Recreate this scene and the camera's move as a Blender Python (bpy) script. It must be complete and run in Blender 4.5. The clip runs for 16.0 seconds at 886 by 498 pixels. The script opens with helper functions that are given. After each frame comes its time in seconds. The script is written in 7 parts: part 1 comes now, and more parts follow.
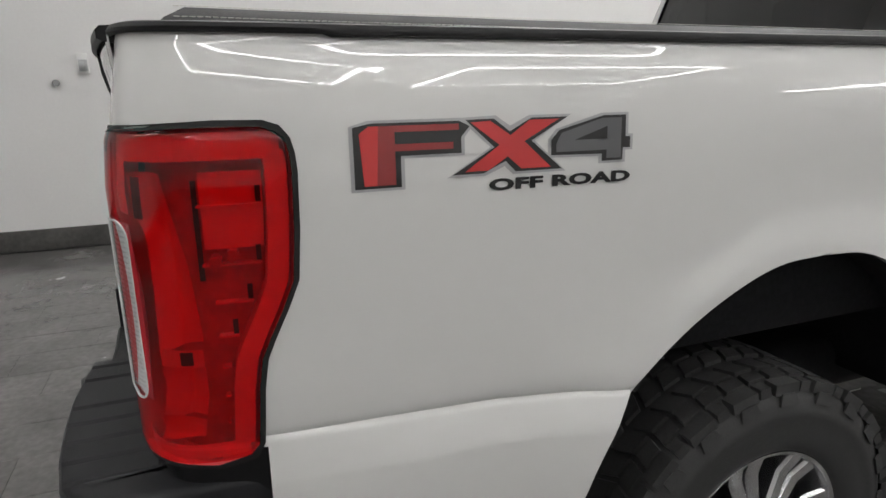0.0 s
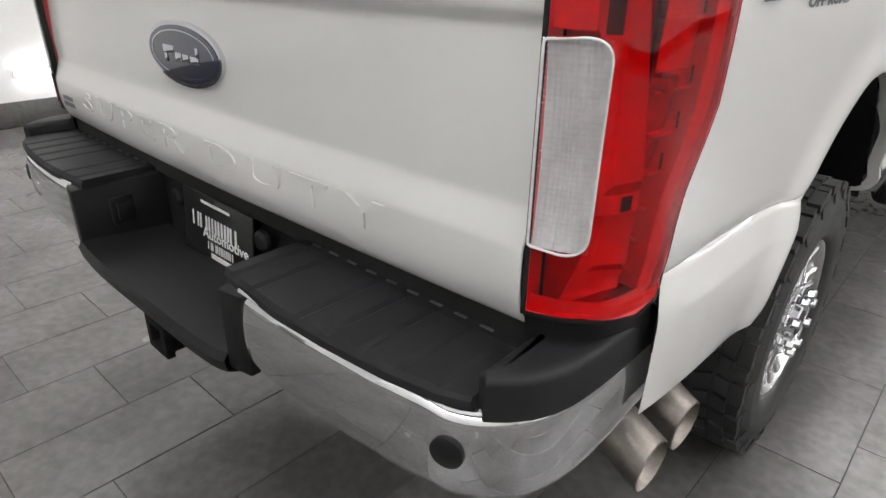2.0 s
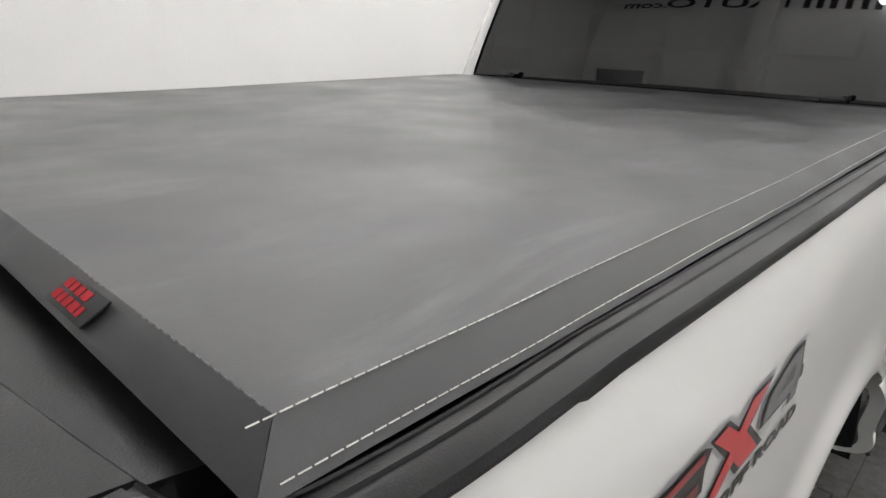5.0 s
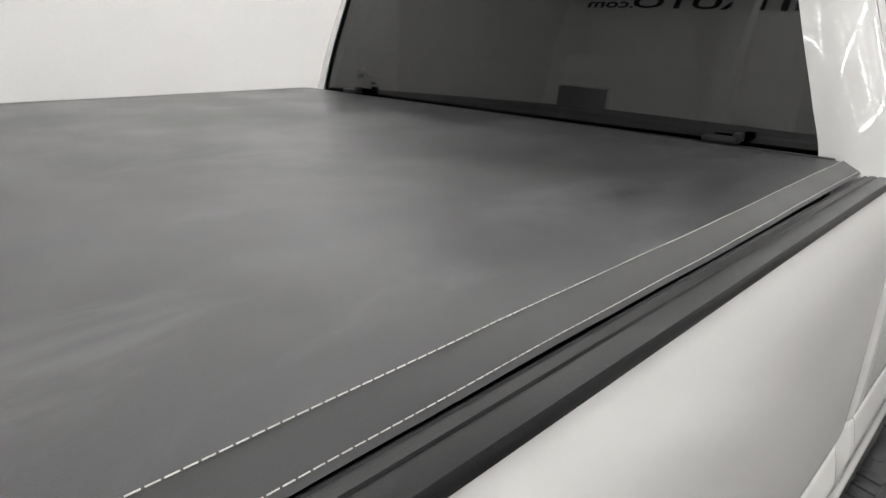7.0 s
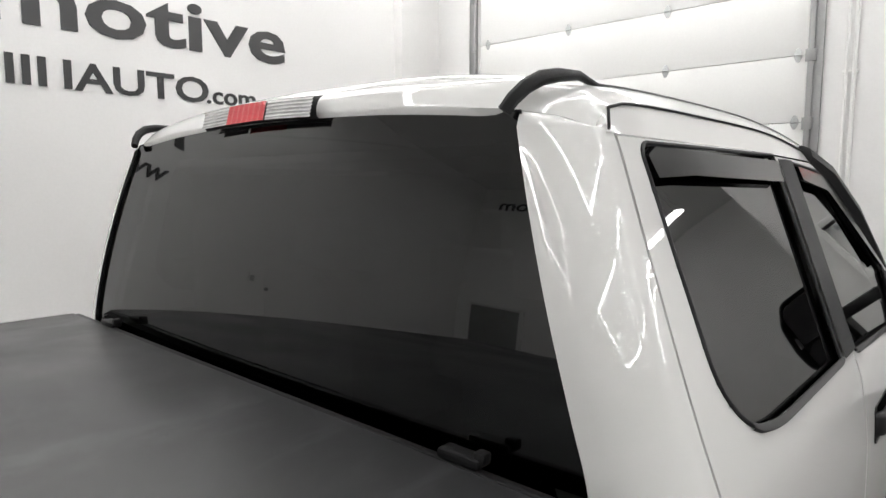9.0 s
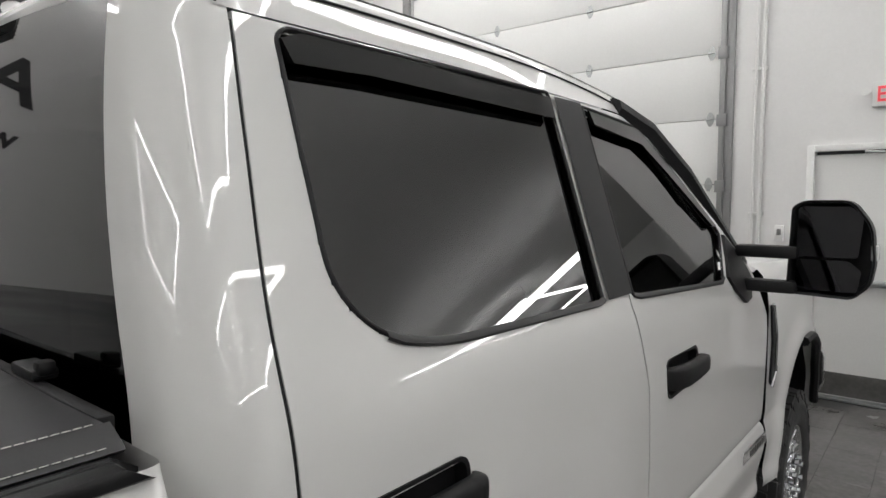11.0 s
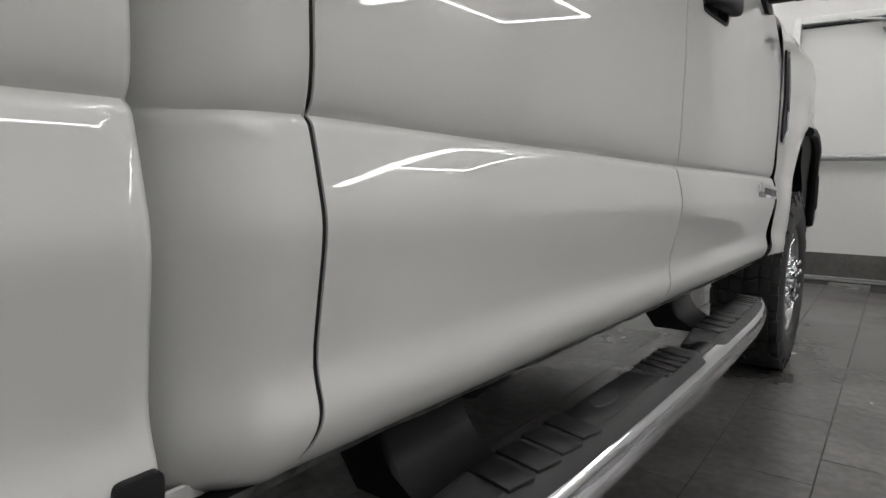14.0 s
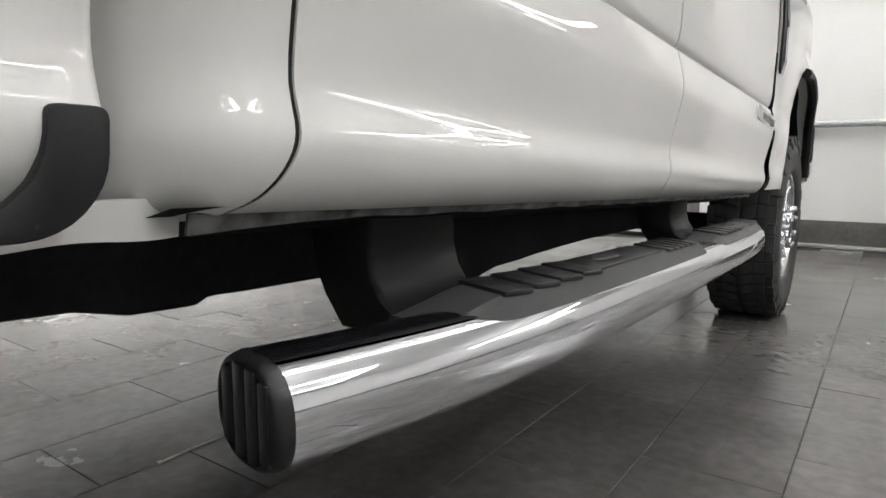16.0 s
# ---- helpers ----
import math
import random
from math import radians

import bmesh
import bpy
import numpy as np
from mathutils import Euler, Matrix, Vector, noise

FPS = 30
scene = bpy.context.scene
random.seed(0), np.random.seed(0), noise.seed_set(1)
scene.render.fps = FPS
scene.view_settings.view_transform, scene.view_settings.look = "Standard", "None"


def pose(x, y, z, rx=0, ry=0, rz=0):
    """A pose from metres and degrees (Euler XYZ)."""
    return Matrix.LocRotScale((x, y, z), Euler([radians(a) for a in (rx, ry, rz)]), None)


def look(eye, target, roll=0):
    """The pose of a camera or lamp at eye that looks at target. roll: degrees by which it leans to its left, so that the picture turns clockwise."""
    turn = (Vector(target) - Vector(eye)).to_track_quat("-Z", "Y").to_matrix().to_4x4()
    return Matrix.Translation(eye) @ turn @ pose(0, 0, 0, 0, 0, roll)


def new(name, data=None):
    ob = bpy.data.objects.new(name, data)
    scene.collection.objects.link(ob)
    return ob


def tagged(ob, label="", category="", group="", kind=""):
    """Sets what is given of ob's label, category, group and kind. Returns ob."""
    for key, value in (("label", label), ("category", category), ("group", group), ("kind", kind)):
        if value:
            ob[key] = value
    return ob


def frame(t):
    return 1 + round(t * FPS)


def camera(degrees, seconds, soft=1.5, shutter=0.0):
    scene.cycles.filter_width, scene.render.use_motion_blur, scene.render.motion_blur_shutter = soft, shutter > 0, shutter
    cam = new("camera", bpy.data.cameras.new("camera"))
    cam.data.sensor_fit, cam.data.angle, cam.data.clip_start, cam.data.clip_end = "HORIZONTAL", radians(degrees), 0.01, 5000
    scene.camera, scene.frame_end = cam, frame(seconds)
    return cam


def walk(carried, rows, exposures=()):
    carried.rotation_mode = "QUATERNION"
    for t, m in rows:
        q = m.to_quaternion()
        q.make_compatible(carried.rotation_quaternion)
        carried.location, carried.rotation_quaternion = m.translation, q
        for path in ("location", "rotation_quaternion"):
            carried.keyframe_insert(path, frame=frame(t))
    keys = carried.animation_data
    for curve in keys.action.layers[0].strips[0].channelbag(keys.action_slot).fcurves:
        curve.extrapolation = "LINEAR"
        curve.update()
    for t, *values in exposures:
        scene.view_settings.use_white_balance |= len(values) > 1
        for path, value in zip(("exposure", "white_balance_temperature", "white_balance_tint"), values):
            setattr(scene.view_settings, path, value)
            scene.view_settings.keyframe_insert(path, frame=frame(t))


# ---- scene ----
cam = camera(70.9, 16.0)
PATH = [
    (0, (1.829, 0.07, 1.426), (0.025, 0.773, 0.923), -0.8),
    (0.5, (1.706, -0.138, 1.379), (0.068, 0.78, 0.691), -0.1),
    (1, (1.539, -0.314, 1.284), (0.081, 0.793, 0.478), 0.5),
    (1.5, (1.391, -0.485, 1.261), (0.073, 0.76, 0.416), 0.7),
    (2, (1.269, -0.659, 1.336), (0.051, 0.679, 0.486), 1.0),
    (2.5, (1.216, -0.723, 1.464), (0.019, 0.639, 0.62), 1.2),
    (3, (1.161, -0.69, 1.557), (-0.063, 0.717, 0.836), 1.2),
    (3.5, (1.058, -0.54, 1.642), (-0.161, 0.882, 0.941), 1.1),
    (4, (1.031, -0.389, 1.696), (-0.184, 1.033, 0.987), 0.6),
    (4.5, (1.105, -0.248, 1.712), (-0.165, 1.147, 1.047), 0.5),
    (6.8, (1.15, 0.735, 1.727), (-0.169, 2.084, 1.063), 1.4),
    (7, (1.155, 0.8, 1.739), (-0.157, 2.157, 1.078), 1.4),
    (7.5, (1.168, 0.988, 1.761), (-0.141, 2.396, 1.209), 1.7),
    (8, (1.188, 1.184, 1.843), (-0.149, 2.61, 1.416), 0.1),
    (8.5, (1.151, 1.349, 1.886), (-0.18, 2.81, 1.582), 0.1),
    (9, (1.194, 1.513, 1.922), (-0.13, 2.997, 1.711), -0.0),
    (9.5, (1.319, 1.682, 1.926), (0.005, 3.181, 1.759), -0.1),
    (9.7, (1.375, 1.732, 1.923), (0.064, 3.234, 1.763), -0.1),
    (11.8, (1.522, 1.919, 1.603), (0.319, 3.504, 1.407), 0.6),
    (12, (1.499, 1.904, 1.578), (0.306, 3.488, 1.317), 0.7),
    (12.5, (1.453, 1.877, 1.484), (0.279, 3.457, 1.13), 0.9),
    (13, (1.37, 1.938, 1.237), (0.229, 3.542, 0.872), 0.9),
    (13.5, (1.375, 1.941, 1.02), (0.198, 3.535, 0.747), 0.1),
    (14, (1.367, 1.97, 0.902), (0.191, 3.57, 0.659), 0.1),
    (14.5, (1.361, 1.993, 0.803), (0.19, 3.596, 0.561), 0.4),
    (15, (1.339, 1.998, 0.707), (0.172, 3.605, 0.471), 0.3),
    (15.5, (1.331, 2.002, 0.658), (0.171, 3.614, 0.424), 0.2),
    (16, (1.352, 1.992, 0.685), (0.199, 3.605, 0.418), 0.2),
]
EXPOSURES = [(0.0, -0.6), (0.5, -0.42), (1.0, -0.15), (2.0, 0.1), (2.5, 0.14), (3.0, -0.1), (4.0, -0.22), (4.7, -0.2), (6.8, -0.25), (7.5, -0.25), (8.0, -0.26), (8.5, -0.36), (9.0, -0.52), (9.7, -0.72), (11.8, -0.95),
             (12.5, -0.97), (13.0, -0.98), (14.0, -0.8), (14.5, -0.5), (15.0, -0.3), (16.0, 0.0)]
walk(cam, [(t, look(eye, target, roll)) for t, eye, target, roll in PATH], exposures=EXPOSURES)

# ---- world and light ----
world = bpy.data.worlds.new("world")
scene.world = world
world.use_nodes = True
world.node_tree.nodes["Background"].inputs["Color"].default_value = (0.5, 0.5, 0.5, 1)
world.node_tree.nodes["Background"].inputs["Strength"].default_value = 0.05

ROOM_W, ROOM_E, ROOM_S, ROOM_N, ROOM_H = -4.8, 10.2, -5.0, 8.14, 5.2
LED_POWER = 25.0


# ---- materials ----
def material(name, color, rough=0.5, metal=0.0, coat=0.0, grain=0.0, grain_scale=60.0, bump=0.0, bump_scale=200.0,
             stain=0.0, stain_scale=3.0, spec=0.5, vary=0.0, world=False):
    """A principled surface with fine grain, larger stains and relief."""
    m = bpy.data.materials.new(name)
    m.use_nodes = True
    nt = m.node_tree
    b = nt.nodes["Principled BSDF"]
    b.inputs["Roughness"].default_value = rough
    b.inputs["Metallic"].default_value = metal
    b.inputs["Coat Weight"].default_value = coat
    b.inputs["Coat Roughness"].default_value = 0.012
    b.inputs["Coat IOR"].default_value = 1.65
    b.inputs["Specular IOR Level"].default_value = spec
    b.inputs["Base Color"].default_value = (*color, 1)
    co = nt.nodes.new("ShaderNodeTexCoord")
    last = None
    geo = nt.nodes.new("ShaderNodeNewGeometry") if world else None

    def tex(scale, detail=4.0):
        n = nt.nodes.new("ShaderNodeTexNoise")
        n.inputs["Scale"].default_value = scale
        n.inputs["Detail"].default_value = detail
        nt.links.new(geo.outputs["Position"] if world else co.outputs["Object"], n.inputs["Vector"])
        return n

    def mul(fac_socket, low, high, src):
        r = nt.nodes.new("ShaderNodeMapRange")
        r.inputs["From Min"].default_value, r.inputs["From Max"].default_value = 0.3, 0.7
        r.inputs["To Min"].default_value, r.inputs["To Max"].default_value = low, high
        nt.links.new(fac_socket, r.inputs["Value"])
        mix = nt.nodes.new("ShaderNodeMix")
        mix.data_type, mix.blend_type = "RGBA", "MULTIPLY"
        mix.inputs["Factor"].default_value = 1.0
        if src is None:
            mix.inputs["A"].default_value = (*color, 1)
        else:
            nt.links.new(src, mix.inputs["A"])
        nt.links.new(r.outputs["Result"], mix.inputs["B"])
        return mix.outputs["Result"]

    if grain:
        last = mul(tex(grain_scale).outputs["Fac"], 1 - grain, 1 + grain, last)
    if stain:
        s = tex(stain_scale, 6.0)
        last = mul(s.outputs["Fac"], 1 - stain, 1 + stain * 0.5, last)
        rr = nt.nodes.new("ShaderNodeMapRange")
        rr.inputs["From Min"].default_value, rr.inputs["From Max"].default_value = 0.3, 0.7
        rr.inputs["To Min"].default_value = max(0.02, rough - stain * 0.3)
        rr.inputs["To Max"].default_value = min(1, rough + stain * 0.3)
        nt.links.new(s.outputs["Fac"], rr.inputs["Value"])
        nt.links.new(rr.outputs["Result"], b.inputs["Roughness"])
    if vary:
        info = nt.nodes.new("ShaderNodeObjectInfo")
        r = nt.nodes.new("ShaderNodeMapRange")
        r.inputs["To Min"].default_value, r.inputs["To Max"].default_value = 1 - vary, 1 + vary
        nt.links.new(info.outputs["Random"], r.inputs["Value"])
        mix = nt.nodes.new("ShaderNodeMix")
        mix.data_type, mix.blend_type = "RGBA", "MULTIPLY"
        mix.inputs["Factor"].default_value = 1.0
        if last is None:
            mix.inputs["A"].default_value = (*color, 1)
        else:
            nt.links.new(last, mix.inputs["A"])
        nt.links.new(r.outputs["Result"], mix.inputs["B"])
        last = mix.outputs["Result"]
    if last is not None:
        nt.links.new(last, b.inputs["Base Color"])
    if bump:
        n = tex(bump_scale, 3.0)
        bp = nt.nodes.new("ShaderNodeBump")
        bp.inputs["Strength"].default_value = bump
        bp.inputs["Distance"].default_value = 0.002
        nt.links.new(n.outputs["Fac"], bp.inputs["Height"])
        nt.links.new(bp.outputs["Normal"], b.inputs["Normal"])
    return m


def glass_material(name, tint, ior=1.5, rough=0.02):
    """A thin tinted pane: light passes straight through it, and its face mirrors."""
    m = bpy.data.materials.new(name)
    m.use_nodes = True
    nt = m.node_tree
    nt.nodes.remove(nt.nodes["Principled BSDF"])
    out = nt.nodes["Material Output"]
    tr = nt.nodes.new("ShaderNodeBsdfTransparent")
    tr.inputs["Color"].default_value = (*tint, 1)
    gl = nt.nodes.new("ShaderNodeBsdfGlossy")
    gl.inputs["Roughness"].default_value = rough
    fr = nt.nodes.new("ShaderNodeFresnel")
    fr.inputs["IOR"].default_value = ior
    mix = nt.nodes.new("ShaderNodeMixShader")
    nt.links.new(fr.outputs["Fac"], mix.inputs["Fac"])
    nt.links.new(tr.outputs["BSDF"], mix.inputs[1])
    nt.links.new(gl.outputs["BSDF"], mix.inputs[2])
    nt.links.new(mix.outputs["Shader"], out.inputs["Surface"])
    return m


def glow_material(name, color, strength):
    m = bpy.data.materials.new(name)
    m.use_nodes = True
    b = m.node_tree.nodes["Principled BSDF"]
    b.inputs["Base Color"].default_value = (*color, 1)
    b.inputs["Emission Color"].default_value = (*color, 1)
    b.inputs["Emission Strength"].default_value = strength
    return m


M_PAINT = material("white_car_paint", (0.7, 0.7, 0.685), 0.6, coat=1.0, grain=0.01, grain_scale=900, spec=0.0)
M_PLASTIC = material("black_textured_plastic", (0.0084, 0.0084, 0.0091), 0.5, grain=0.15, grain_scale=400, bump=0.25, bump_scale=900, spec=0.3)
M_BELT = material("grey_belt_rubber", (0.028, 0.028, 0.029), 0.5, grain=0.1, grain_scale=200)
M_TREAD = material("grey_step_rubber", (0.026, 0.026, 0.027), 0.45, grain=0.12, grain_scale=300, bump=0.3, bump_scale=700, stain=0.15, stain_scale=9, spec=0.35)
M_CAP = material("smooth_black_plastic", (0.009, 0.009, 0.01), 0.38, grain=0.12, grain_scale=300, bump=0.04, bump_scale=900, spec=0.45)
M_BRACKET = material("black_steel_paint", (0.008, 0.008, 0.0085), 0.42, grain=0.1, grain_scale=60, bump=0.05, bump_scale=500, spec=0.25)
M_PAD = material("black_step_rubber", (0.014, 0.014, 0.016), 0.55, grain=0.12, grain_scale=300, bump=0.3, bump_scale=700, stain=0.15, stain_scale=9, spec=0.3)
M_RAIL = material("black_rail_plastic", (0.0098, 0.0098, 0.0104), 0.4, grain=0.15, grain_scale=200, bump=0.15, bump_scale=600, stain=0.2, stain_scale=6, spec=0.24)
M_VINYL = material("black_vinyl", (0.03, 0.03, 0.032), 0.4, grain=0.06, grain_scale=500, bump=0.12, bump_scale=900, stain=0.4, stain_scale=2.6, spec=0.4)
def dust_on(m, color, amount, scale):
    """Pale dust lying in drawn-out patches over a finished surface."""
    nt = m.node_tree
    b = nt.nodes["Principled BSDF"]
    src = b.inputs["Base Color"].links[0].from_socket
    co = nt.nodes.new("ShaderNodeTexCoord")
    mp = nt.nodes.new("ShaderNodeMapping")
    mp.inputs["Scale"].default_value = (1.0, 0.45, 1.0)
    mp.inputs["Rotation"].default_value = (0, 0, 0.9)
    n = nt.nodes.new("ShaderNodeTexNoise")
    n.inputs["Scale"].default_value, n.inputs["Detail"].default_value, n.inputs["Distortion"].default_value = scale, 7.0, 0.6
    n.inputs["Roughness"].default_value = 0.62
    r = nt.nodes.new("ShaderNodeMapRange")
    r.interpolation_type = "SMOOTHSTEP"
    r.inputs["From Min"].default_value, r.inputs["From Max"].default_value = 0.5, 0.78
    r.inputs["To Max"].default_value = amount
    mix = nt.nodes.new("ShaderNodeMix")
    mix.data_type = "RGBA"
    nt.links.new(co.outputs["Object"], mp.inputs["Vector"])
    nt.links.new(mp.outputs["Vector"], n.inputs["Vector"])
    nt.links.new(n.outputs["Fac"], r.inputs["Value"])
    nt.links.new(r.outputs["Result"], mix.inputs["Factor"])
    nt.links.new(src, mix.inputs["A"])
    mix.inputs["B"].default_value = (*color, 1)
    nt.links.new(mix.outputs["Result"], b.inputs["Base Color"])


dust_on(M_VINYL, (0.13, 0.13, 0.135), 0.6, 5.0)
M_HEM = material("grey_vinyl_hem", (0.0315, 0.0315, 0.0324), 0.5, grain=0.08, grain_scale=500, bump=0.12, bump_scale=900, stain=0.2, stain_scale=8)
M_THREAD = material("pale_thread", (0.55, 0.54, 0.5), 0.8)
M_CHROME = material("chrome", (0.74, 0.75, 0.77), 0.035, metal=1.0, stain=0.04, stain_scale=9)
M_ALLOY = material("bright_alloy", (0.62, 0.62, 0.63), 0.25, metal=1.0, grain=0.03, grain_scale=300)
M_STEEL = material("burnt_steel", (0.27, 0.245, 0.225), 0.4, metal=1.0, grain=0.1, grain_scale=120, stain=0.3, stain_scale=18)
M_TYRE = material("tyre_rubber", (0.028, 0.028, 0.028), 0.62, grain=0.2, grain_scale=250, bump=0.2, bump_scale=500, stain=0.2, stain_scale=12)
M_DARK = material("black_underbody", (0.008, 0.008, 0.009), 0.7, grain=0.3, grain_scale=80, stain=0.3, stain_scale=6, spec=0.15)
# near-black, for small black parts and for imitated shade in gaps and cab
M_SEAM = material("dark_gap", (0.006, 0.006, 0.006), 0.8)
M_GLASS = glass_material("dark_tinted_glass", (0.018, 0.019, 0.019), 1.95)
M_SIDEGLASS = glass_material("dark_side_glass", (0.018, 0.019, 0.019), 2.9)
M_VISOR = material("smoked_acrylic", (0.006, 0.006, 0.0065), 0.12, spec=0.35)
M_LENS = glass_material("red_lens", (0.95, 0.04, 0.06), 1.5)
M_CLEAR = glass_material("clear_lens", (0.9, 0.9, 0.9))
M_REDIN = material("red_reflector", (0.774, 0.086, 0.0946), 0.3, grain=0.1, grain_scale=600, bump=0.4, bump_scale=1200)
M_REDDK = material("dark_red_housing", (0.5, 0.03, 0.034), 0.35, grain=0.2, grain_scale=60)
M_LAMPBK = material("black_lamp_cavity", (0.02, 0.006, 0.006), 0.3)
M_SILVER = material("silver_reflector", (0.82, 0.82, 0.82), 0.35, metal=0.0, coat=0.5, grain=0.06, grain_scale=120, stain=0.2, stain_scale=14)
M_RED = material("red_vinyl_print", (0.55, 0.03, 0.03), 0.35, coat=0.5)
M_REDD = material("dark_red_vinyl_print", (0.27, 0.025, 0.025), 0.35, coat=0.5)
M_BLACKPR = material("black_vinyl_print", (0.012, 0.012, 0.012), 0.35, coat=0.5)
M_GREYPR = material("grey_vinyl_print", (0.11, 0.11, 0.115), 0.35, coat=0.5)
M_SILVERPR = material("silver_vinyl_print", (0.42, 0.42, 0.43), 0.35, metal=0.3)
M_BLUE = material("dark_blue_enamel", (0.012, 0.016, 0.05), 0.2, coat=1.0)
M_WHITEPR = material("white_print", (0.75, 0.75, 0.75), 0.5)
M_WALL = material("white_wall_paint", (0.75, 0.745, 0.736), 0.6, grain=0.015, grain_scale=40, bump=0.05, bump_scale=120, stain=0.03, stain_scale=0.8)
M_CEIL = material("ceiling_paint", (0.82, 0.82, 0.81), 0.8, grain=0.02, grain_scale=30)
M_BASE = material("dark_base_tile", (0.075, 0.072, 0.068), 0.4, grain=0.2, grain_scale=30, stain=0.25, stain_scale=4)
M_TILE = material("grey_floor_tile", (0.122, 0.117, 0.1135), 0.2, grain=0.16, grain_scale=26, bump=0.05, bump_scale=260, stain=0.28, stain_scale=2.6, vary=0.1, world=True)
M_GROUT = material("dark_grout", (0.025, 0.024, 0.023), 0.8, grain=0.2, grain_scale=90)
M_DOOR = material("white_door_panel", (0.76, 0.76, 0.745), 0.5, grain=0.015, grain_scale=60, bump=0.1, bump_scale=300)
M_GALV = material("galvanised_steel", (0.42, 0.43, 0.43), 0.4, metal=0.9, grain=0.12, grain_scale=50)
M_GREYM = material("grey_metal", (0.25, 0.25, 0.25), 0.45, metal=0.5)
M_LETTER = material("black_wall_letter", (0.025, 0.025, 0.026), 0.4)
M_RUST = material("rusty_steel", (0.16, 0.08, 0.045), 0.75, metal=0.4, grain=0.4, grain_scale=90)
M_LED = glow_material("led_tube", (1.0, 0.99, 0.985), LED_POWER)
M_LEDLOW = glow_material("low_led_tube", (1.0, 0.99, 0.985), 17.0)
M_EXITRED = glow_material("exit_red", (0.85, 0.08, 0.1), 0.5)


# ---- mesh helpers ----
def finish(name, bm, mat, parent=None, label="", smooth=True, sharp=32.0):
    me = bpy.data.meshes.new(name)
    bm.normal_update()
    bm.to_mesh(me)
    bm.free()
    me.materials.append(mat)
    if smooth:
        me.polygons.foreach_set("use_smooth", [True] * len(me.polygons))
        me.set_sharp_from_angle(angle=radians(sharp))
    ob = new(name, me)
    if parent is not None:
        ob.parent = parent
    if label:
        ob["label"] = label
    return ob


def part(name, bm, mat, parent, label="", smooth=True, sharp=32.0):
    return finish(name, bm, mat, parent, label, smooth, sharp)


def pieces(name, bm, mat, parent, label="", smooth=False):
    """Each separate piece of bm becomes a part of its own."""
    bm.verts.index_update()
    seen, made = set(), []
    for start in bm.verts:
        if start in seen:
            continue
        group, todo = [], [start]
        seen.add(start)
        while todo:
            v = todo.pop()
            group.append(v)
            for e in v.link_edges:
                o = e.other_vert(v)
                if o not in seen:
                    seen.add(o)
                    todo.append(o)
        at = {v: i for i, v in enumerate(group)}
        faces = {f for v in group for f in v.link_faces}
        me = bpy.data.meshes.new(name)
        me.from_pydata([v.co for v in group], [], [[at[v] for v in f.verts] for f in faces])
        sub = bmesh.new()
        sub.from_mesh(me)
        bpy.data.meshes.remove(me)
        made.append(part(name, sub, mat, parent, label, smooth))
    bm.free()
    return made


def thing(name, label, category, place=(0, 0, 0), group="", kind=""):
    ob = new(name)
    ob.location = place
    ob.empty_display_size = 0.1
    return tagged(ob, label, category, group, kind)


def grid(fn, us, vs, keep=None, bm=None, flip=False):
    """A sheet through fn(u, v); keep(u, v) of a cell's middle says whether it is there."""
    bm = bm or bmesh.new()
    vv = [[bm.verts.new(fn(u, v)) for v in vs] for u in us]
    for i in range(len(us) - 1):
        for j in range(len(vs) - 1):
            if keep and not keep((us[i] + us[i + 1]) / 2, (vs[j] + vs[j + 1]) / 2):
                continue
            q = [vv[i][j], vv[i + 1][j], vv[i + 1][j + 1], vv[i][j + 1]]
            if flip:
                q.reverse()
            if (q[0].co - q[2].co).length < 1e-6 or (q[1].co - q[3].co).length < 1e-6:
                continue
            try:
                bm.faces.new(q)
            except ValueError:
                pass
    loose = [v for v in bm.verts if not v.link_faces]
    bmesh.ops.delete(bm, geom=loose, context="VERTS")
    bmesh.ops.remove_doubles(bm, verts=bm.verts, dist=1e-5)
    return bm


def box(bm, c, s, bevel=0.0, rot=None, seg=2):
    m = Matrix.Translation(c) @ (rot.to_4x4() if rot else Matrix()) @ Matrix.Diagonal((*s, 1))
    r = bmesh.ops.create_cube(bm, size=1.0, matrix=m)
    if bevel:
        edges = list({e for v in r["verts"] for e in v.link_edges})
        bmesh.ops.bevel(bm, geom=edges, offset=bevel, segments=seg, affect="EDGES", profile=0.5)
    return bm


def prism(bm, pts, depth, bevel=0.0, seg=2):
    """A polygon of 3D points, pushed along depth."""
    depth = Vector(depth)
    a = [bm.verts.new(p) for p in pts]
    b = [bm.verts.new(Vector(p) + depth) for p in pts]
    n = len(pts)
    faces = [bm.faces.new(a), bm.faces.new(b[::-1])]
    for i in range(n):
        faces.append(bm.faces.new([a[(i + 1) % n], a[i], b[i], b[(i + 1) % n]]))
    bmesh.ops.recalc_face_normals(bm, faces=faces)
    if bevel:
        es = list({e for f in faces for e in f.edges})
        bmesh.ops.bevel(bm, geom=es, offset=bevel, segments=seg, affect="EDGES", profile=0.5)
    return bm


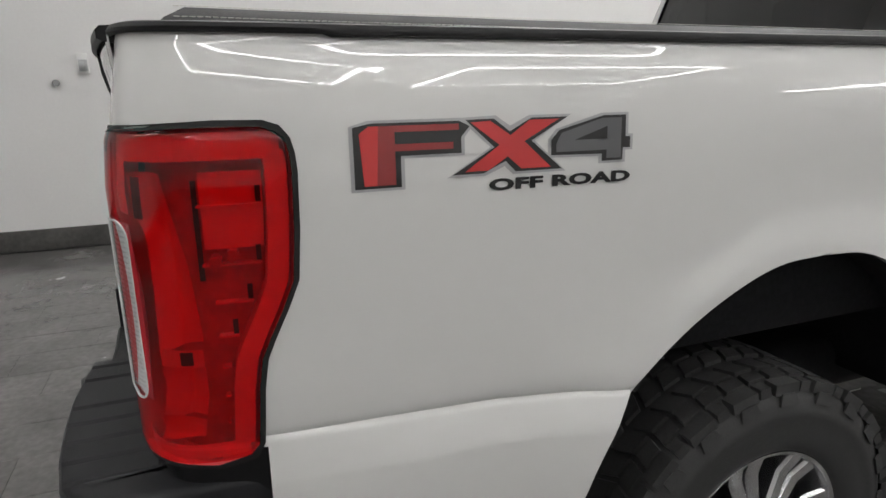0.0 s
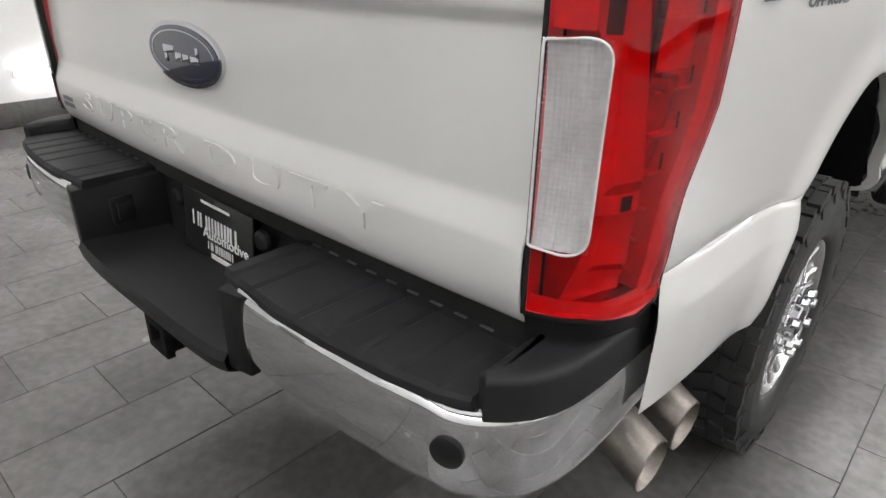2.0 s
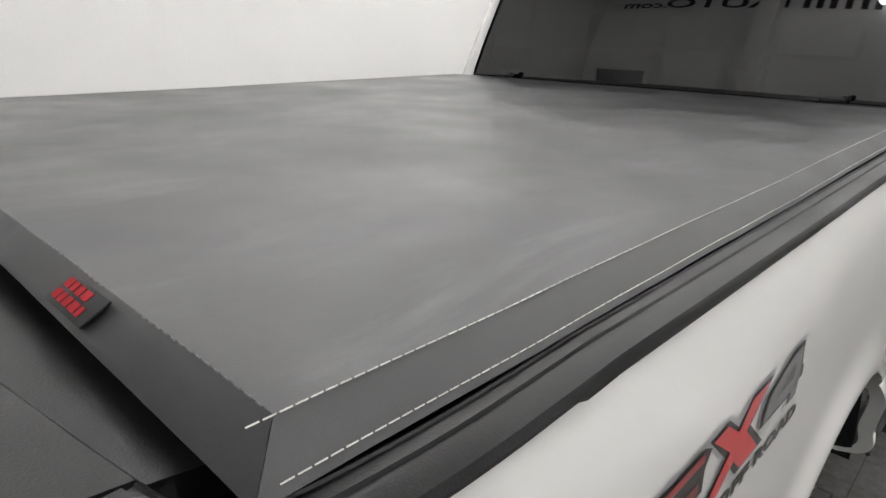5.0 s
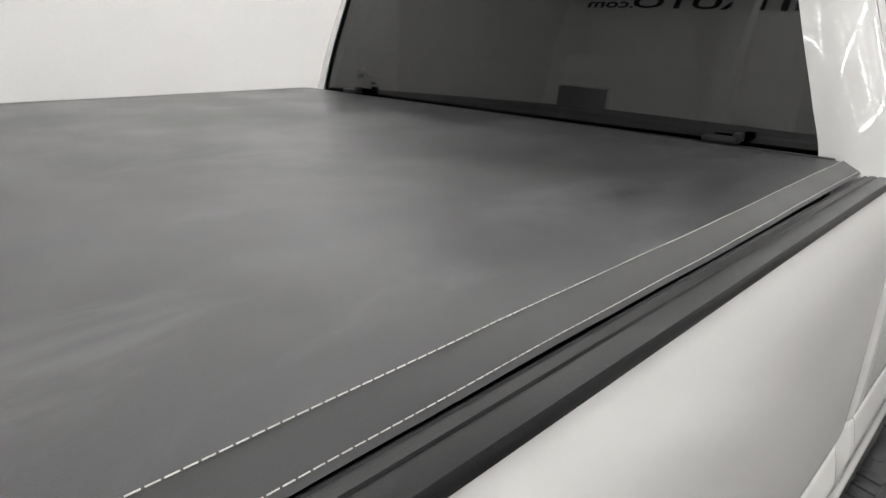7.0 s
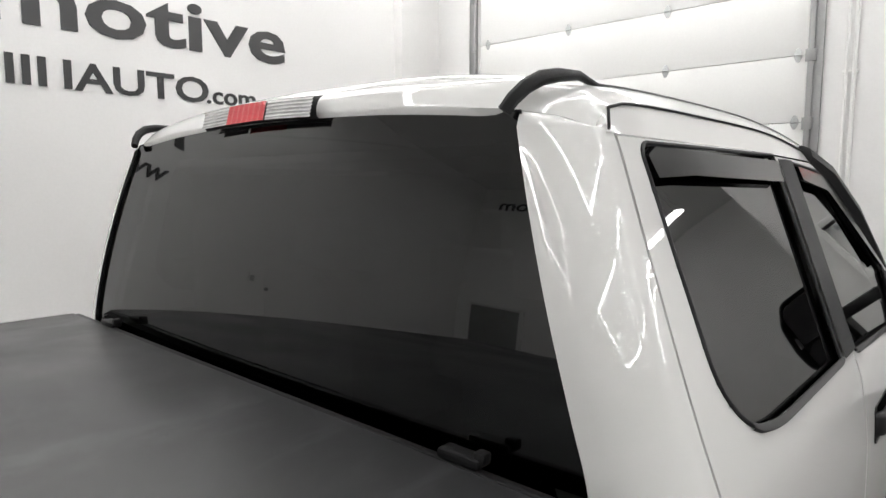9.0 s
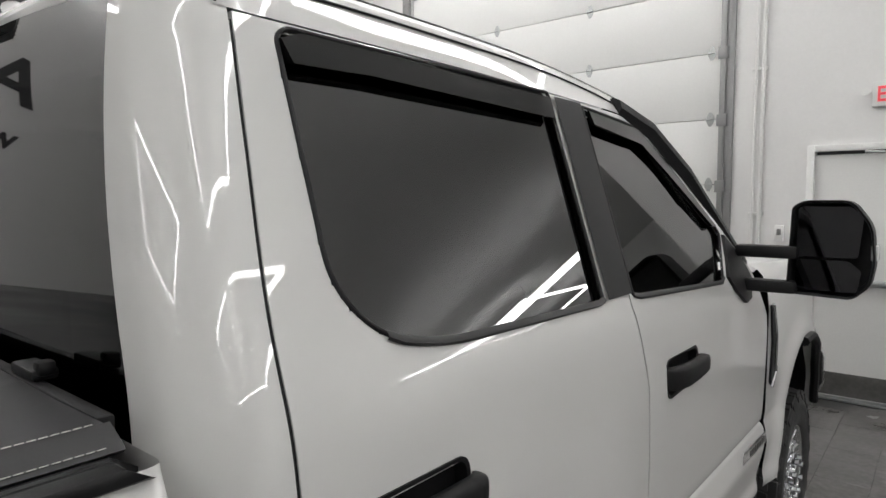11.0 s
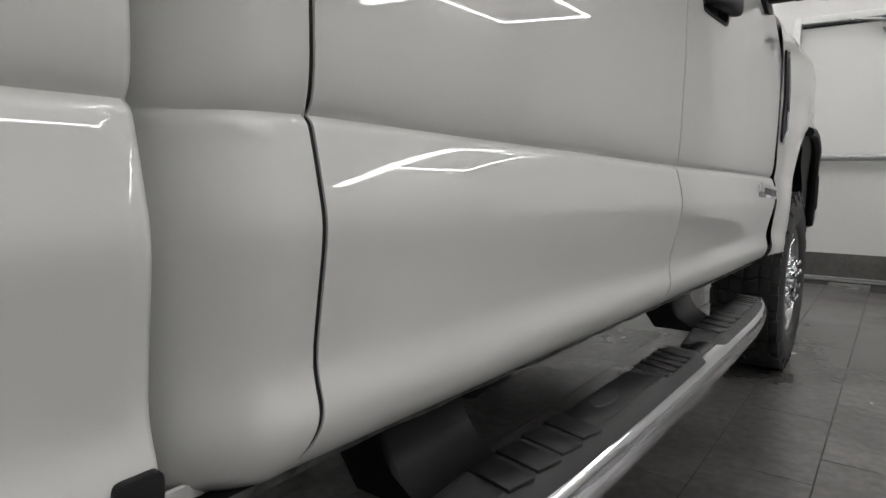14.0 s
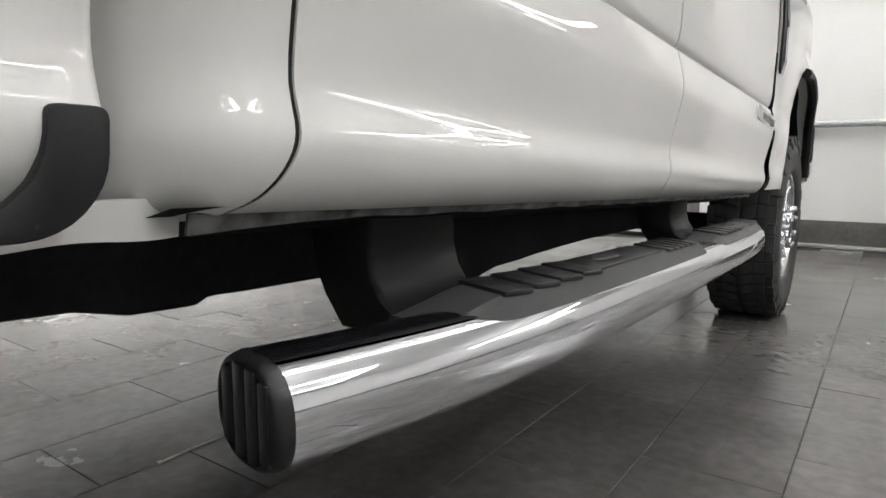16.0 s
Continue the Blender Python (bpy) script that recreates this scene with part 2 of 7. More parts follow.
def tube(bm, pts, r, n=10, closed=False, cap=True, squash=None):
    """A round bar along points; r may be one radius or one for each point."""
    pts = [Vector(p) for p in pts]
    rs = r if isinstance(r, (list, tuple)) else [r] * len(pts)
    rings = []
    up = None
    for i, p in enumerate(pts):
        a, b = pts[i - 1] if (i or closed) else p, pts[(i + 1) % len(pts)] if (i < len(pts) - 1 or closed) else p
        d = (b - a).normalized()
        if up is None:
            up = Vector((0, 0, 1)) if abs(d.z) < 0.9 else Vector((1, 0, 0))
        s = d.cross(up).normalized()
        up = s.cross(d).normalized()
        ring = []
        for k in range(n):
            w = 2 * math.pi * k / n
            x, y = math.cos(w), math.sin(w)
            if squash:
                x, y = x * squash[0], y * squash[1]
            ring.append(bm.verts.new(p + (s * x + up * y) * rs[i]))
        rings.append(ring)
    m = len(rings)
    for i in range(m if closed else m - 1):
        a, b = rings[i], rings[(i + 1) % m]
        for k in range(n):
            bm.faces.new([a[k], a[(k + 1) % n], b[(k + 1) % n], b[k]])
    if cap and not closed:
        bm.faces.new(rings[0][::-1])
        bm.faces.new(rings[-1])
    return bm


def lathe(bm, profile, n=48, axis="x", center=(0, 0, 0)):
    """Turns (along, radius) pairs round an axis."""
    c = Vector(center)
    rings = []
    for h, r in profile:
        ring = []
        for k in range(n):
            w = 2 * math.pi * k / n
            if axis == "x":
                p = Vector((h, r * math.cos(w), r * math.sin(w)))
            elif axis == "y":
                p = Vector((r * math.cos(w), h, r * math.sin(w)))
            else:
                p = Vector((r * math.cos(w), r * math.sin(w), h))
            ring.append(bm.verts.new(c + p))
        rings.append(ring)
    for a, b in zip(rings, rings[1:]):
        for k in range(n):
            try:
                bm.faces.new([a[k], a[(k + 1) % n], b[(k + 1) % n], b[k]])
            except ValueError:
                pass
    bmesh.ops.remove_doubles(bm, verts=bm.verts, dist=1e-6)
    bmesh.ops.recalc_face_normals(bm, faces=bm.faces)
    return bm


def text_bm(body, size, depth, m, align="LEFT", spacing=1.0, stretch=1.0, shear=0.0, fat=0.0):
    """Raised letters as a mesh; m places their plane."""
    cu = bpy.data.curves.new("letters", "FONT")
    cu.body, cu.size, cu.extrude, cu.align_x, cu.space_character, cu.shear = body, size, depth, align, spacing, shear
    cu.offset = fat
    cu.resolution_u = 3
    ob = bpy.data.objects.new("letters", cu)
    me = bpy.data.meshes.new_from_object(ob)
    bm = bmesh.new()
    bm.from_mesh(me)
    bmesh.ops.transform(bm, matrix=m @ Matrix.Diagonal((stretch, 1, 1, 1)), verts=bm.verts)
    bpy.data.objects.remove(ob)
    bpy.data.curves.remove(cu)
    bpy.data.meshes.remove(me)
    return bm


def mirrored(bm):
    """The same mesh on the other side of the truck's middle."""
    bm = bm.copy()
    for v in bm.verts:
        v.co.x = -v.co.x
    bmesh.ops.reverse_faces(bm, faces=bm.faces)
    return bm


def both(name, bm, mat, parents, label="", sharp=32.0):
    """A part on the right of the truck and its twin on the left."""
    other = mirrored(bm)
    return part(name, bm, mat, parents[0], label, sharp=sharp), part(name, other, mat, parents[1], label, sharp=sharp)


def lerp(table, x):
    """Straight lines through (x, y) pairs."""
    xs, ys = zip(*table)
    return float(np.interp(x, xs, ys))


def smooth_table(table, x):
    """A smooth curve through (x, y) pairs."""
    if x <= table[0][0]:
        return table[0][1]
    for i in range(len(table) - 1):
        if x <= table[i + 1][0]:
            x0, y0 = table[i]
            x1, y1 = table[i + 1]
            xa, ya = table[max(0, i - 1)]
            xb, yb = table[min(len(table) - 1, i + 2)]
            m0 = (y1 - ya) / (x1 - xa)
            m1 = (yb - y0) / (xb - x0)
            h = x1 - x0
            t = (x - x0) / h
            return ((2 * t**3 - 3 * t**2 + 1) * y0 + (t**3 - 2 * t**2 + t) * h * m0
                    + (-2 * t**3 + 3 * t**2) * y1 + (t**3 - t**2) * h * m1)
    return table[-1][1]


def inside(poly, x, y):
    hit = False
    for (x0, y0), (x1, y1) in zip(poly, poly[1:] + poly[:1]):
        if (y0 > y) != (y1 > y) and x < (x1 - x0) * (y - y0) / (y1 - y0) + x0:
            hit = not hit
    return hit


def rounded(poly, r, n=5):
    """A polygon of 2D points with rounded corners; r may be one radius or one a corner."""
    out = []
    k = len(poly)
    for i, p in enumerate(poly):
        p, a, b = Vector(p), Vector(poly[i - 1]), Vector(poly[(i + 1) % k])
        rr = r[i] if isinstance(r, (list, tuple)) else r
        da, db = (a - p), (b - p)
        rr = min(rr, da.length * 0.49, db.length * 0.49)
        p0, p1 = p + da.normalized() * rr, p + db.normalized() * rr
        for j in range(n + 1):
            t = j / n
            out.append(tuple(p0 * (1 - t) ** 2 + p * 2 * t * (1 - t) + p1 * t * t))
    return out


def frange(a, b, step):
    n = max(1, round((b - a) / step))
    return [a + (b - a) * i / n for i in range(n + 1)]

# ---- the pickup truck: x to its right, y ahead, tailgate at y = 0 ----
truck = thing("pickup_truck", "glossy white crew cab pickup truck with black soft tonneau cover", "pickup truck")

CREASE = [(0.0, 0.937), (0.5, 0.916), (0.76, 0.888), (1.2, 0.9), (1.6, 0.952), (2.17, 0.946), (2.31, 0.947), (3.28, 0.917), (4.4, 0.89), (6.0, 0.86)]
LOWER = [(-0.315, -0.12), (-0.303, -0.06), (-0.292, -0.028), (-0.28, -0.0125), (-0.268, -0.0035), (-0.255, 0.002), (-0.246, 0.0045), (-0.237, 0.0048), (-0.228, 0.0032),
         (-0.215, -0.0005), (-0.203, -0.0028), (-0.193, -0.0032), (-0.18, -0.002), (-0.15, 0.0025), (-0.12, 0.0075), (-0.1, 0.0105), (-0.09, 0.0115), (-0.08, 0.0115), (-0.07, 0.0103),
         (-0.04, 0.0045), (-0.015, -0.0012), (-0.007, -0.0038), (-0.003, -0.0075), (0.0, -0.011), (0.003, -0.0085), (0.01, -0.0045), (0.025, -0.0015), (0.05, 0.0), (3.0, 0.0)]
LOWER_REAR = [(-0.32, -0.012), (-0.28, 0.0), (-0.22, 0.0065), (-0.15, 0.0105), (-0.09, 0.0115), (-0.08, 0.0115)]
BED_TOP = [(0.9, 0.0), (1.15, 0.003), (1.3, 0.002), (1.345, 0.001), (1.38, -0.001), (1.42, -0.006), (1.455, -0.0155), (1.475, -0.0235), (1.49, -0.031), (1.5, -0.037)]
CAB_TOP = [(0.9, 0.0), (1.1, 0.0035), (1.25, 0.002), (1.34, -0.003), (1.4, -0.009), (1.46, -0.018), (1.5, -0.0285), (1.535, -0.043), (1.57, -0.0575), (1.9, -0.188),
           (1.97, -0.216), (2.0, -0.23), (2.03, -0.248), (2.06, -0.285)]
ARCH = [(0.0, 1.097), (0.11, 1.09), (0.21, 1.055), (0.33, 0.985), (0.435, 0.888), (0.5, 0.775), (0.53, 0.7), (0.55, 0.64), (0.556, 0.55)]
ARCH_Y, WHEEL_Y, FRONT_Y = 1.195, 1.147, 5.208


def smoothed(table, spread, sharp_from=None):
    """A table sampled finely and evened out over a length, but left sharp from one place on."""
    xs = np.arange(table[0][0], table[-1][0] if table[-1][0] < 2.5 else 0.08, 0.001)
    ys = np.array([smooth_table(table, x) for x in xs])
    kernel = np.exp(-0.5 * (np.arange(-40, 41) * 0.001 / spread) ** 2)
    soft = np.convolve(np.pad(ys, 40, mode="edge"), kernel / kernel.sum(), mode="valid")
    w = np.zeros(len(xs)) if sharp_from is None else np.clip((xs - sharp_from) / 0.02, 0, 1)
    return xs, soft * (1 - w) + ys * w


LOWER_X, LOWER_Y = smoothed(LOWER, 0.0045, -0.035)
REAR_X, REAR_Y = smoothed(LOWER_REAR, 0.012)
BEDTOP_X, BEDTOP_Y = smoothed(BED_TOP, 0.01)
CABTOP_X, CABTOP_Y = smoothed(CAB_TOP, 0.03)


def arch_z(y, centre=ARCH_Y):
    d = abs(y - centre)
    return smooth_table(ARCH, d) if d < 0.556 else 0.0


def sill(y):
    """Height of the lower edge of the side: it falls towards the front."""
    return lerp([(2.25, 0.645), (3.4, 0.611), (4.4, 0.581), (6.0, 0.57)], y)


def lower_off(y, z):
    c = lerp(CREASE, y)
    d = (z - c) * (0.3 / (c - sill(y)) if z < c else 1.0)
    flared = float(np.interp(d, LOWER_X, LOWER_Y))
    k = lerp([(0.64, 0.0), (1.75, 1.0)], y)
    return flared if k >= 1 or d > -0.08 else flared * k + float(np.interp(d, REAR_X, REAR_Y)) * (1 - k)


def bed_x(y, z):
    base = smooth_table([(0.0, 0.972), (0.2, 0.979), (0.5, 0.9835), (0.9, 0.987), (1.6, 0.991), (2.2, 0.995)], y)
    d = math.hypot(y - ARCH_Y, (z - 0.55)) - 0.56
    flare = 0.014 * math.exp(-((d / 0.06) ** 2)) if z < 1.3 else 0.0
    return base + lower_off(y, z) + float(np.interp(z, BEDTOP_X, BEDTOP_Y)) + flare


CORNER = [(0.856, -0.03), (0.9, -0.022), (0.932, -0.007), (0.953, 0.017), (0.965, 0.052), (0.972, 0.1), (0.977, 0.16), (0.9795, 0.23), (0.981, 0.3)]
CORNER_S = [0.0]
for (_x0, _y0), (_x1, _y1) in zip(CORNER, CORNER[1:]):
    CORNER_S.append(CORNER_S[-1] + math.hypot(_x1 - _x0, _y1 - _y0))
S_END = CORNER_S[-1]


def bed_point(s, z, off=0.0):
    """A place on the bed's right skin: s runs from the tailgate's gap round the corner and ahead along the side."""
    if s >= S_END:
        y = CORNER[-1][1] + s - S_END
        return Vector((bed_x(y, z) + off, y, z))
    x = smooth_table(list(zip(CORNER_S, [c[0] for c in CORNER])), s)
    y = smooth_table(list(zip(CORNER_S, [c[1] for c in CORNER])), s)
    h = 0.004
    x1 = smooth_table(list(zip(CORNER_S, [c[0] for c in CORNER])), min(S_END, s + h))
    y1 = smooth_table(list(zip(CORNER_S, [c[1] for c in CORNER])), min(S_END, s + h))
    x0 = smooth_table(list(zip(CORNER_S, [c[0] for c in CORNER])), max(0, s - h))
    y0 = smooth_table(list(zip(CORNER_S, [c[1] for c in CORNER])), max(0, s - h))
    n = Vector((y1 - y0, -(x1 - x0), 0)).normalized()
    fade = min(1.0, s / S_END)
    o = off + lower_off(y, z) * fade + float(np.interp(z, BEDTOP_X, BEDTOP_Y)) * (0.4 + 0.6 * fade)
    back = 0.016 * (1 - fade) ** 2 * lerp([(0.85, 1.0), (1.3, 1.0), (1.46, 0.0)], z)
    return Vector((x, y - back, z)) + n * o


def side_s(y):
    return S_END + y - CORNER[-1][1]


# the tail lamp's outline: its right edge for each height
LAMP_L, LAMP_B, LAMP_T = 0.006, 0.905, 1.381
LAMP_R = [(0.9, 0.16), (0.91, 0.203), (0.925, 0.215), (1.014, 0.222), (1.057, 0.229), (1.09, 0.243), (1.13, 0.262), (1.169, 0.278), (1.243, 0.284),
          (1.32, 0.286), (1.345, 0.284), (1.365, 0.279), (1.376, 0.266), (1.383, 0.245)]


def lamp_outline(grow=0.0):
    pts = [(LAMP_L - grow, LAMP_B - grow), (0.08, LAMP_B + 0.004 - grow)]
    for z, r in LAMP_R:
        zz = z + grow * (1 if z > 1.37 else -1 if z < 0.915 else 0)
        pts.append((r + grow, zz))
    pts += [(0.19, LAMP_T + 0.003 + grow), (0.1, LAMP_T - 0.001 + grow), (LAMP_L - grow, LAMP_T - 0.004 + grow)]
    dense = []
    for (s0, z0), (s1, z1) in zip(pts, pts[1:] + pts[:1]):
        k = max(1, round(math.hypot(s1 - s0, z1 - z0) / 0.012))
        dense += [(s0 + (s1 - s0) * i / k, z0 + (z1 - z0) * i / k) for i in range(k)]
    return dense


def bed_bottom(y):
    return max(lerp([(0.0, 0.7), (0.14, 0.69), (0.4, 0.66), (0.64, 0.632), (1.7, 0.64), (2.2, 0.645)], y), arch_z(y))


def crease_row(v, y):
    """Rows of the side skin that run along the crease near it."""
    w = lerp([(0.67, 0.0), (0.82, 1.0), (0.97, 1.0), (1.2, 0.0)], v)
    return v + w * (lerp(CREASE, y) - 0.93) + lerp([(0.645, 1.0), (0.8, 0.0)], v) * (sill(y) - 0.645)


def side_rows(lo, hi):
    near = [0.93 + d for d in (-0.07, -0.058, -0.046, -0.036, -0.028, -0.021, -0.015, -0.011, -0.008, -0.005, -0.0025, 0.0, 0.002, 0.004, 0.006, 0.009, 0.012, 0.016, 0.022, 0.03)]
    return frange(lo, 0.855, 0.006) + near + frange(0.968, 1.2, 0.008) + frange(1.2, hi, 0.0085)[1:]


def build_bed_side():
    outline = lamp_outline(0.0)
    ss = frange(0.0, S_END, 0.007) + frange(S_END, side_s(0.63), 0.011)[1:]
    ss += [side_s(ARCH_Y - 0.555 * math.cos(math.pi * k / 90)) for k in range(1, 90)] + frange(side_s(1.752), side_s(2.15), 0.011)
    ss.sort()
    zs = side_rows(0.63, 1.5)

    s_to_y = lambda s: CORNER[-1][1] + s - S_END if s > S_END else lerp(list(zip(CORNER_S, [c[1] for c in CORNER])), s)

    def fn(s, z):
        y = s_to_y(s)
        return bed_point(s, max(crease_row(z, y), bed_bottom(y)))

    bm = grid(fn, ss, zs, keep=lambda s, z: not inside(outline, s, crease_row(z, s_to_y(s))) and not (s < 0.226 and crease_row(z, s_to_y(s)) < 0.915))
    # the front end turns in behind the cab
    def wrap(u, z):
        z = crease_row(z, 2.15)
        x = bed_x(2.15, max(z, 0.645))
        px = [(0.0, 0.0), (-0.001, 0.012), (-0.005, 0.018), (-0.015, 0.021), (-0.2, 0.022)]
        return Vector((x + px[u][0], 2.15 + px[u][1], max(z, 0.645)))
    grid(wrap, [0, 1, 2, 3, 4], zs, bm=bm)
    # the lip of the wheel opening and the lower hem turn in
    def lip(u, k):
        y = ARCH_Y - 0.5555 * math.cos(math.pi * u / 90)
        z = max(arch_z(y), 0.632)
        return Vector((bed_x(y, z) - 0.035 * k, y, z + 0.004 * k))
    grid(lip, list(range(91)), [0, 1], bm=bm, flip=True)
    return bm


bed_r, bed_l = both("bed_side", build_bed_side(), M_PAINT, (truck, truck), "glossy white bed side panel", sharp=50)

# wheel housings inside the bed sides
for cy, back in ((ARCH_Y, 0.5), (FRONT_Y + 0.02, 0.42)):
    bm = bmesh.new()
    def well(u, v, cy=cy, back=back):
        y = cy - 0.552 * math.cos(math.pi * u / 30)
        return Vector((0.965 - v, y, max(arch_z(y, cy) + 0.006, 0.62)))
    grid(well, list(range(31)), [0, 0.25, back], bm=bm)
    box(bm, (0.965 - back, cy, 0.87), (0.01, 1.12, 0.5))
    both("wheel_housing", bm, M_DARK, (truck, truck), "black wheel housing liner")


# ---- decal on the bed side ----
def flat_on_side(polys, off):
    bm = bmesh.new()
    for poly in polys:
        c = [bm.verts.new((bed_x(y, z) + off, y, z)) for y, z in poly]
        f = bm.faces.new(c)
    bm.normal_update()
    bmesh.ops.triangulate(bm, faces=bm.faces)
    bmesh.ops.recalc_face_normals(bm, faces=bm.faces)
    for f in bm.faces:
        if f.normal.x < 0:
            f.normal_flip()
    return bm


def quad_map(poly, y0=0.264, y1=0.727, z0=1.285, z1=1.383):
    """Decal places (0..100 across, 0..100 up) to the side."""
    return [(y0 + (y1 - y0) * a / 100, z0 + (z1 - z0) * b / 100) for a, b in poly]


F_OUT = [(0, 0), (17, 0), (17, 45), (37, 45), (37, 72), (40, 88), (36, 100), (6, 100), (0, 92)]
X_OUT = [(36, 100), (48, 102), (53, 86), (60, 101), (76, 101), (62, 62), (74, 12), (54, 12), (51, 25), (44, 12), (31, 12), (46, 55), (38, 88)]
FOUR_OUT = [(67, 62), (70, 78), (88, 101), (99, 101), (99, 66), (101, 66), (101, 40), (98, 40), (98, 20), (87, 20), (87, 32), (67, 34)]
decal = part("decal", flat_on_side([quad_map(p) for p in (F_OUT, X_OUT, FOUR_OUT)], 0.0012), M_SILVERPR, truck, "red, black and grey off-road decal with silver outline", smooth=False)


def shrunk(poly, d):
    """The polygon drawn in by d of its units."""
    out = []
    n = len(poly)
    area = sum(poly[i - 1][0] * poly[i][1] - poly[i][0] * poly[i - 1][1] for i in range(n))
    for i in range(n):
        a, p, b = Vector(poly[i - 1]), Vector(poly[i]), Vector(poly[(i + 1) % n])
        e0, e1 = (p - a).normalized(), (b - p).normalized()
        k = 1 if area > 0 else -1
        n0, n1 = Vector((-e0.y, e0.x)) * k, Vector((-e1.y, e1.x)) * k
        m = (n0 + n1)
        m = m / max(0.35, m.length_squared / 2)
        out.append((p.x + m.x * d * 0.3, p.y + m.y * d))
    return out


part("black_layer", flat_on_side([quad_map(shrunk(p, 4)) for p in (F_OUT, X_OUT, FOUR_OUT)], 0.002), M_BLACKPR, decal, smooth=False)
F_RED = [[(4, 8), (8, 8), (9, 92), (6, 92), (3, 82)]]
F_RED2 = [[(8, 8), (14, 8), (14, 56), (33, 56), (33, 66), (14, 66), (14, 83), (35, 83), (35, 92), (9, 92)]]
X_RED = [[(39, 93), (46, 94), (53, 72), (60, 94), (71, 94), (58, 62), (68, 20), (57, 20), (52, 40), (45, 20), (37, 20), (49, 58)]]
FOUR_GREY = [[(70, 56), (72, 72), (88, 93), (96, 93), (96, 28), (90, 28), (90, 42), (70, 42)]]
FOUR_HOLE = [[(77, 60), (90, 60), (90, 80)]]
part("red_layer", flat_on_side([quad_map(p) for p in F_RED], 0.0028), M_RED, decal, smooth=False)
part("red_layer", flat_on_side([quad_map(p) for p in X_RED], 0.0028), M_RED, decal, smooth=False)
part("dark_red_layer", flat_on_side([quad_map(p) for p in F_RED2], 0.0028), M_REDD, decal, smooth=False)
part("grey_layer", flat_on_side([quad_map(p) for p in FOUR_GREY], 0.0028), M_GREYPR, decal, smooth=False)
part("hole", flat_on_side([quad_map(p) for p in FOUR_HOLE], 0.0036), M_BLACKPR, decal, smooth=False)
bm = text_bm("OFF ROAD", 0.0232, 0.0003, Matrix(((0, 0, 1, 0.0), (1, 0, 0, 0.474), (0, 1, 0, 1.2745), (0, 0, 0, 1))), stretch=2.2, spacing=1.03, fat=0.0011, shear=0.0)
for v in bm.verts:
    v.co.x = bed_x(v.co.y, v.co.z) + 0.0018 + (0.0004 if v.co.x > 0 else 0)
part("lettering", bm, M_BLACKPR, decal, "black and dark red lettering", smooth=False)


# ---- tail lamps ----
def lamp_s(u, z):
    return LAMP_L + (lerp(LAMP_R, z) - LAMP_L) * u


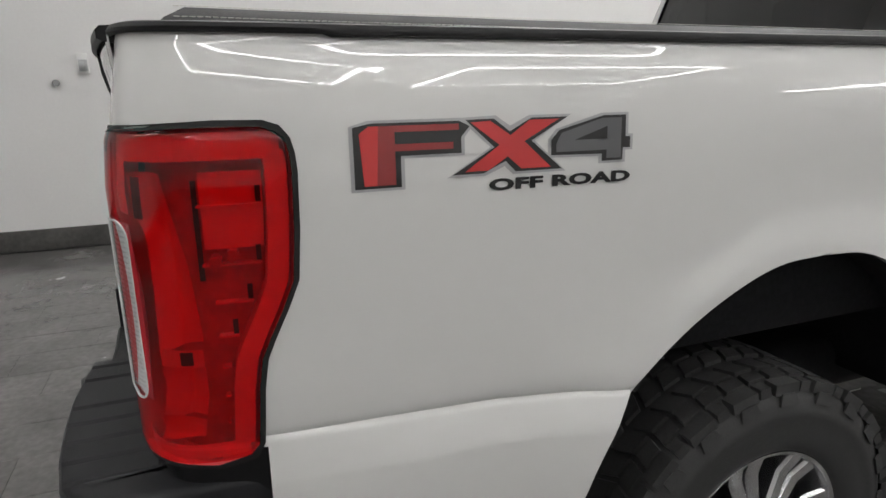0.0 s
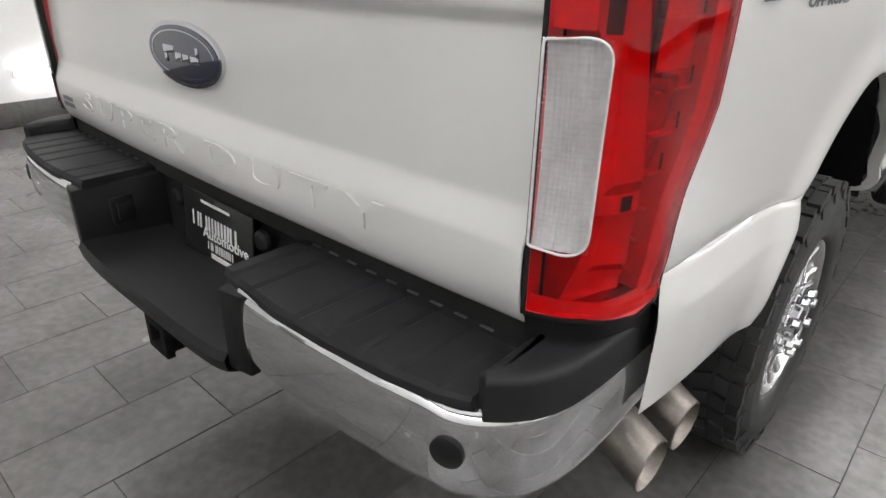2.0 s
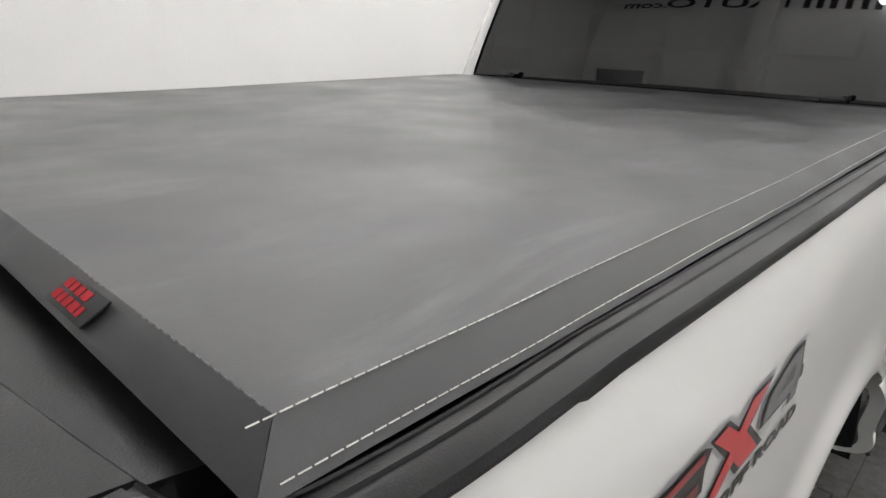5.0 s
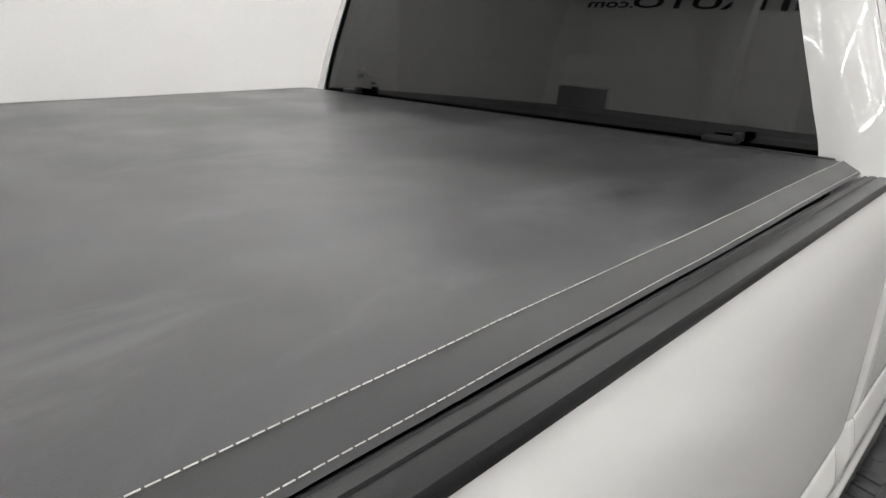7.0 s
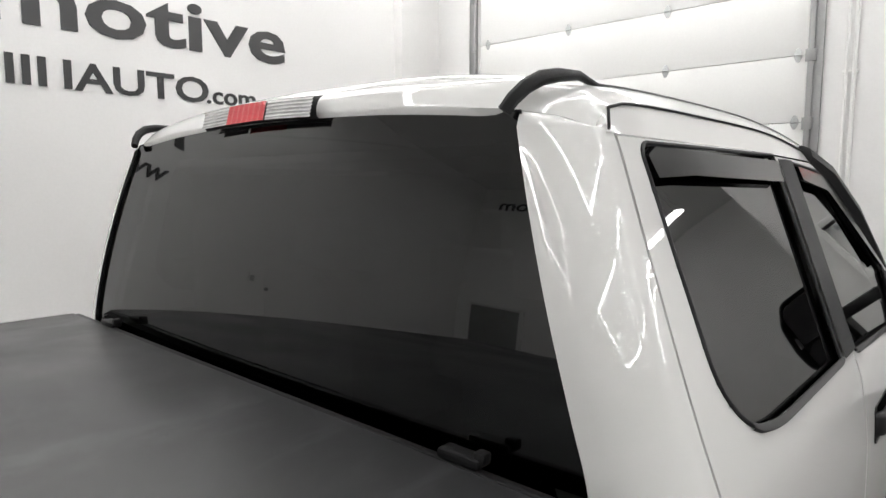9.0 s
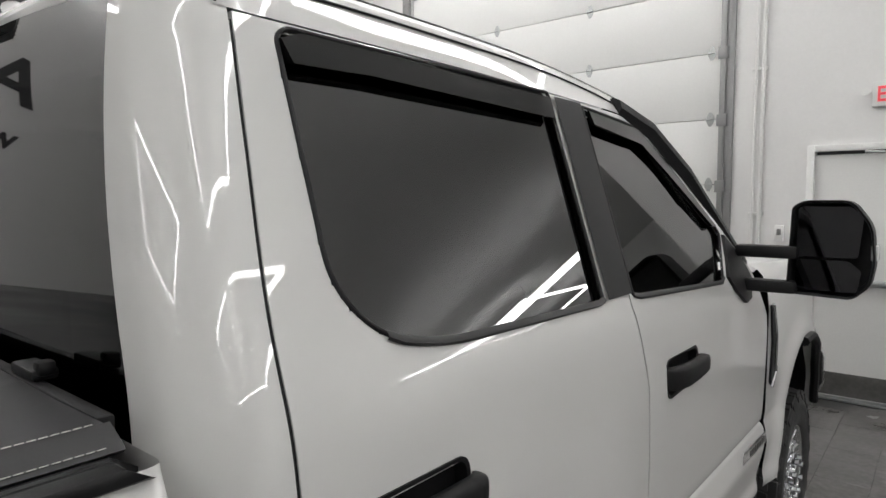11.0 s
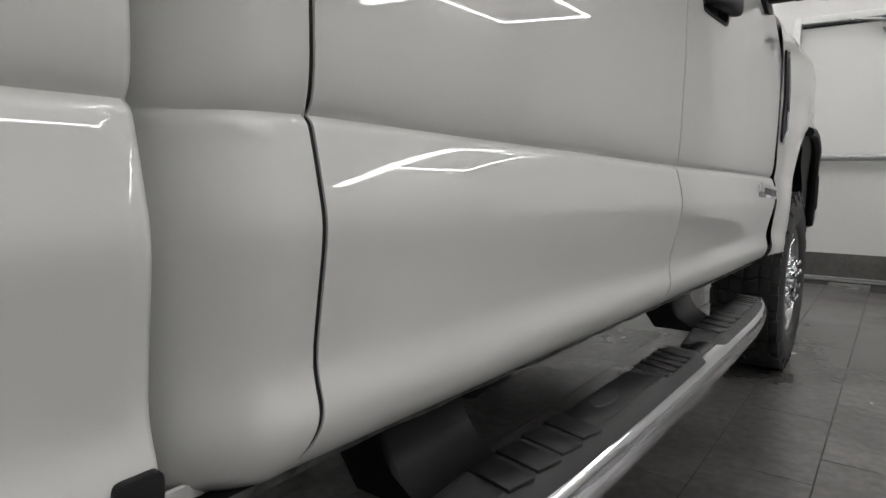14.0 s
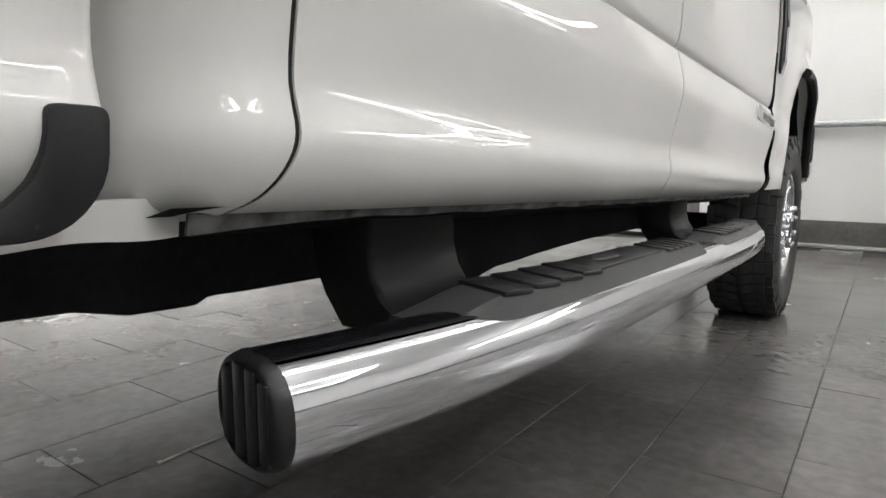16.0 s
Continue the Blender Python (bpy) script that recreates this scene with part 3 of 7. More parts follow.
def build_lamp(side):
    mk = (lambda b: b) if side > 0 else mirrored

    # gasket all round
    inner, outer = lamp_outline(-0.002), lamp_outline(0.0055)
    bm = bmesh.new()
    a = [bm.verts.new(bed_point(max(0.0, s), z, 0.006)) for s, z in inner]
    b = [bm.verts.new(bed_point(max(0.0, s), z, 0.003)) for s, z in outer]
    d = [bm.verts.new(bed_point(max(0.0, s), z, -0.01)) for s, z in outer]
    e = [bm.verts.new(bed_point(max(0.0, s), z, -0.006)) for s, z in inner]
    n = len(inner)
    for i in range(n):
        j = (i + 1) % n
        for p, q in ((a, b), (b, d), (e, a)):
            bm.faces.new([p[i], p[j], q[j], q[i]])
    bmesh.ops.recalc_face_normals(bm, faces=bm.faces)
    lamp = part("tail_lamp", mk(bm), M_SEAM, truck, "red and clear tail lamp with black surround")
    # red skirt inside the gasket
    bm = bmesh.new()
    rim_ = lamp_outline(-0.003)
    p0, p1 = [[bm.verts.new(bed_point(max(0.0, s), z, o)) for s, z in rim_] for o in (0.0055, -0.043)]
    for i in range(len(rim_)):
        bm.faces.new([p0[i - 1], p0[i], p1[i], p1[i - 1]])
    bmesh.ops.recalc_face_normals(bm, faces=bm.faces)
    part("lens_skirt", mk(bm), M_REDIN, lamp, "red lens skirt")
    # the red shell, with its clear window left open
    window = rounded([(0.006, 1.005), (0.076, 0.998), (0.078, 1.262), (0.006, 1.256)], [0.006, 0.034, 0.03, 0.006], 10)
    us, zs = [i / 88 for i in range(89)], frange(LAMP_B + 0.002, LAMP_T - 0.001, 0.0025)
    def lens_s(u, z):
        return LAMP_L + (0.099 - LAMP_L) * u * 2 if u < 0.5 else 0.099 + (lerp(LAMP_R, z) - 0.099) * (u - 0.5) * 2
    def shell(u, z):
        d = min(min(u, 1 - u) * 0.26, z - LAMP_B, LAMP_T - z)
        return bed_point(lens_s(u, z), z, 0.0095 - 0.0075 * max(0.0, 1 - d / 0.022) ** 2)
    bm = grid(shell, us, zs, keep=lambda u, z: not inside(window, lens_s(u, z), z))
    lens = part("red_lens", mk(bm), M_LENS, lamp, "glossy red lens", sharp=60)
    lens.visible_shadow = False
    # clear window: ribs standing upright on a frame
    frame_bm = bmesh.new()
    tube(frame_bm, [bed_point(s, z, 0.009) for s, z in window], 0.0019, n=6, closed=True)
    part("window_frame", mk(frame_bm), M_SILVER, lamp, "pale clear-lens rim")
    bm = grid(lambda s, z: bed_point(s, z, 0.008 + 0.0012 * math.sin(z * 2 * math.pi / 0.007)), frange(0.004, 0.0765, 0.006), frange(1.001, 1.259, 0.00175))
    clear = part("clear_lens", mk(bm), M_CLEAR, lamp, "ribbed clear lens", sharp=80)
    clear.visible_shadow = False
    bm = grid(lambda s, z: bed_point(s, z, 0.0055 - 0.02 * math.sin((z - 1.0) / 0.26 * math.pi) ** 0.6 * max(0.0, math.sin((s - 0.003) / 0.075 * math.pi)) ** 0.6 + 0.0006 * math.sin(s * 2 * math.pi / 0.006)), frange(0.003, 0.077, 0.0015), frange(1.003, 1.258, 0.013))
    part("bulb_reflector", mk(bm), M_SILVER, lamp, "silver bulb reflector")
    # back of the housing
    bm = grid(lambda u, z: bed_point(lamp_s(u, z), z, -0.042), [i / 20 for i in range(21)], frange(LAMP_B, LAMP_T, 0.02))
    part("housing", mk(bm), M_REDDK, lamp, "dark red housing")
    # reflector border along the outer edge
    bm = bmesh.new()
    edge = [(z, lerp(LAMP_R, z)) for z in frange(0.925, 1.35, 0.012)]
    va = [bm.verts.new(bed_point(r - 0.008, z, -0.004)) for z, r in edge]
    vb = [bm.verts.new(bed_point(r - 0.036, z, -0.008)) for z, r in edge]
    vc = [bm.verts.new(bed_point(r - 0.038, z, -0.04)) for z, r in edge]
    for i in range(len(edge) - 1):
        bm.faces.new([va[i], va[i + 1], vb[i + 1], vb[i]])
        bm.faces.new([vb[i], vb[i + 1], vc[i + 1], vc[i]])
    bmesh.ops.recalc_face_normals(bm, faces=bm.faces)
    part("edge_reflector", mk(bm), M_REDIN, lamp, "red edge reflector")
    # bright bands at top and bottom
    bm = grid(lambda s, z: bed_point(s, z, -0.006), frange(0.008, 0.27, 0.012), frange(1.338, 1.374, 0.012))
    part("reflector_band", mk(bm), M_REDIN, lamp, "red reflector band")
    for s1, z0, z1 in ((0.2, 0.908, 0.93), (0.058, 1.266, 1.338)):
        bm = grid(lambda s, z: bed_point(s, z, -0.006), frange(0.008, s1, 0.012), frange(z0, z1, 0.012))
        part("reflector_band", mk(bm), M_REDIN, lamp, "red reflector band")
    # the curved brake reflector beside the window, in an upper and a lower piece
    left = [(0.92, 0.045), (0.99, 0.07), (1.02, 0.08), (1.24, 0.08), (1.262, 0.06), (1.32, 0.04)]
    right = [(0.92, 0.135), (1.0, 0.15), (1.1, 0.152), (1.2, 0.142), (1.32, 0.118)]
    for z0, z1, deep in ((1.078, 1.322, 0.02), (0.965, 1.048, 0.026), (0.93, 0.968, 0.012)):
        def scoop(u, v, z0=z0, z1=z1, deep=deep):
            z = z0 + (z1 - z0) * v + 0.02 * (u - 0.5) * (1 - v)
            return bed_point(lerp(left, z) * (1 - u) + lerp(right, z) * u, z, -0.012 - deep * math.sin(u * math.pi) - 0.004 * math.sin(v * math.pi))
        part("brake_reflector", mk(grid(scoop, [i / 16 for i in range(17)], [i / 20 for i in range(21)])), M_REDIN, lamp, "bright red brake reflector")
    # red panel and stepped bars on the side, with a dark slot before them
    bm = grid(lambda u, z: bed_point(0.165 + (lerp(LAMP_R, z) - 0.04 - 0.165) * u, z, -0.028 + 0.06 * (z - 1.215)), [i / 6 for i in range(7)], frange(1.215, 1.322, 0.0175))
    part("side_panel", mk(bm), M_REDIN, lamp, "bright red side panel")
    bm = grid(lambda u, z: bed_point(0.153 + 0.008 * u, z, -0.03), [0, 0.5, 1], frange(1.17, 1.31, 0.02))
    part("cavity", mk(bm), M_LAMPBK, lamp, "dark lamp slot")
    for z in (1.272, 1.19, 1.135, 1.085, 1.038, 0.993, 0.95):
        bm = bmesh.new()
        r = lerp(LAMP_R, z) - 0.042
        l = 0.16 if z > 1.15 else 0.172
        rows_ = [[bed_point(l + (r - l) * k / 6, z + dz, off) for k in range(7)] for dz, off in ((0, -0.034), (0.002, -0.02), (0.005, -0.02), (0.005, -0.034))]
        vs = [[bm.verts.new(p) for p in row] for row in rows_]
        for p, q in zip(vs, vs[1:]):
            for k in range(6):
                bm.faces.new([p[k], p[k + 1], q[k + 1], q[k]])
        bmesh.ops.recalc_face_normals(bm, faces=bm.faces)
        bar = part("stepped_bar", mk(bm), M_REDIN, lamp, "bright red stepped bar", smooth=False)
        if z > 1.06:
            bm = grid(lambda u, v: bed_point(r - 0.007 * (1 - u), z + 0.008 + 0.022 * v, -0.018), [0, 1], [0, 1])
            part("dark_notch", mk(bm), M_LAMPBK, lamp, "dark notch above a bar")
    bm = grid(lambda u, z: bed_point(0.068 + 0.02 * u, z, -0.009), [0, 1], frange(1.262, 1.318, 0.014))
    part("upper_cavity", mk(bm), M_LAMPBK, lamp, "dark slot beside the red panel")
    rows_ = [(0.0, -0.012), (0.001, 0.0), (0.003, 0.0042), (0.007, 0.0042), (0.0085, 0.002)]
    bm = grid(lambda k, z: bed_point(rows_[k][0], z, rows_[k][1]), list(range(5)), frange(0.908, 1.374, 0.0233))
    bmesh.ops.recalc_face_normals(bm, faces=bm.faces)
    part("edge_trim", mk(bm), M_SEAM, lamp, "black edge beside the tailgate")
    # bright shelf between the reflectors, with a dark socket in it
    bm = grid(lambda u, v: bed_point(0.082 + 0.068 * u, 1.05 + 0.026 * v, -0.012), [0, 0.25, 0.5, 0.75, 1], [0, 1])
    part("reflector_shelf", mk(bm), M_REDIN, lamp, "bright red shelf")
    bm = grid(lambda u, v: bed_point(0.118 + 0.018 * u, 1.053 + 0.02 * v, -0.0105), [0, 1], [0, 1])
    part("socket", mk(bm), M_LAMPBK, lamp, "dark bulb socket")
    for z, s in ((1.2, 0.178), (1.208, 0.2)):
        bm = bmesh.new()
        p, q = bed_point(s, z, -0.035), bed_point(s, z, -0.012)
        tube(bm, [p, q], 0.008, n=12)
        part("bulb", mk(bm), M_REDDK, lamp, "dark red bulb")
    return lamp


build_lamp(1)
build_lamp(-1)

# near-black strip deep in the gap beside the tailgate, imitating its shade
bm = grid(lambda u, z: Vector((0.843 + 0.024 * u, 0.012 - lerp([(0.86, 0.0), (1.3, 0.01), (1.48, 0.016)], z) + 0.004 * u, z)), [0, 1], frange(0.86, 1.485, 0.025))
both("gate_seal", bm, M_SEAM, (truck, truck), "near-black strip imitating shade in the tailgate gap")

# black foot below each lamp
bm = grid(lambda s, z: bed_point(s, z, -0.012 - (0.91 - z) * 0.1), frange(0.0, 0.23, 0.01), frange(0.7, 0.914, 0.0124))
both("lamp_foot", bm, M_PLASTIC, (truck, truck), "black plastic lamp foot")

# ---- rail caps ----
def build_rail():
    """The cap's outer face, rounded edge and ribbed top, from the tailgate round the corner to the cab."""
    prof = [(0.001, 1.494), (0.006, 1.4975), (0.0065, 1.505), (0.003, 1.5105), (-0.004, 1.5125), (-0.016, 1.5125), (-0.0175, 1.5095), (-0.021, 1.5095), (-0.0225, 1.5118), (-0.032, 1.511), (-0.0335, 1.508),
            (-0.037, 1.508), (-0.0385, 1.5095), (-0.0415, 1.508), (-0.045, 1.502), (-0.048, 1.488), (-0.05, 1.44), (-0.1, 1.43)]
    ss = frange(0.004, S_END, 0.012) + frange(S_END, side_s(2.165), 0.05)[1:]
    bm = bmesh.new()
    rings = []
    for s in ss:
        y = bed_point(s, 1.49).y
        rings.append([bm.verts.new(bed_point(s, 1.49, 0.003 + o) + Vector((0, -max(0.0, (y - 2.1) / 0.065) * max(0.0, z - 1.49) * 1.6, z - 1.491 + (0.004 if y < 0.25 and z < 1.5 else 0.0)))) for o, z in prof])
    for a, b in zip(rings, rings[1:]):
        for k in range(len(prof) - 1):
            bm.faces.new([a[k], b[k], b[k + 1], a[k + 1]])
    bm.faces.new(rings[-1])
    bm.faces.new(rings[0][::-1])
    return bm


both("rail_cap", build_rail(), M_RAIL, (bed_r, bed_l), "black plastic rail cap", sharp=40)

# black trim at the bed side's lower front corner
bm = bmesh.new()
prism(bm, [(bed_x(2.14, 0.69) - 0.004, y, z) for y, z in rounded([(2.136, 0.716), (2.168, 0.716), (2.165, 0.672), (2.138, 0.646), (1.78, 0.636), (1.78, 0.647), (2.105, 0.656), (2.133, 0.682)],
                                                                [0.006, 0.008, 0.02, 0.02, 0.004, 0.004, 0.02, 0.02], 4)], (0.012, 0, 0), 0.002)
both("stone_guard", bm, M_PLASTIC, (bed_r, bed_l), "black rubber stone guard")

# ---- tailgate ----
GATE = [(0.866, -0.03), (0.872, -0.044), (0.9, -0.06), (0.93, -0.0665), (0.985, -0.0668), (0.995, -0.0652), (1.035, -0.0502), (1.045, -0.0472), (1.054, -0.0464), (1.08, -0.0465), (1.2, -0.05),
        (1.254, -0.0518), (1.261, -0.0525), (1.266, -0.0545), (1.28, -0.0645), (1.285, -0.0668), (1.292, -0.0676), (1.34, -0.07), (1.39, -0.076), (1.43, -0.09), (1.46, -0.098), (1.484, -0.101), (1.51, -0.102)]


def gate_y(x, z):
    return smooth_table(GATE, z) + lerp([(0.86, 0.018), (1.1, 0.016), (1.3, 0.036), (1.45, 0.075)], z) * (abs(x) / 0.86) ** 2


def build_gate():
    xs = frange(-0.849, 0.849, 0.012)
    zs = sorted(set(frange(0.866, 1.505, 0.006) + frange(0.98, 1.06, 0.003) + frange(1.25, 1.296, 0.0025)))
    bm = grid(lambda x, z: Vector((x * lerp([(0.86, 1.002), (1.5, 1.0)], z), gate_y(x, z), z)), xs, zs)
    for sgn in (-1, 1):
        def edge(u, z, sgn=sgn):
            d = [(0, 0), (0.001, 0.0006), (0.002, 0.002), (0.0022, 0.0045)][u]
            x = sgn * 0.849
            return Vector((x * lerp([(0.86, 1.002), (1.5, 1.0)], z) + sgn * d[0], gate_y(x, z) + d[1], z))
        grid(edge, [0, 1, 2, 3], zs, bm=bm, flip=sgn < 0)
    def bottom(x, u):
        return Vector((x * 1.002, gate_y(x, 0.866) + [0, 0.006, 0.05][u], 0.866 - [0, 0.004, 0.004][u]))
    grid(bottom, xs, [0, 1, 2], bm=bm)
    bmesh.ops.recalc_face_normals(bm, faces=bm.faces)
    return bm


gate = part("tailgate", build_gate(), M_PAINT, truck, "glossy white tailgate with raised lettering", sharp=50)
# top moulding
bm = bmesh.new()
prof = [(-0.004, 1.479), (-0.011, 1.482), (-0.011, 1.494), (-0.006, 1.499), (0.014, 1.5), (0.047, 1.496), (0.051, 1.4905), (0.1, 1.483), (0.14, 1.474), (0.146, 1.469), (0.146, 1.45)]
xs = frange(-0.851, 0.851, 0.02)
rings = [[bm.verts.new((x, gate_y(x, 1.5) + o, z + 0.013)) for o, z in prof] for x in xs]
for a, b in zip(rings, rings[1:]):
    for k in range(len(prof) - 1):
        bm.faces.new([a[k], b[k], b[k + 1], a[k + 1]])
bm.faces.new(rings[0]), bm.faces.new(rings[-1][::-1])
bmesh.ops.recalc_face_normals(bm, faces=bm.faces)
part("top_moulding", bm, M_RAIL, gate, "black plastic top moulding", sharp=40)
# handle panel
def gate_prism(poly, out0, out1, bevel=0.0):
    bm = bmesh.new()
    va = [bm.verts.new((x, gate_y(x, z) - out1, z)) for x, z in poly]
    vb = [bm.verts.new((x, gate_y(x, z) + out0, z)) for x, z in poly]
    f = bm.faces.new(va)
    n = len(poly)
    for i in range(n):
        bm.faces.new([va[(i + 1) % n], va[i], vb[i], vb[(i + 1) % n]])
    bm.normal_update()
    bmesh.ops.triangulate(bm, faces=[f])
    bmesh.ops.recalc_face_normals(bm, faces=bm.faces)
    return bm


half = [(0.0, 1.395), (0.1, 1.395), (0.24, 1.399), (0.3, 1.402), (0.375, 1.409), (0.368, 1.43), (0.372, 1.46), (0.382, 1.5)]
poly = half + [(-x, z) for x, z in half[::-1]]
dense = []
for (x0, z0), (x1, z1) in zip(poly, poly[1:] + poly[:1]):
    k = max(1, int(abs(x1 - x0) / 0.03))
    dense += [(x0 + (x1 - x0) * i / k, z0 + (z1 - z0) * i / k) for i in range(k)]
handle = part("handle_panel", gate_prism(dense, 0.01, 0.008), M_PLASTIC, truck, "black textured tailgate handle panel", smooth=False)
bm = bmesh.new()
box(bm, (0, gate_y(0, 1.415) - 0.012, 1.414), (0.3, 0.012, 0.03), 0.006)
part("handle_lip", bm, M_PLASTIC, handle, "black pull handle")
bm = lathe(bmesh.new(), [(-0.016, 0.0), (-0.016, 0.011), (-0.012, 0.013), (0.0, 0.013)], 20, "y", (0.02, gate_y(0, 1.46) - 0.008, 1.462))
part("key_lock", bm, M_PLASTIC, handle, "black key lock")
bm = lathe(bmesh.new(), [(-0.01, 0.0), (-0.01, 0.008), (0.0, 0.009)], 16, "y", (-0.03, gate_y(0, 1.44) - 0.01, 1.428))
part("camera_lens", bm, M_SEAM, handle, "small black camera lens")
# badge: a plain oval
def oval(a, b, n=48):
    return [(a * math.cos(2 * math.pi * k / n), 1.149 + b * math.sin(2 * math.pi * k / n)) for k in range(n)]


badge = part("badge", gate_prism(oval(0.154, 0.065), 0.004, 0.009), M_CHROME, truck, "oval tailgate badge with chrome rim")
part("badge_field", gate_prism(oval(0.143, 0.0565), 0.0, 0.0105), M_BLUE, badge, "dark blue badge field")
ring_o, ring_i = oval(0.13, 0.048), oval(0.1265, 0.0455)
bm = bmesh.new()
va = [bm.verts.new((x, gate_y(x, z) - 0.0112, z)) for x, z in ring_o]
vb = [bm.verts.new((x, gate_y(x, z) - 0.0112, z)) for x, z in ring_i]
for i in range(48):
    bm.faces.new([va[i], va[(i + 1) % 48], vb[(i + 1) % 48], vb[i]])
part("badge_ring", bm, M_CHROME, badge, smooth=False)
bm = bmesh.new()
for x0, x1, z0, z1 in ((-0.075, -0.03, 1.146, 1.164), (-0.072, -0.062, 1.128, 1.148), (-0.025, 0.0, 1.134, 1.152), (0.006, 0.03, 1.135, 1.151), (0.038, 0.07, 1.134, 1.15), (0.062, 0.072, 1.148, 1.168)):
    box(bm, ((x0 + x1) / 2, gate_y(0, 1.149) - 0.0112, (z0 + z1) / 2), (x1 - x0, 0.002, z1 - z0), 0.0008)
part("badge_mark", bm, M_CHROME, badge, "silver strokes")
# raised letters across the lower band
bm = text_bm("SUPER DUTY", 0.085, 0.002, Matrix(((1, 0, 0, 0.0), (0, 0, -1, 0.0), (0, 1, 0, 0.0), (0, 0, 0, 1))), align="CENTER", spacing=1.3, stretch=1.7, fat=0.0012)
x_lo, x_hi = min(v.co.x for v in bm.verts), max(v.co.x for v in bm.verts)
z_lo, z_hi = min(v.co.z for v in bm.verts), max(v.co.z for v in bm.verts)
for v in bm.verts:
    v.co.x = -0.635 + 1.235 * (v.co.x - x_lo) / (x_hi - x_lo)
    v.co.z = 0.936 + 0.052 * (v.co.z - z_lo) / (z_hi - z_lo)
    v.co.y = gate_y(v.co.x, v.co.z) + (-0.0035 if v.co.y < 0 else 0.004)
pieces("raised_letter", bm, M_PAINT, gate, "raised white letter")
# small dealer mark near the left edge, plain bars
bm = bmesh.new()
for k, (w, z) in enumerate(((0.075, 0.946), (0.08, 0.928))):
    box(bm, (-0.765, gate_y(-0.765, z) - 0.001, z), (w, 0.002, 0.012))
pieces("dealer_mark", bm, M_GREYPR, gate, "small grey dealer mark")

# dark opening behind the gate's edges, the bed floor and inner walls
bm = bmesh.new()
for name, c, size in (("inner_gate", (0.0, 0.03, 1.17), (1.70, 0.03, 0.58)), ("inner_wall", (0.86, 1.12, 1.2), (0.02, 2.0, 0.55)), ("inner_wall", (-0.86, 1.12, 1.2), (0.02, 2.0, 0.55)),
                      ("bed_floor", (0, 1.1, 0.9), (1.72, 2.1, 0.04)), ("bed_front", (0, 2.14, 1.2), (1.75, 0.03, 0.6))):
    part(name, box(bmesh.new(), c, size), M_DARK, truck, "dark inner bed panel")
# black strips beside the gate imitate the shade in its gaps
for sgn in (-1, 1):
    bm = grid(lambda u, z: Vector((sgn * (0.845 + 0.015 * min(u, 1)), gate_y(0.849, z) + 0.012 + (0.05 if u > 1 else 0), z)), [0, 1, 2], frange(0.87, 1.505, 0.02))
    bmesh.ops.recalc_face_normals(bm, faces=bm.faces)
    part("gate_jamb", bm, M_SEAM, truck, "black strip imitating the shaded gap beside the tailgate")

# ---- tonneau cover ----
COVER_X, COVER_Y0, COVER_Y1 = 0.918, 0.035, 2.155


def cover_z(x, y):
    e = min(COVER_X - abs(x), (y - COVER_Y0) * 1.0, 0.4)
    sag = 0.004 * math.sin(y * 2.3 + 0.6) * math.sin(x * 2.1) + 0.0015 * math.sin(y * 9 + x * 4)
    return 1.528 + 0.007 * math.exp(-max(0.0, y - 0.04) / 0.35) - 0.003 * math.exp(-e / 0.05) + sag * min(1.0, e / 0.15)


xs = frange(-0.885, 0.885, 0.03)
ys = frange(0.075, 2.15, 0.03)
cover = part("tonneau_cover", grid(lambda x, y: Vector((x, y, cover_z(x, y))), xs, ys), M_VINYL, truck, "black vinyl soft tonneau cover, faintly dusty")
HEM = [(0.0, 0.0), (0.003, -0.0015), (0.029, -0.0155), (0.033, -0.0195), (0.029, -0.0235), (0.0, -0.022)]


def hem(fn, n):
    bm = bmesh.new()
    rings = [[bm.verts.new(fn(i / n, o, z)) for o, z in HEM] for i in range(n + 1)]
    for a, b in zip(rings, rings[1:]):
        for k in range(len(HEM) - 1):
            bm.faces.new([a[k], b[k], b[k + 1], a[k + 1]])
    bm.faces.new(rings[0]), bm.faces.new(rings[-1][::-1])
    bmesh.ops.recalc_face_normals(bm, faces=bm.faces)
    return bm


for sgn in (1, -1):
    def side_hem(t, o, z, sgn=sgn):
        y_start = 0.076 - 0.95 * o
        y = y_start + (COVER_Y1 - y_start) * t
        wob = 0.0006 * math.sin(y * 9) + 0.0003 * math.sin(y * 31)
        return Vector((sgn * (0.884 + o + wob), y, cover_z(sgn * 0.885, max(0.1, y)) + 0.001 + z))
    part("side_hem", hem(side_hem, 70), M_HEM, cover, "stitched grey vinyl hem", sharp=50)
    for o, z in ((0.001, 0.0025), (0.0295, -0.0135)):
        bm = bmesh.new()
        k = 0
        y = 0.06
        while y < 2.14:
            p = [Vector((sgn * (0.884 + o + 0.0006 * math.sin(q * 9) + 0.0003 * math.sin(q * 31)), q, cover_z(sgn * 0.885, max(0.1, q)) + z)) for q in (y, y + 0.0075)]
            tube(bm, p, 0.0006, n=4)
            y += 0.0095
        part("stitching", bm, M_THREAD, cover, "pale thread stitching", smooth=False)


def rear_hem(t, o, z):
    x = (0.884 + o) * (2 * t - 1)
    return Vector((x, 0.076 - o * 0.95, cover_z(x * 0.97, 0.1) + 0.001 + z + 0.0008 * math.sin(x * 25) * (1 - abs(2 * t - 1))))


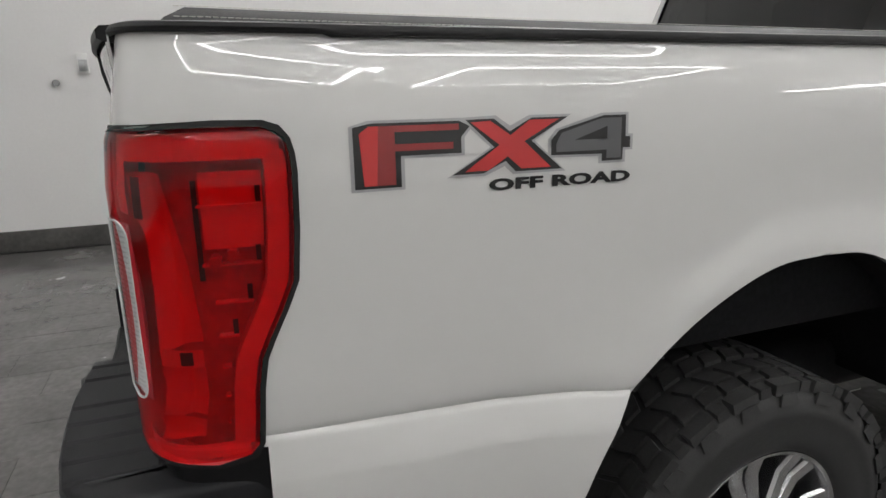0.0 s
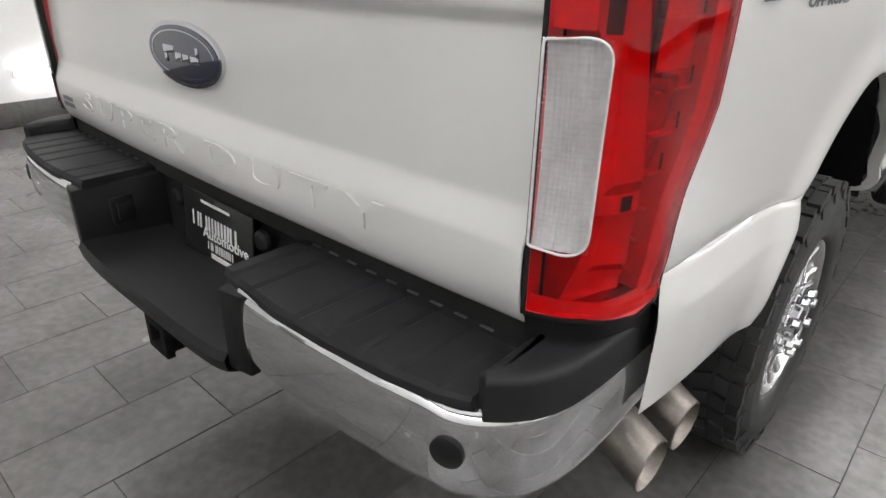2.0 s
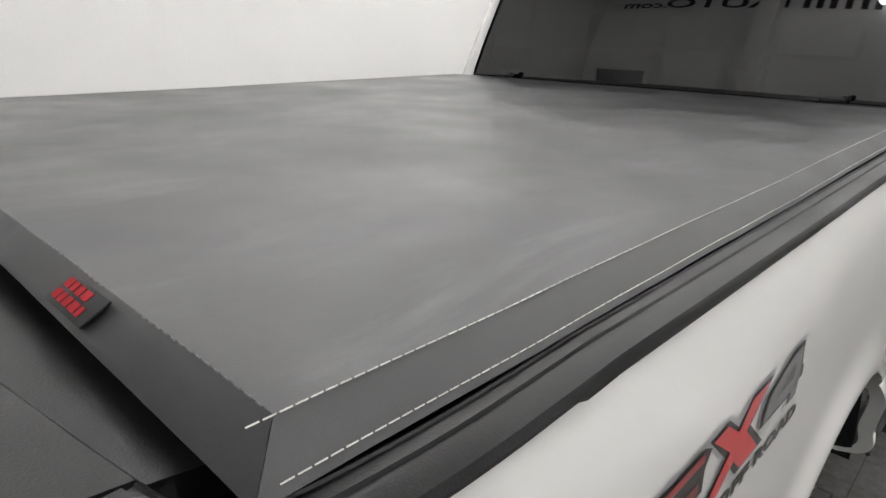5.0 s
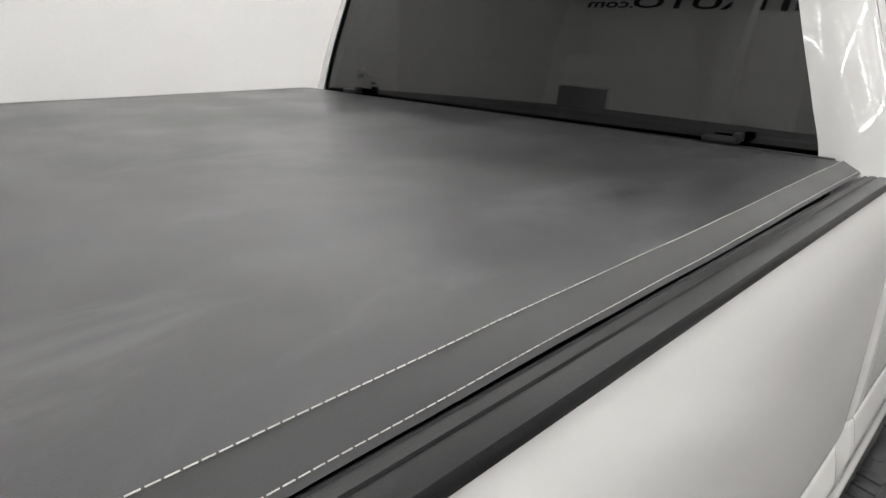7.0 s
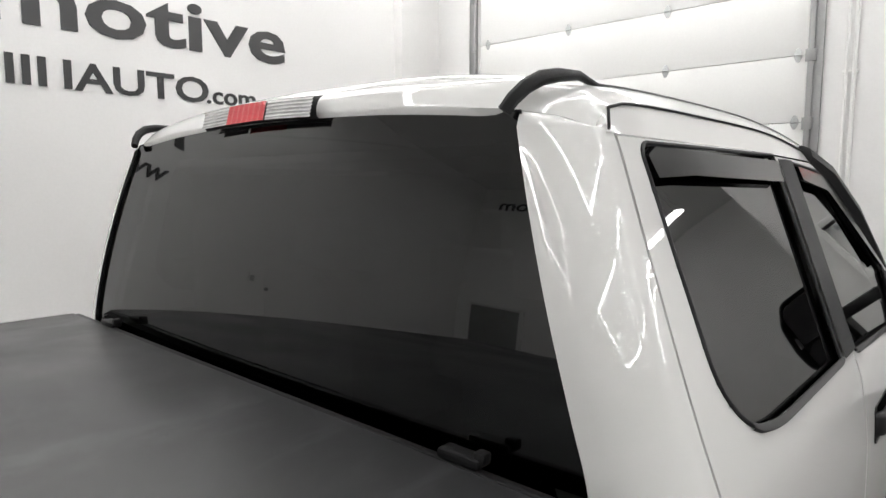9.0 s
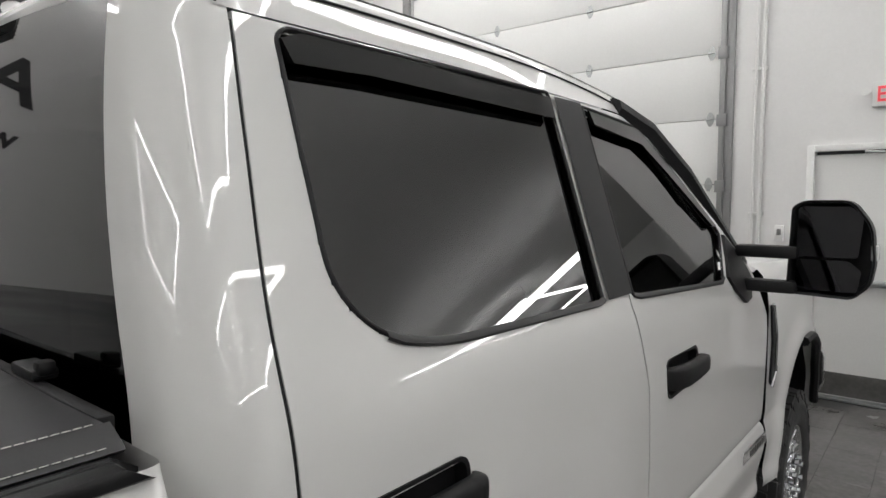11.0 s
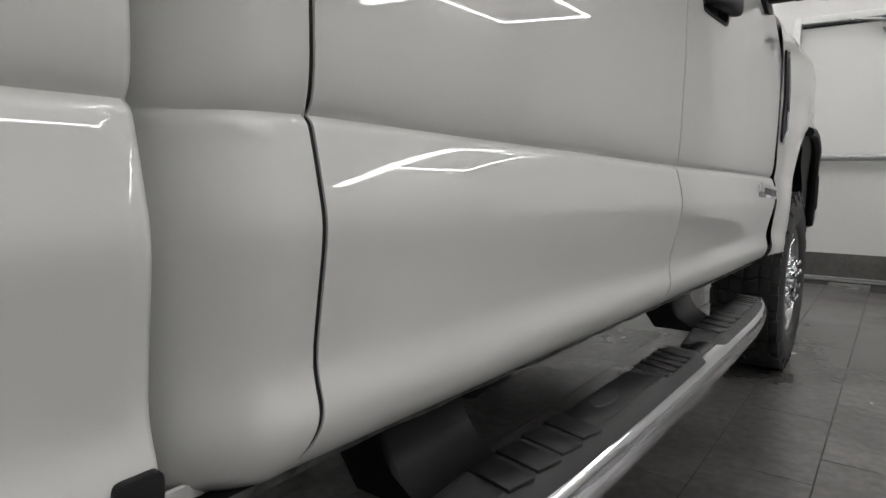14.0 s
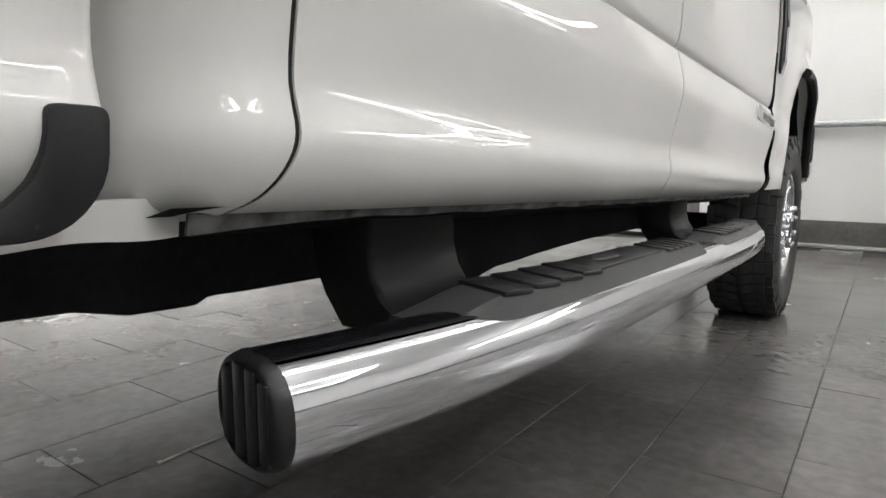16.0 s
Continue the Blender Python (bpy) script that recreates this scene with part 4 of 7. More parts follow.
part("rear_hem", hem(rear_hem, 60), M_VINYL, cover, "black stitched rear hem", sharp=50)
bm = bmesh.new()
x = -0.88
while x < 0.88:
    tube(bm, [Vector((q, 0.0755, cover_z(q * 0.97, 0.08) + 0.0012 + 0.001 * math.sin(q * 25))) for q in (x, x + 0.006)], 0.0007, n=4)
    x += 0.011
part("rear_stitching", bm, M_GREYPR, cover, "dark thread stitching", smooth=False)
# a woven label
bm = bmesh.new()
label_m = Matrix.Translation((0.654, 0.058, 1.529)) @ Matrix.Rotation(radians(30), 4, "X") @ Matrix.Rotation(radians(0), 4, "Z")
box(bm, (0, 0, 0), (0.074, 0.026, 0.002), 0.0006)
bmesh.ops.transform(bm, matrix=label_m, verts=bm.verts)
tag = part("woven_label", bm, M_PLASTIC, truck, "small black woven label with red lettering on the cover")
bm = bmesh.new()
for row in range(2):
    xx = -0.033
    for w in (0.012, 0.009, 0.011, 0.013, 0.008):
        if row == 0 and xx > 0.012:
            break
        box(bm, (xx + w / 2, 0.006 - 0.011 * row, 0.0012), (w - 0.002, 0.008, 0.001))
        xx += w + 0.001
bmesh.ops.transform(bm, matrix=label_m, verts=bm.verts)
pieces("label_mark", bm, material("red_woven_thread", (0.3, 0.022, 0.028), 0.9, spec=0.1), tag, "red woven mark")
# clamps at the cab end
for x in (-0.62, 0.65):
    bm = bmesh.new()
    box(bm, (x, 2.165, 1.536), (0.075, 0.03, 0.014), 0.004)
    box(bm, (x + 0.035, 2.165, 1.544), (0.02, 0.02, 0.018), 0.004)
    part("clamp", bm, M_PLASTIC, truck, "black cover clamp")
bm = bmesh.new()
box(bm, (0, 2.158, 1.518), (1.74, 0.018, 0.02), 0.004)
part("front_bar", bm, M_PLASTIC, cover, "black front bar")
bm = bmesh.new()
box(bm, (0, 0.095, 1.49), (1.7, 0.05, 0.025), 0.005)
for sgn in (-1, 1):
    box(bm, (sgn * 0.87, 1.12, 1.49), (0.03, 2.06, 0.03), 0.004)
part("under_frame", bm, M_SEAM, cover, "black frame under the cover")

# ---- cab ----
CAB_BASE = 0.995


def cab_x(y, z):
    taper = lerp([(2.2, 0.0), (3.9, 0.0), (4.6, -0.004)], y)
    slant = lerp([(2.3, -0.004), (2.6, 0.0), (3.4, 0.0), (4.1, -0.02)], y) if z > 1.56 else 0.0
    return CAB_BASE + float(np.interp(z, CABTOP_X, CABTOP_Y)) + lower_off(y, z) + taper + slant * min(1.0, (z - 1.56) / 0.3 if z > 1.56 else 0)


def rear_y(z):
    d = max(0.0, z - 1.52)
    return 2.2 + 0.03 * d + 0.24 * d * d


def glass_edge(z):
    return smooth_table([(0.6, 0.83), (1.4, 0.836), (1.52, 0.832), (1.62, 0.8), (1.75, 0.753), (1.88, 0.707), (2.004, 0.664), (2.1, 0.63)], z)


def roof_edge(x):
    """Height of the rear glass's top edge."""
    return 2.05 - 0.026 * (x / 0.66) ** 2


def gap_y(z):
    return smooth_table([(0.645, 2.262), (0.662, 2.284), (0.69, 2.3), (0.72, 2.305), (1.4, 2.305), (1.6, 2.315), (1.8, 2.345), (2.0, 2.377), (2.1, 2.395)], z)


def pillar(u, z):
    """From the rear glass round the corner to the door's gap, u from 0 to 1."""
    xs_, yr = cab_x(2.3, z), rear_y(z)
    xg, yg = glass_edge(z), gap_y(z) - 0.003
    round_ = smooth_table([(0.6, 0.024), (1.45, 0.026), (1.75, 0.05), (2.0, 0.05)], z)
    a, b = Vector((xs_ - 0.058, yr + 0.006)), Vector((xs_ - 0.002, yr + 0.055))
    start, end = Vector((xg, yr - 0.004)), Vector((xs_, yg))
    a0, a1 = a + (start - a).normalized() * 0.034, a + (b - a).normalized() * 0.034
    b0, b1 = b + (a - b).normalized() * min(round_, 0.036), b + (end - b).normalized() * min(round_, (end - b).length * 0.8)
    ctrl = (start, start.lerp(a, 0.6), a, a, b, b, b.lerp(end, 0.4), end)
    soft = Vector((0.0, 0.0))
    for i, c in enumerate(ctrl):
        soft += c * (math.comb(7, i) * u ** i * (1 - u) ** (7 - i))
    w = min(1.0, max(0.0, (z - 1.2) / 0.25))
    w = w * w * (3 - 2 * w)
    if u < 0.2:
        p = start.lerp(a0, u / 0.2)
    elif u < 0.45:
        t = (u - 0.2) / 0.25
        p = a0 * (1 - t) ** 2 + a * 2 * t * (1 - t) + a1 * t * t
    elif u < 0.55:
        p = a1.lerp(b0, (u - 0.45) / 0.1)
    elif u < 0.85:
        t = (u - 0.55) / 0.3
        p = b0 * (1 - t) ** 2 + b * 2 * t * (1 - t) + b1 * t * t
    else:
        p = b1.lerp(end, (u - 0.85) / 0.15)
    p = p.lerp(soft, w)
    return Vector((p.x, p.y, z))


us = [i / 40 for i in range(41)]
bm = grid(lambda u, v: pillar(u, crease_row(v, 2.29)), us, side_rows(0.645, 2.003))
bm2 = grid(lambda u, z: Vector((pillar(1, z).x - 0.03 * u, gap_y(z) - 0.003, z)), [0, 1], frange(0.645, 2.0, 0.02), flip=False)
me_tmp = bpy.data.meshes.new("tmp")
bm2.to_mesh(me_tmp)
bm.from_mesh(me_tmp)
bm2.free()
both("cab_corner", bm, M_PAINT, (truck, truck), "white rounded cab corner", sharp=50)

# roof
def roof_pt(a, y):
    """a from -1 to 1 across the roof."""
    hw = 0.742
    k = abs(a)
    z_mid = smooth_table([(2.27, 2.054), (2.31, 2.1), (2.4, 2.133), (2.8, 2.152), (3.3, 2.148), (3.8, 2.118), (4.0, 2.08)], y)
    z_side = smooth_table([(2.27, 2.0), (2.31, 2.022), (2.4, 2.043), (2.8, 2.05), (3.3, 2.042), (3.8, 1.995), (4.0, 1.955)], y)
    z = z_mid - (z_mid - z_side) * smooth_table([(0, 0), (0.5, 0.1), (0.8, 0.36), (0.93, 0.6), (0.97, 0.76), (1.0, 1.0)], k)
    c = max(0.0, (k - 0.8) / 0.2)
    yy = y + (0.075 * c * c + 0.004) * max(0.0, 1 - (y - 2.27) / 0.2)
    return Vector((a * hw, yy, z))


ROOF_A = sorted({s_ * v for v in [i / 24 for i in range(20)] + [0.83, 0.86, 0.885, 0.91, 0.93, 0.95, 0.965, 0.98, 0.99, 1.0] for s_ in (-1, 1)})
bm = grid(roof_pt, ROOF_A, [2.272, 2.278, 2.286, 2.296, 2.31, 2.33, 2.355, 2.39] + frange(2.43, 3.98, 0.05), flip=True)
# rear edge turned down to the glass
grid(lambda a, u: roof_pt(a, 2.272) + Vector((0, 0.004 * u, -0.013 * u * (1 - 0.9 * max(0.0, abs(a) - 0.85) / 0.15))), ROOF_A, [0, 1], bm=bm, flip=False)
bmesh.ops.recalc_face_normals(bm, faces=bm.faces)
# each upper rear corner flows into its pillar
for sgn in (-1, 1):
    def corner(u, v, sgn=sgn):
        p = pillar(u, 2.002)
        q = roof_pt(0.885 + 0.115 * min(1.0, u / 0.8), 2.272 + max(0.0, u - 0.8) * 0.25) + Vector((0, 0, -0.001))
        m = p * (1 - v) + q * v + Vector((0.3, -0.6, 0.1)) * (0.01 * v * (1 - v) * 4)
        return Vector((sgn * m.x, m.y, m.z))
    grid(corner, [i / 24 for i in range(25)], [0, 0.25, 0.5, 0.75, 1.0], bm=bm)
bmesh.ops.recalc_face_normals(bm, faces=bm.faces)
roof = part("roof", bm, M_PAINT, truck, "glossy white roof", sharp=60)
bm = bmesh.new()
rail = [(0.645, 2.262, 2.026), (0.655, 2.27, 2.044), (0.667, 2.285, 2.062), (0.679, 2.308, 2.076), (0.689, 2.34, 2.083), (0.696, 2.385, 2.087)]
for y in frange(2.44, 3.85, 0.05):
    rail.append((0.7, y, roof_pt(0.7 / 0.742, y).z - 0.002))
tube(bm, rail, [0.011, 0.0115, 0.012, 0.012, 0.011] + [0.008] + [0.005] * (len(rail) - 6), n=10, squash=(0.85, 1.0))
both("roof_moulding", bm, M_PLASTIC, (roof, roof), "black roof moulding")
# side of the roof down to the doors
def cant(u, y):
    r = roof_pt(1.0, y)
    z1 = lerp([(2.3, 1.995), (3.0, 1.995), (3.6, 1.985), (3.95, 1.93)], y)
    return r * (1 - u) + Vector((cab_x(r.y, z1) + 0.001, r.y, z1)) * u
bm = grid(cant, [0, 0.34, 0.67, 1], [2.272, 2.28, 2.3, 2.33] + frange(2.36, 3.98, 0.05), flip=False)
bmesh.ops.recalc_face_normals(bm, faces=bm.faces)
both("cant_rail", bm, M_PAINT, (truck, truck), "white roof side")
bm = bmesh.new()
tube(bm, [(0.765, 2.355, 2.0), (0.759, 2.364, 2.02), (0.75, 2.38, 2.034)] + [tuple(roof_pt(1.0, y) + Vector((0.002, 0, 0.001))) for y in frange(2.41, 3.9, 0.06)], 0.0024, n=6)
both("roof_gutter", bm, M_SEAM, (roof, roof), "thin black roof gutter")

# rear glass
def rear_glass(a, v):
    ze = roof_edge(a * 0.66) + 0.004
    z = 1.44 + (ze - 1.44) * v
    x = a * (glass_edge(z) + 0.004)
    return Vector((x, rear_y(z) + 0.012 * a * a - 0.006, z))


bm = grid(rear_glass, [i / 24 for i in range(-24, 25)], [i / 16 for i in range(17)])
rg = part("rear_window", bm, M_GLASS, truck, "dark tinted rear window", sharp=60)
bm = bmesh.new()
edge = [rear_glass(-1, v / 10) for v in range(11)] + [rear_glass(a / 12, 1) for a in range(-11, 12)] + [rear_glass(1, v / 10) for v in range(10, -1, -1)]
tube(bm, edge, 0.0018, n=6)
part("window_seal", bm, M_SEAM, rg, "black window seal")
# high stop lamp
def stop_lamp(a, v, off):
    x = -0.235 + 0.437 * a
    z = 2.05 + 0.046 * v - 0.01 * (x / 0.3) ** 2
    return Vector((x, 2.266 + 0.012 * v - off, z))
bm = grid(lambda a, v: stop_lamp(a, v, 0.012 * math.sin(math.pi * min(1, max(0, v))) ** 0.5), [i / 20 for i in range(21)], [i / 8 for i in range(9)])
stop = part("stop_lamp", bm, M_SEAM, truck, "high stop lamp with red centre and clear ends")
bm = grid(lambda a, v: stop_lamp(a, v, 0.02 + 0.001 * math.cos(a * 130)), frange(0.28, 0.62, 0.01), [0.06, 0.5, 0.94])
part("red_centre", bm, M_REDIN, stop, "red centre lens")
for a0, a1 in ((0.02, 0.275), (0.625, 0.98)):
    bm = grid(lambda a, v: stop_lamp(a, v, 0.018 + 0.0015 * math.sin(v * 40)), frange(a0, a1, 0.02), frange(0.06, 0.94, 0.03))
    part("clear_end", bm, M_SILVER, stop, "clear ribbed lens")

# ---- doors ----
WIN_R = rounded([(2.46, 1.985), (2.438, 1.968), (2.415, 1.63), (2.478, 1.56), (2.6, 1.537), (3.12, 1.528), (3.2, 1.99)], [0.02, 0.02, 0.05, 0.08, 0.1, 0.005, 0.01], 6)
WIN_F = rounded([(3.36, 1.975), (3.27, 1.52), (3.95, 1.483), (4.12, 1.63), (3.72, 1.955)], [0.01, 0.01, 0.02, 0.03, 0.1], 6)


def door_skin(y_lo, y_hi, window, top, bezel):
    ts = [i / 90 for i in range(91)]

    def fn(t, z):
        ya, yb = y_lo(crease_row(z, y_lo(0.95))), y_hi(crease_row(z, y_hi(0.95)))
        y = ya + (yb - ya) * t
        zz = min(crease_row(z, y), top(y))
        return Vector((cab_x(y, zz), y, zz))

    zs = side_rows(0.645, 2.0)
    mid = lambda t, z: (y_lo(z) + (y_hi(z) - y_lo(z)) * t, z)
    bm = grid(fn, ts, zs, keep=lambda t, z: not inside(window, *mid(t, z)) and not inside(bezel, *mid(t, z)))
    # edges turned in
    for t, k in ((0, 1), (1, -1)):
        grid(lambda u, z, t=t: fn(t, z) + Vector((-0.03 * u, 0, 0)), [0, 1], zs, bm=bm, flip=k > 0)
    bmesh.ops.recalc_face_normals(bm, faces=bm.faces)
    return bm


def ribbon(outline, r, off=0.0):
    bm = bmesh.new()
    tube(bm, [Vector((cab_x(y, z) + off, y, z)) for y, z in outline], r, n=8, closed=True)
    return bm


rear_lo = lambda z: gap_y(z) + 0.003
rear_hi = lambda z: lerp([(0.66, 3.245), (0.72, 3.262), (0.86, 3.29), (0.92, 3.283), (1.3, 3.287), (1.5, 3.245), (2.0, 3.335)], z)
front_lo = lambda z: rear_hi(z) + 0.006
front_hi = lambda z: lerp([(0.6, 4.4), (0.7, 4.42), (0.86, 4.49), (0.9, 4.46), (1.3, 4.49), (1.5, 4.3), (1.52, 4.27), (1.75, 4.05), (2.0, 3.75)], z)
flat_top = lambda y: lerp([(2.3, 1.992), (3.0, 1.992), (3.6, 1.98), (3.8, 1.95), (4.3, 1.52), (4.5, 1.5)], y)
doors = []
BEZEL = [(2.367, 2.6, 1.277, 1.378), (3.405, 3.64, 1.247, 1.345)]
for lo, hi, win, label, (y0, y1, z0, z1) in ((rear_lo, rear_hi, WIN_R, "white rear door", BEZEL[0]), (front_lo, front_hi, WIN_F, "white front door", BEZEL[1])):
    d = both("door", door_skin(lo, hi, win, flat_top, [(y0 + 0.004, z0 + 0.004), (y1 - 0.004, z0 + 0.01), (y1 - 0.004, z1 - 0.004), (y0 + 0.004, z1 - 0.004)]), M_PAINT, (truck, truck), label, sharp=50)
    doors.append(d)
    both("window_trim", ribbon(win, 0.0042, 0.0), M_PLASTIC, d, "black window trim")
    low_edge = sorted((y, z) for y, z in win if z < (1.57 if win is WIN_R else 1.525))
    belt = [(y, lerp(low_edge, y)) for y in [low_edge[0][0] + (low_edge[-1][0] - low_edge[0][0]) * k / 24 for k in range(25)]]
    bm = grid(lambda k, u: Vector((cab_x(belt[k][0], belt[k][1] - 0.014 * u) + [0.002, 0.006, 0.006, 0.001][round(u * 3)], belt[k][0], belt[k][1] - 0.014 * u + 0.005)), list(range(len(belt))), [0, 1 / 3, 2 / 3, 1])
    bmesh.ops.recalc_face_normals(bm, faces=bm.faces)
    both("belt_moulding", bm, M_BELT, d, "dark grey belt moulding")
    bm = bmesh.new()
    f = bm.faces.new([bm.verts.new((cab_x(y, z) - 0.012, y, z)) for y, z in win])
    bmesh.ops.triangulate(bm, faces=[f])
    bm.normal_update()
    for f in bm.faces:
        if f.normal.x < 0:
            f.normal_flip()
    both("window_glass", bm, M_SIDEGLASS, d, "dark tinted glass")
# near-black strips in the door gaps, imitating the shade deep inside
for fn_ in (gap_y, lambda z: rear_hi(z) + 0.003):
    bm = grid(lambda u, v: Vector((cab_x(fn_(0.95), crease_row(v, fn_(0.95))) - 0.0025, fn_(crease_row(v, fn_(0.95))) + 0.0034 * u, crease_row(v, fn_(0.95)))), [-1, 1], side_rows(0.66, 1.98))
    bmesh.ops.recalc_face_normals(bm, faces=bm.faces)
    both("gap_seal", bm, M_SEAM, (truck, truck), "near-black strip imitating shade in the door gap")
# B pillar cover between the windows
bm = grid(lambda u, z: Vector((cab_x(3.25, z) + 0.006, lerp([(1.53, 3.135), (1.985, 3.215)], z) + lerp([(1.53, 0.125), (1.985, 0.135)], z) * u, z)), [0, 0.3, 0.47, 0.471, 0.53, 0.531, 0.7, 1], frange(1.528, 1.982, 0.03))
both("pillar_cover", bm, M_PLASTIC, (truck, truck), "black pillar cover")
# rain visors
for win, pts, d in ((WIN_R, [(2.44, 1.965), (2.48, 1.98), (3.19, 1.975), (3.175, 1.925), (2.6, 1.935), (2.45, 1.93)], doors[0]),
                    (WIN_F, [(3.375, 1.965), (3.7, 1.945), (3.85, 1.86), (4.09, 1.65), (4.05, 1.65), (3.8, 1.83), (3.68, 1.9), (3.38, 1.93)], doors[1])):
    bm = bmesh.new()
    va = [bm.verts.new((cab_x(y, z) + 0.01, y, z)) for y, z in pts]
    vb = [bm.verts.new((cab_x(y, z) - 0.002, y, z)) for y, z in pts]
    f = [bm.faces.new(va)]
    for i in range(len(pts)):
        f.append(bm.faces.new([va[i - 1], va[i], vb[i], vb[i - 1]]))
    bmesh.ops.triangulate(bm, faces=[f[0]])
    bmesh.ops.recalc_face_normals(bm, faces=bm.faces)
    both("rain_visor", bm, M_VISOR, d, "smoked rain visor")
# handles: a recessed black bezel with a grip standing out ahead of it
for (y0, y1, z0, z1), d in zip(BEZEL, doors):
    lip = rounded([(y0, z0), (y1, z0 + 0.006), (y1, z1), (y0, z1 + 0.002)], 0.025, 5)
    inn = rounded([(y0 + 0.006, z0 + 0.007), (y1 - 0.006, z0 + 0.013), (y1 - 0.006, z1 - 0.007), (y0 + 0.006, z1 - 0.005)], 0.02, 5)
    bm = bmesh.new()
    levels_ = [(lip, -0.004), (lip, 0.003), (inn, 0.001), (inn, -0.022)]
    rings = [[bm.verts.new((cab_x(y, z) + o, y, z)) for y, z in pl] for pl, o in levels_]
    for p, q in zip(rings, rings[1:]):
        for i in range(len(p)):
            bm.faces.new([p[i - 1], p[i], q[i], q[i - 1]])
    bm.faces.new(rings[-1])
    bm.normal_update()
    bmesh.ops.recalc_face_normals(bm, faces=bm.faces)
    if max(bm.faces, key=lambda f: f.calc_area()).normal.x < 0:
        bmesh.ops.reverse_faces(bm, faces=bm.faces)
    both("handle_bezel", bm, M_PLASTIC, d, "black recessed handle bezel")
    bm = bmesh.new()
    xb = cab_x(y0, (z0 + z1) / 2)
    zc_ = (z0 + z1) / 2 - 0.004
    rows = [(y0 + 0.016, -0.004, 0.026), (y0 + 0.022, 0.006, 0.029), (y0 + 0.045, 0.022, 0.03), (y0 + 0.09, 0.034, 0.029), (y0 + 0.16, 0.037, 0.027), (y1 - 0.025, 0.037, 0.025), (y1 - 0.004, 0.036, 0.024), (y1 + 0.006, 0.03, 0.021), (y1 + 0.009, 0.022, 0.016)]
    rings = []
    for y, out, h in rows:
        ring = []
        for k in range(16):
            w = 2 * math.pi * k / 16
            cx, sz = math.cos(w), math.sin(w)
            ex = math.copysign(abs(cx) ** 0.55, cx)
            ez = math.copysign(abs(sz) ** 0.55, sz)
            ring.append(bm.verts.new((xb + out - 0.016 + 0.016 * ex, y, zc_ + (y - y0) * 0.03 + h * ez)))
        rings.append(ring)
    for a, b in zip(rings, rings[1:]):
        for k in range(16):
            bm.faces.new([a[k], a[(k + 1) % 16], b[(k + 1) % 16], b[k]])
    bm.faces.new(rings[0]), bm.faces.new(rings[-1][::-1])
    bmesh.ops.recalc_face_normals(bm, faces=bm.faces)
    both("handle_grip", bm, M_PLASTIC, d, "black door handle", sharp=50)
# rocker hem and inner dark shell
bm = grid(lambda u, y: Vector((cab_x(y, sill(y) + 0.023) - 0.02 - 0.05 * u, y, sill(y) + 0.01 - 0.012 * u)), [-0.1, 0, 1, 3], frange(2.22, 4.4, 0.1))
both("rocker", bm, M_DARK, (truck, truck), "dark rocker seam")
M_FLANGE = material("flecked_seam_sealer", (0.07, 0.07, 0.069), 0.7, grain=0.95, grain_scale=38, bump=0.6, bump_scale=120)
bm = grid(lambda u, y: Vector((cab_x(y, sill(y) + 0.015) - 0.022 - 0.004 * u, y, sill(y) + 0.006 - lerp([(2.24, 0.014), (2.31, 0.013), (2.36, 0.008)], y) * u + 0.0012 * math.sin(y * 47) * u)), [0, 0.5, 1], frange(2.24, 4.4, 0.02), flip=True)
bmesh.ops.solidify(bm, geom=bm.faces[:], thickness=0.003)
both("seam_flange", bm, M_FLANGE, (truck, truck), "flecked seam flange under the doors")
bm = grid(lambda u, y: Vector((0.934 - 0.004 * u, y, 0.662 - (0.028 + 0.0015 * math.sin(y * 60)) * u)), [0, 0.4, 0.8, 1], frange(2.1, 2.246, 0.012), flip=True)
bmesh.ops.solidify(bm, geom=bm.faces[:], thickness=0.004)
both("corner_flange", bm, M_PAINT, (truck, truck), "white pinch flange under the cab corner")
# near-black boxes that imitate the shade inside the cab
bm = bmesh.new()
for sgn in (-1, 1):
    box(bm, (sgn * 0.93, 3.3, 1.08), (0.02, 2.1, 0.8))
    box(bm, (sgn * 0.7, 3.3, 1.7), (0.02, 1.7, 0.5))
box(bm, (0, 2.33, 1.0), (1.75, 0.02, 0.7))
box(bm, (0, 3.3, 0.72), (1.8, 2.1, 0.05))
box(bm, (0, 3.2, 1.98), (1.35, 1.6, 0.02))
part("cab_inner", bm, M_SEAM, truck, "near-black shell imitating the shaded cab interior")
# seats and headrests, added unseen behind the dark glass
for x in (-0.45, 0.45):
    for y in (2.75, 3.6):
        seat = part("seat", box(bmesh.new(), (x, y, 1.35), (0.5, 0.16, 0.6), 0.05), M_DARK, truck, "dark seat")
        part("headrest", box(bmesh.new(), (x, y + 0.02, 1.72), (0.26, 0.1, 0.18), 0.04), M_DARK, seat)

# front fender, bonnet, windscreen and nose
def hood_edge(y):
    return smooth_table([(4.5, 1.49), (4.8, 1.475), (5.5, 1.44), (5.95, 1.37), (6.05, 1.3)], y)


def fender_x(y, z):
    d = math.hypot(y - FRONT_Y - 0.02, z - 0.55) - 0.56
    flare = 0.02 * math.exp(-((d / 0.07) ** 2)) if z < 1.3 else 0
    nose = lerp([(4.4, 0), (5.5, 0), (5.9, -0.06), (6.08, -0.16)], y)
    return CAB_BASE + lower_off(min(y, 4.9), z) * lerp([(4.4, 1), (4.8, 0.3), (6, 0.2)], y) + smooth_table([(0.9, 0), (1.3, 0.0), (1.4, -0.01), (1.46, -0.035), (1.49, -0.08)], z) + flare + nose


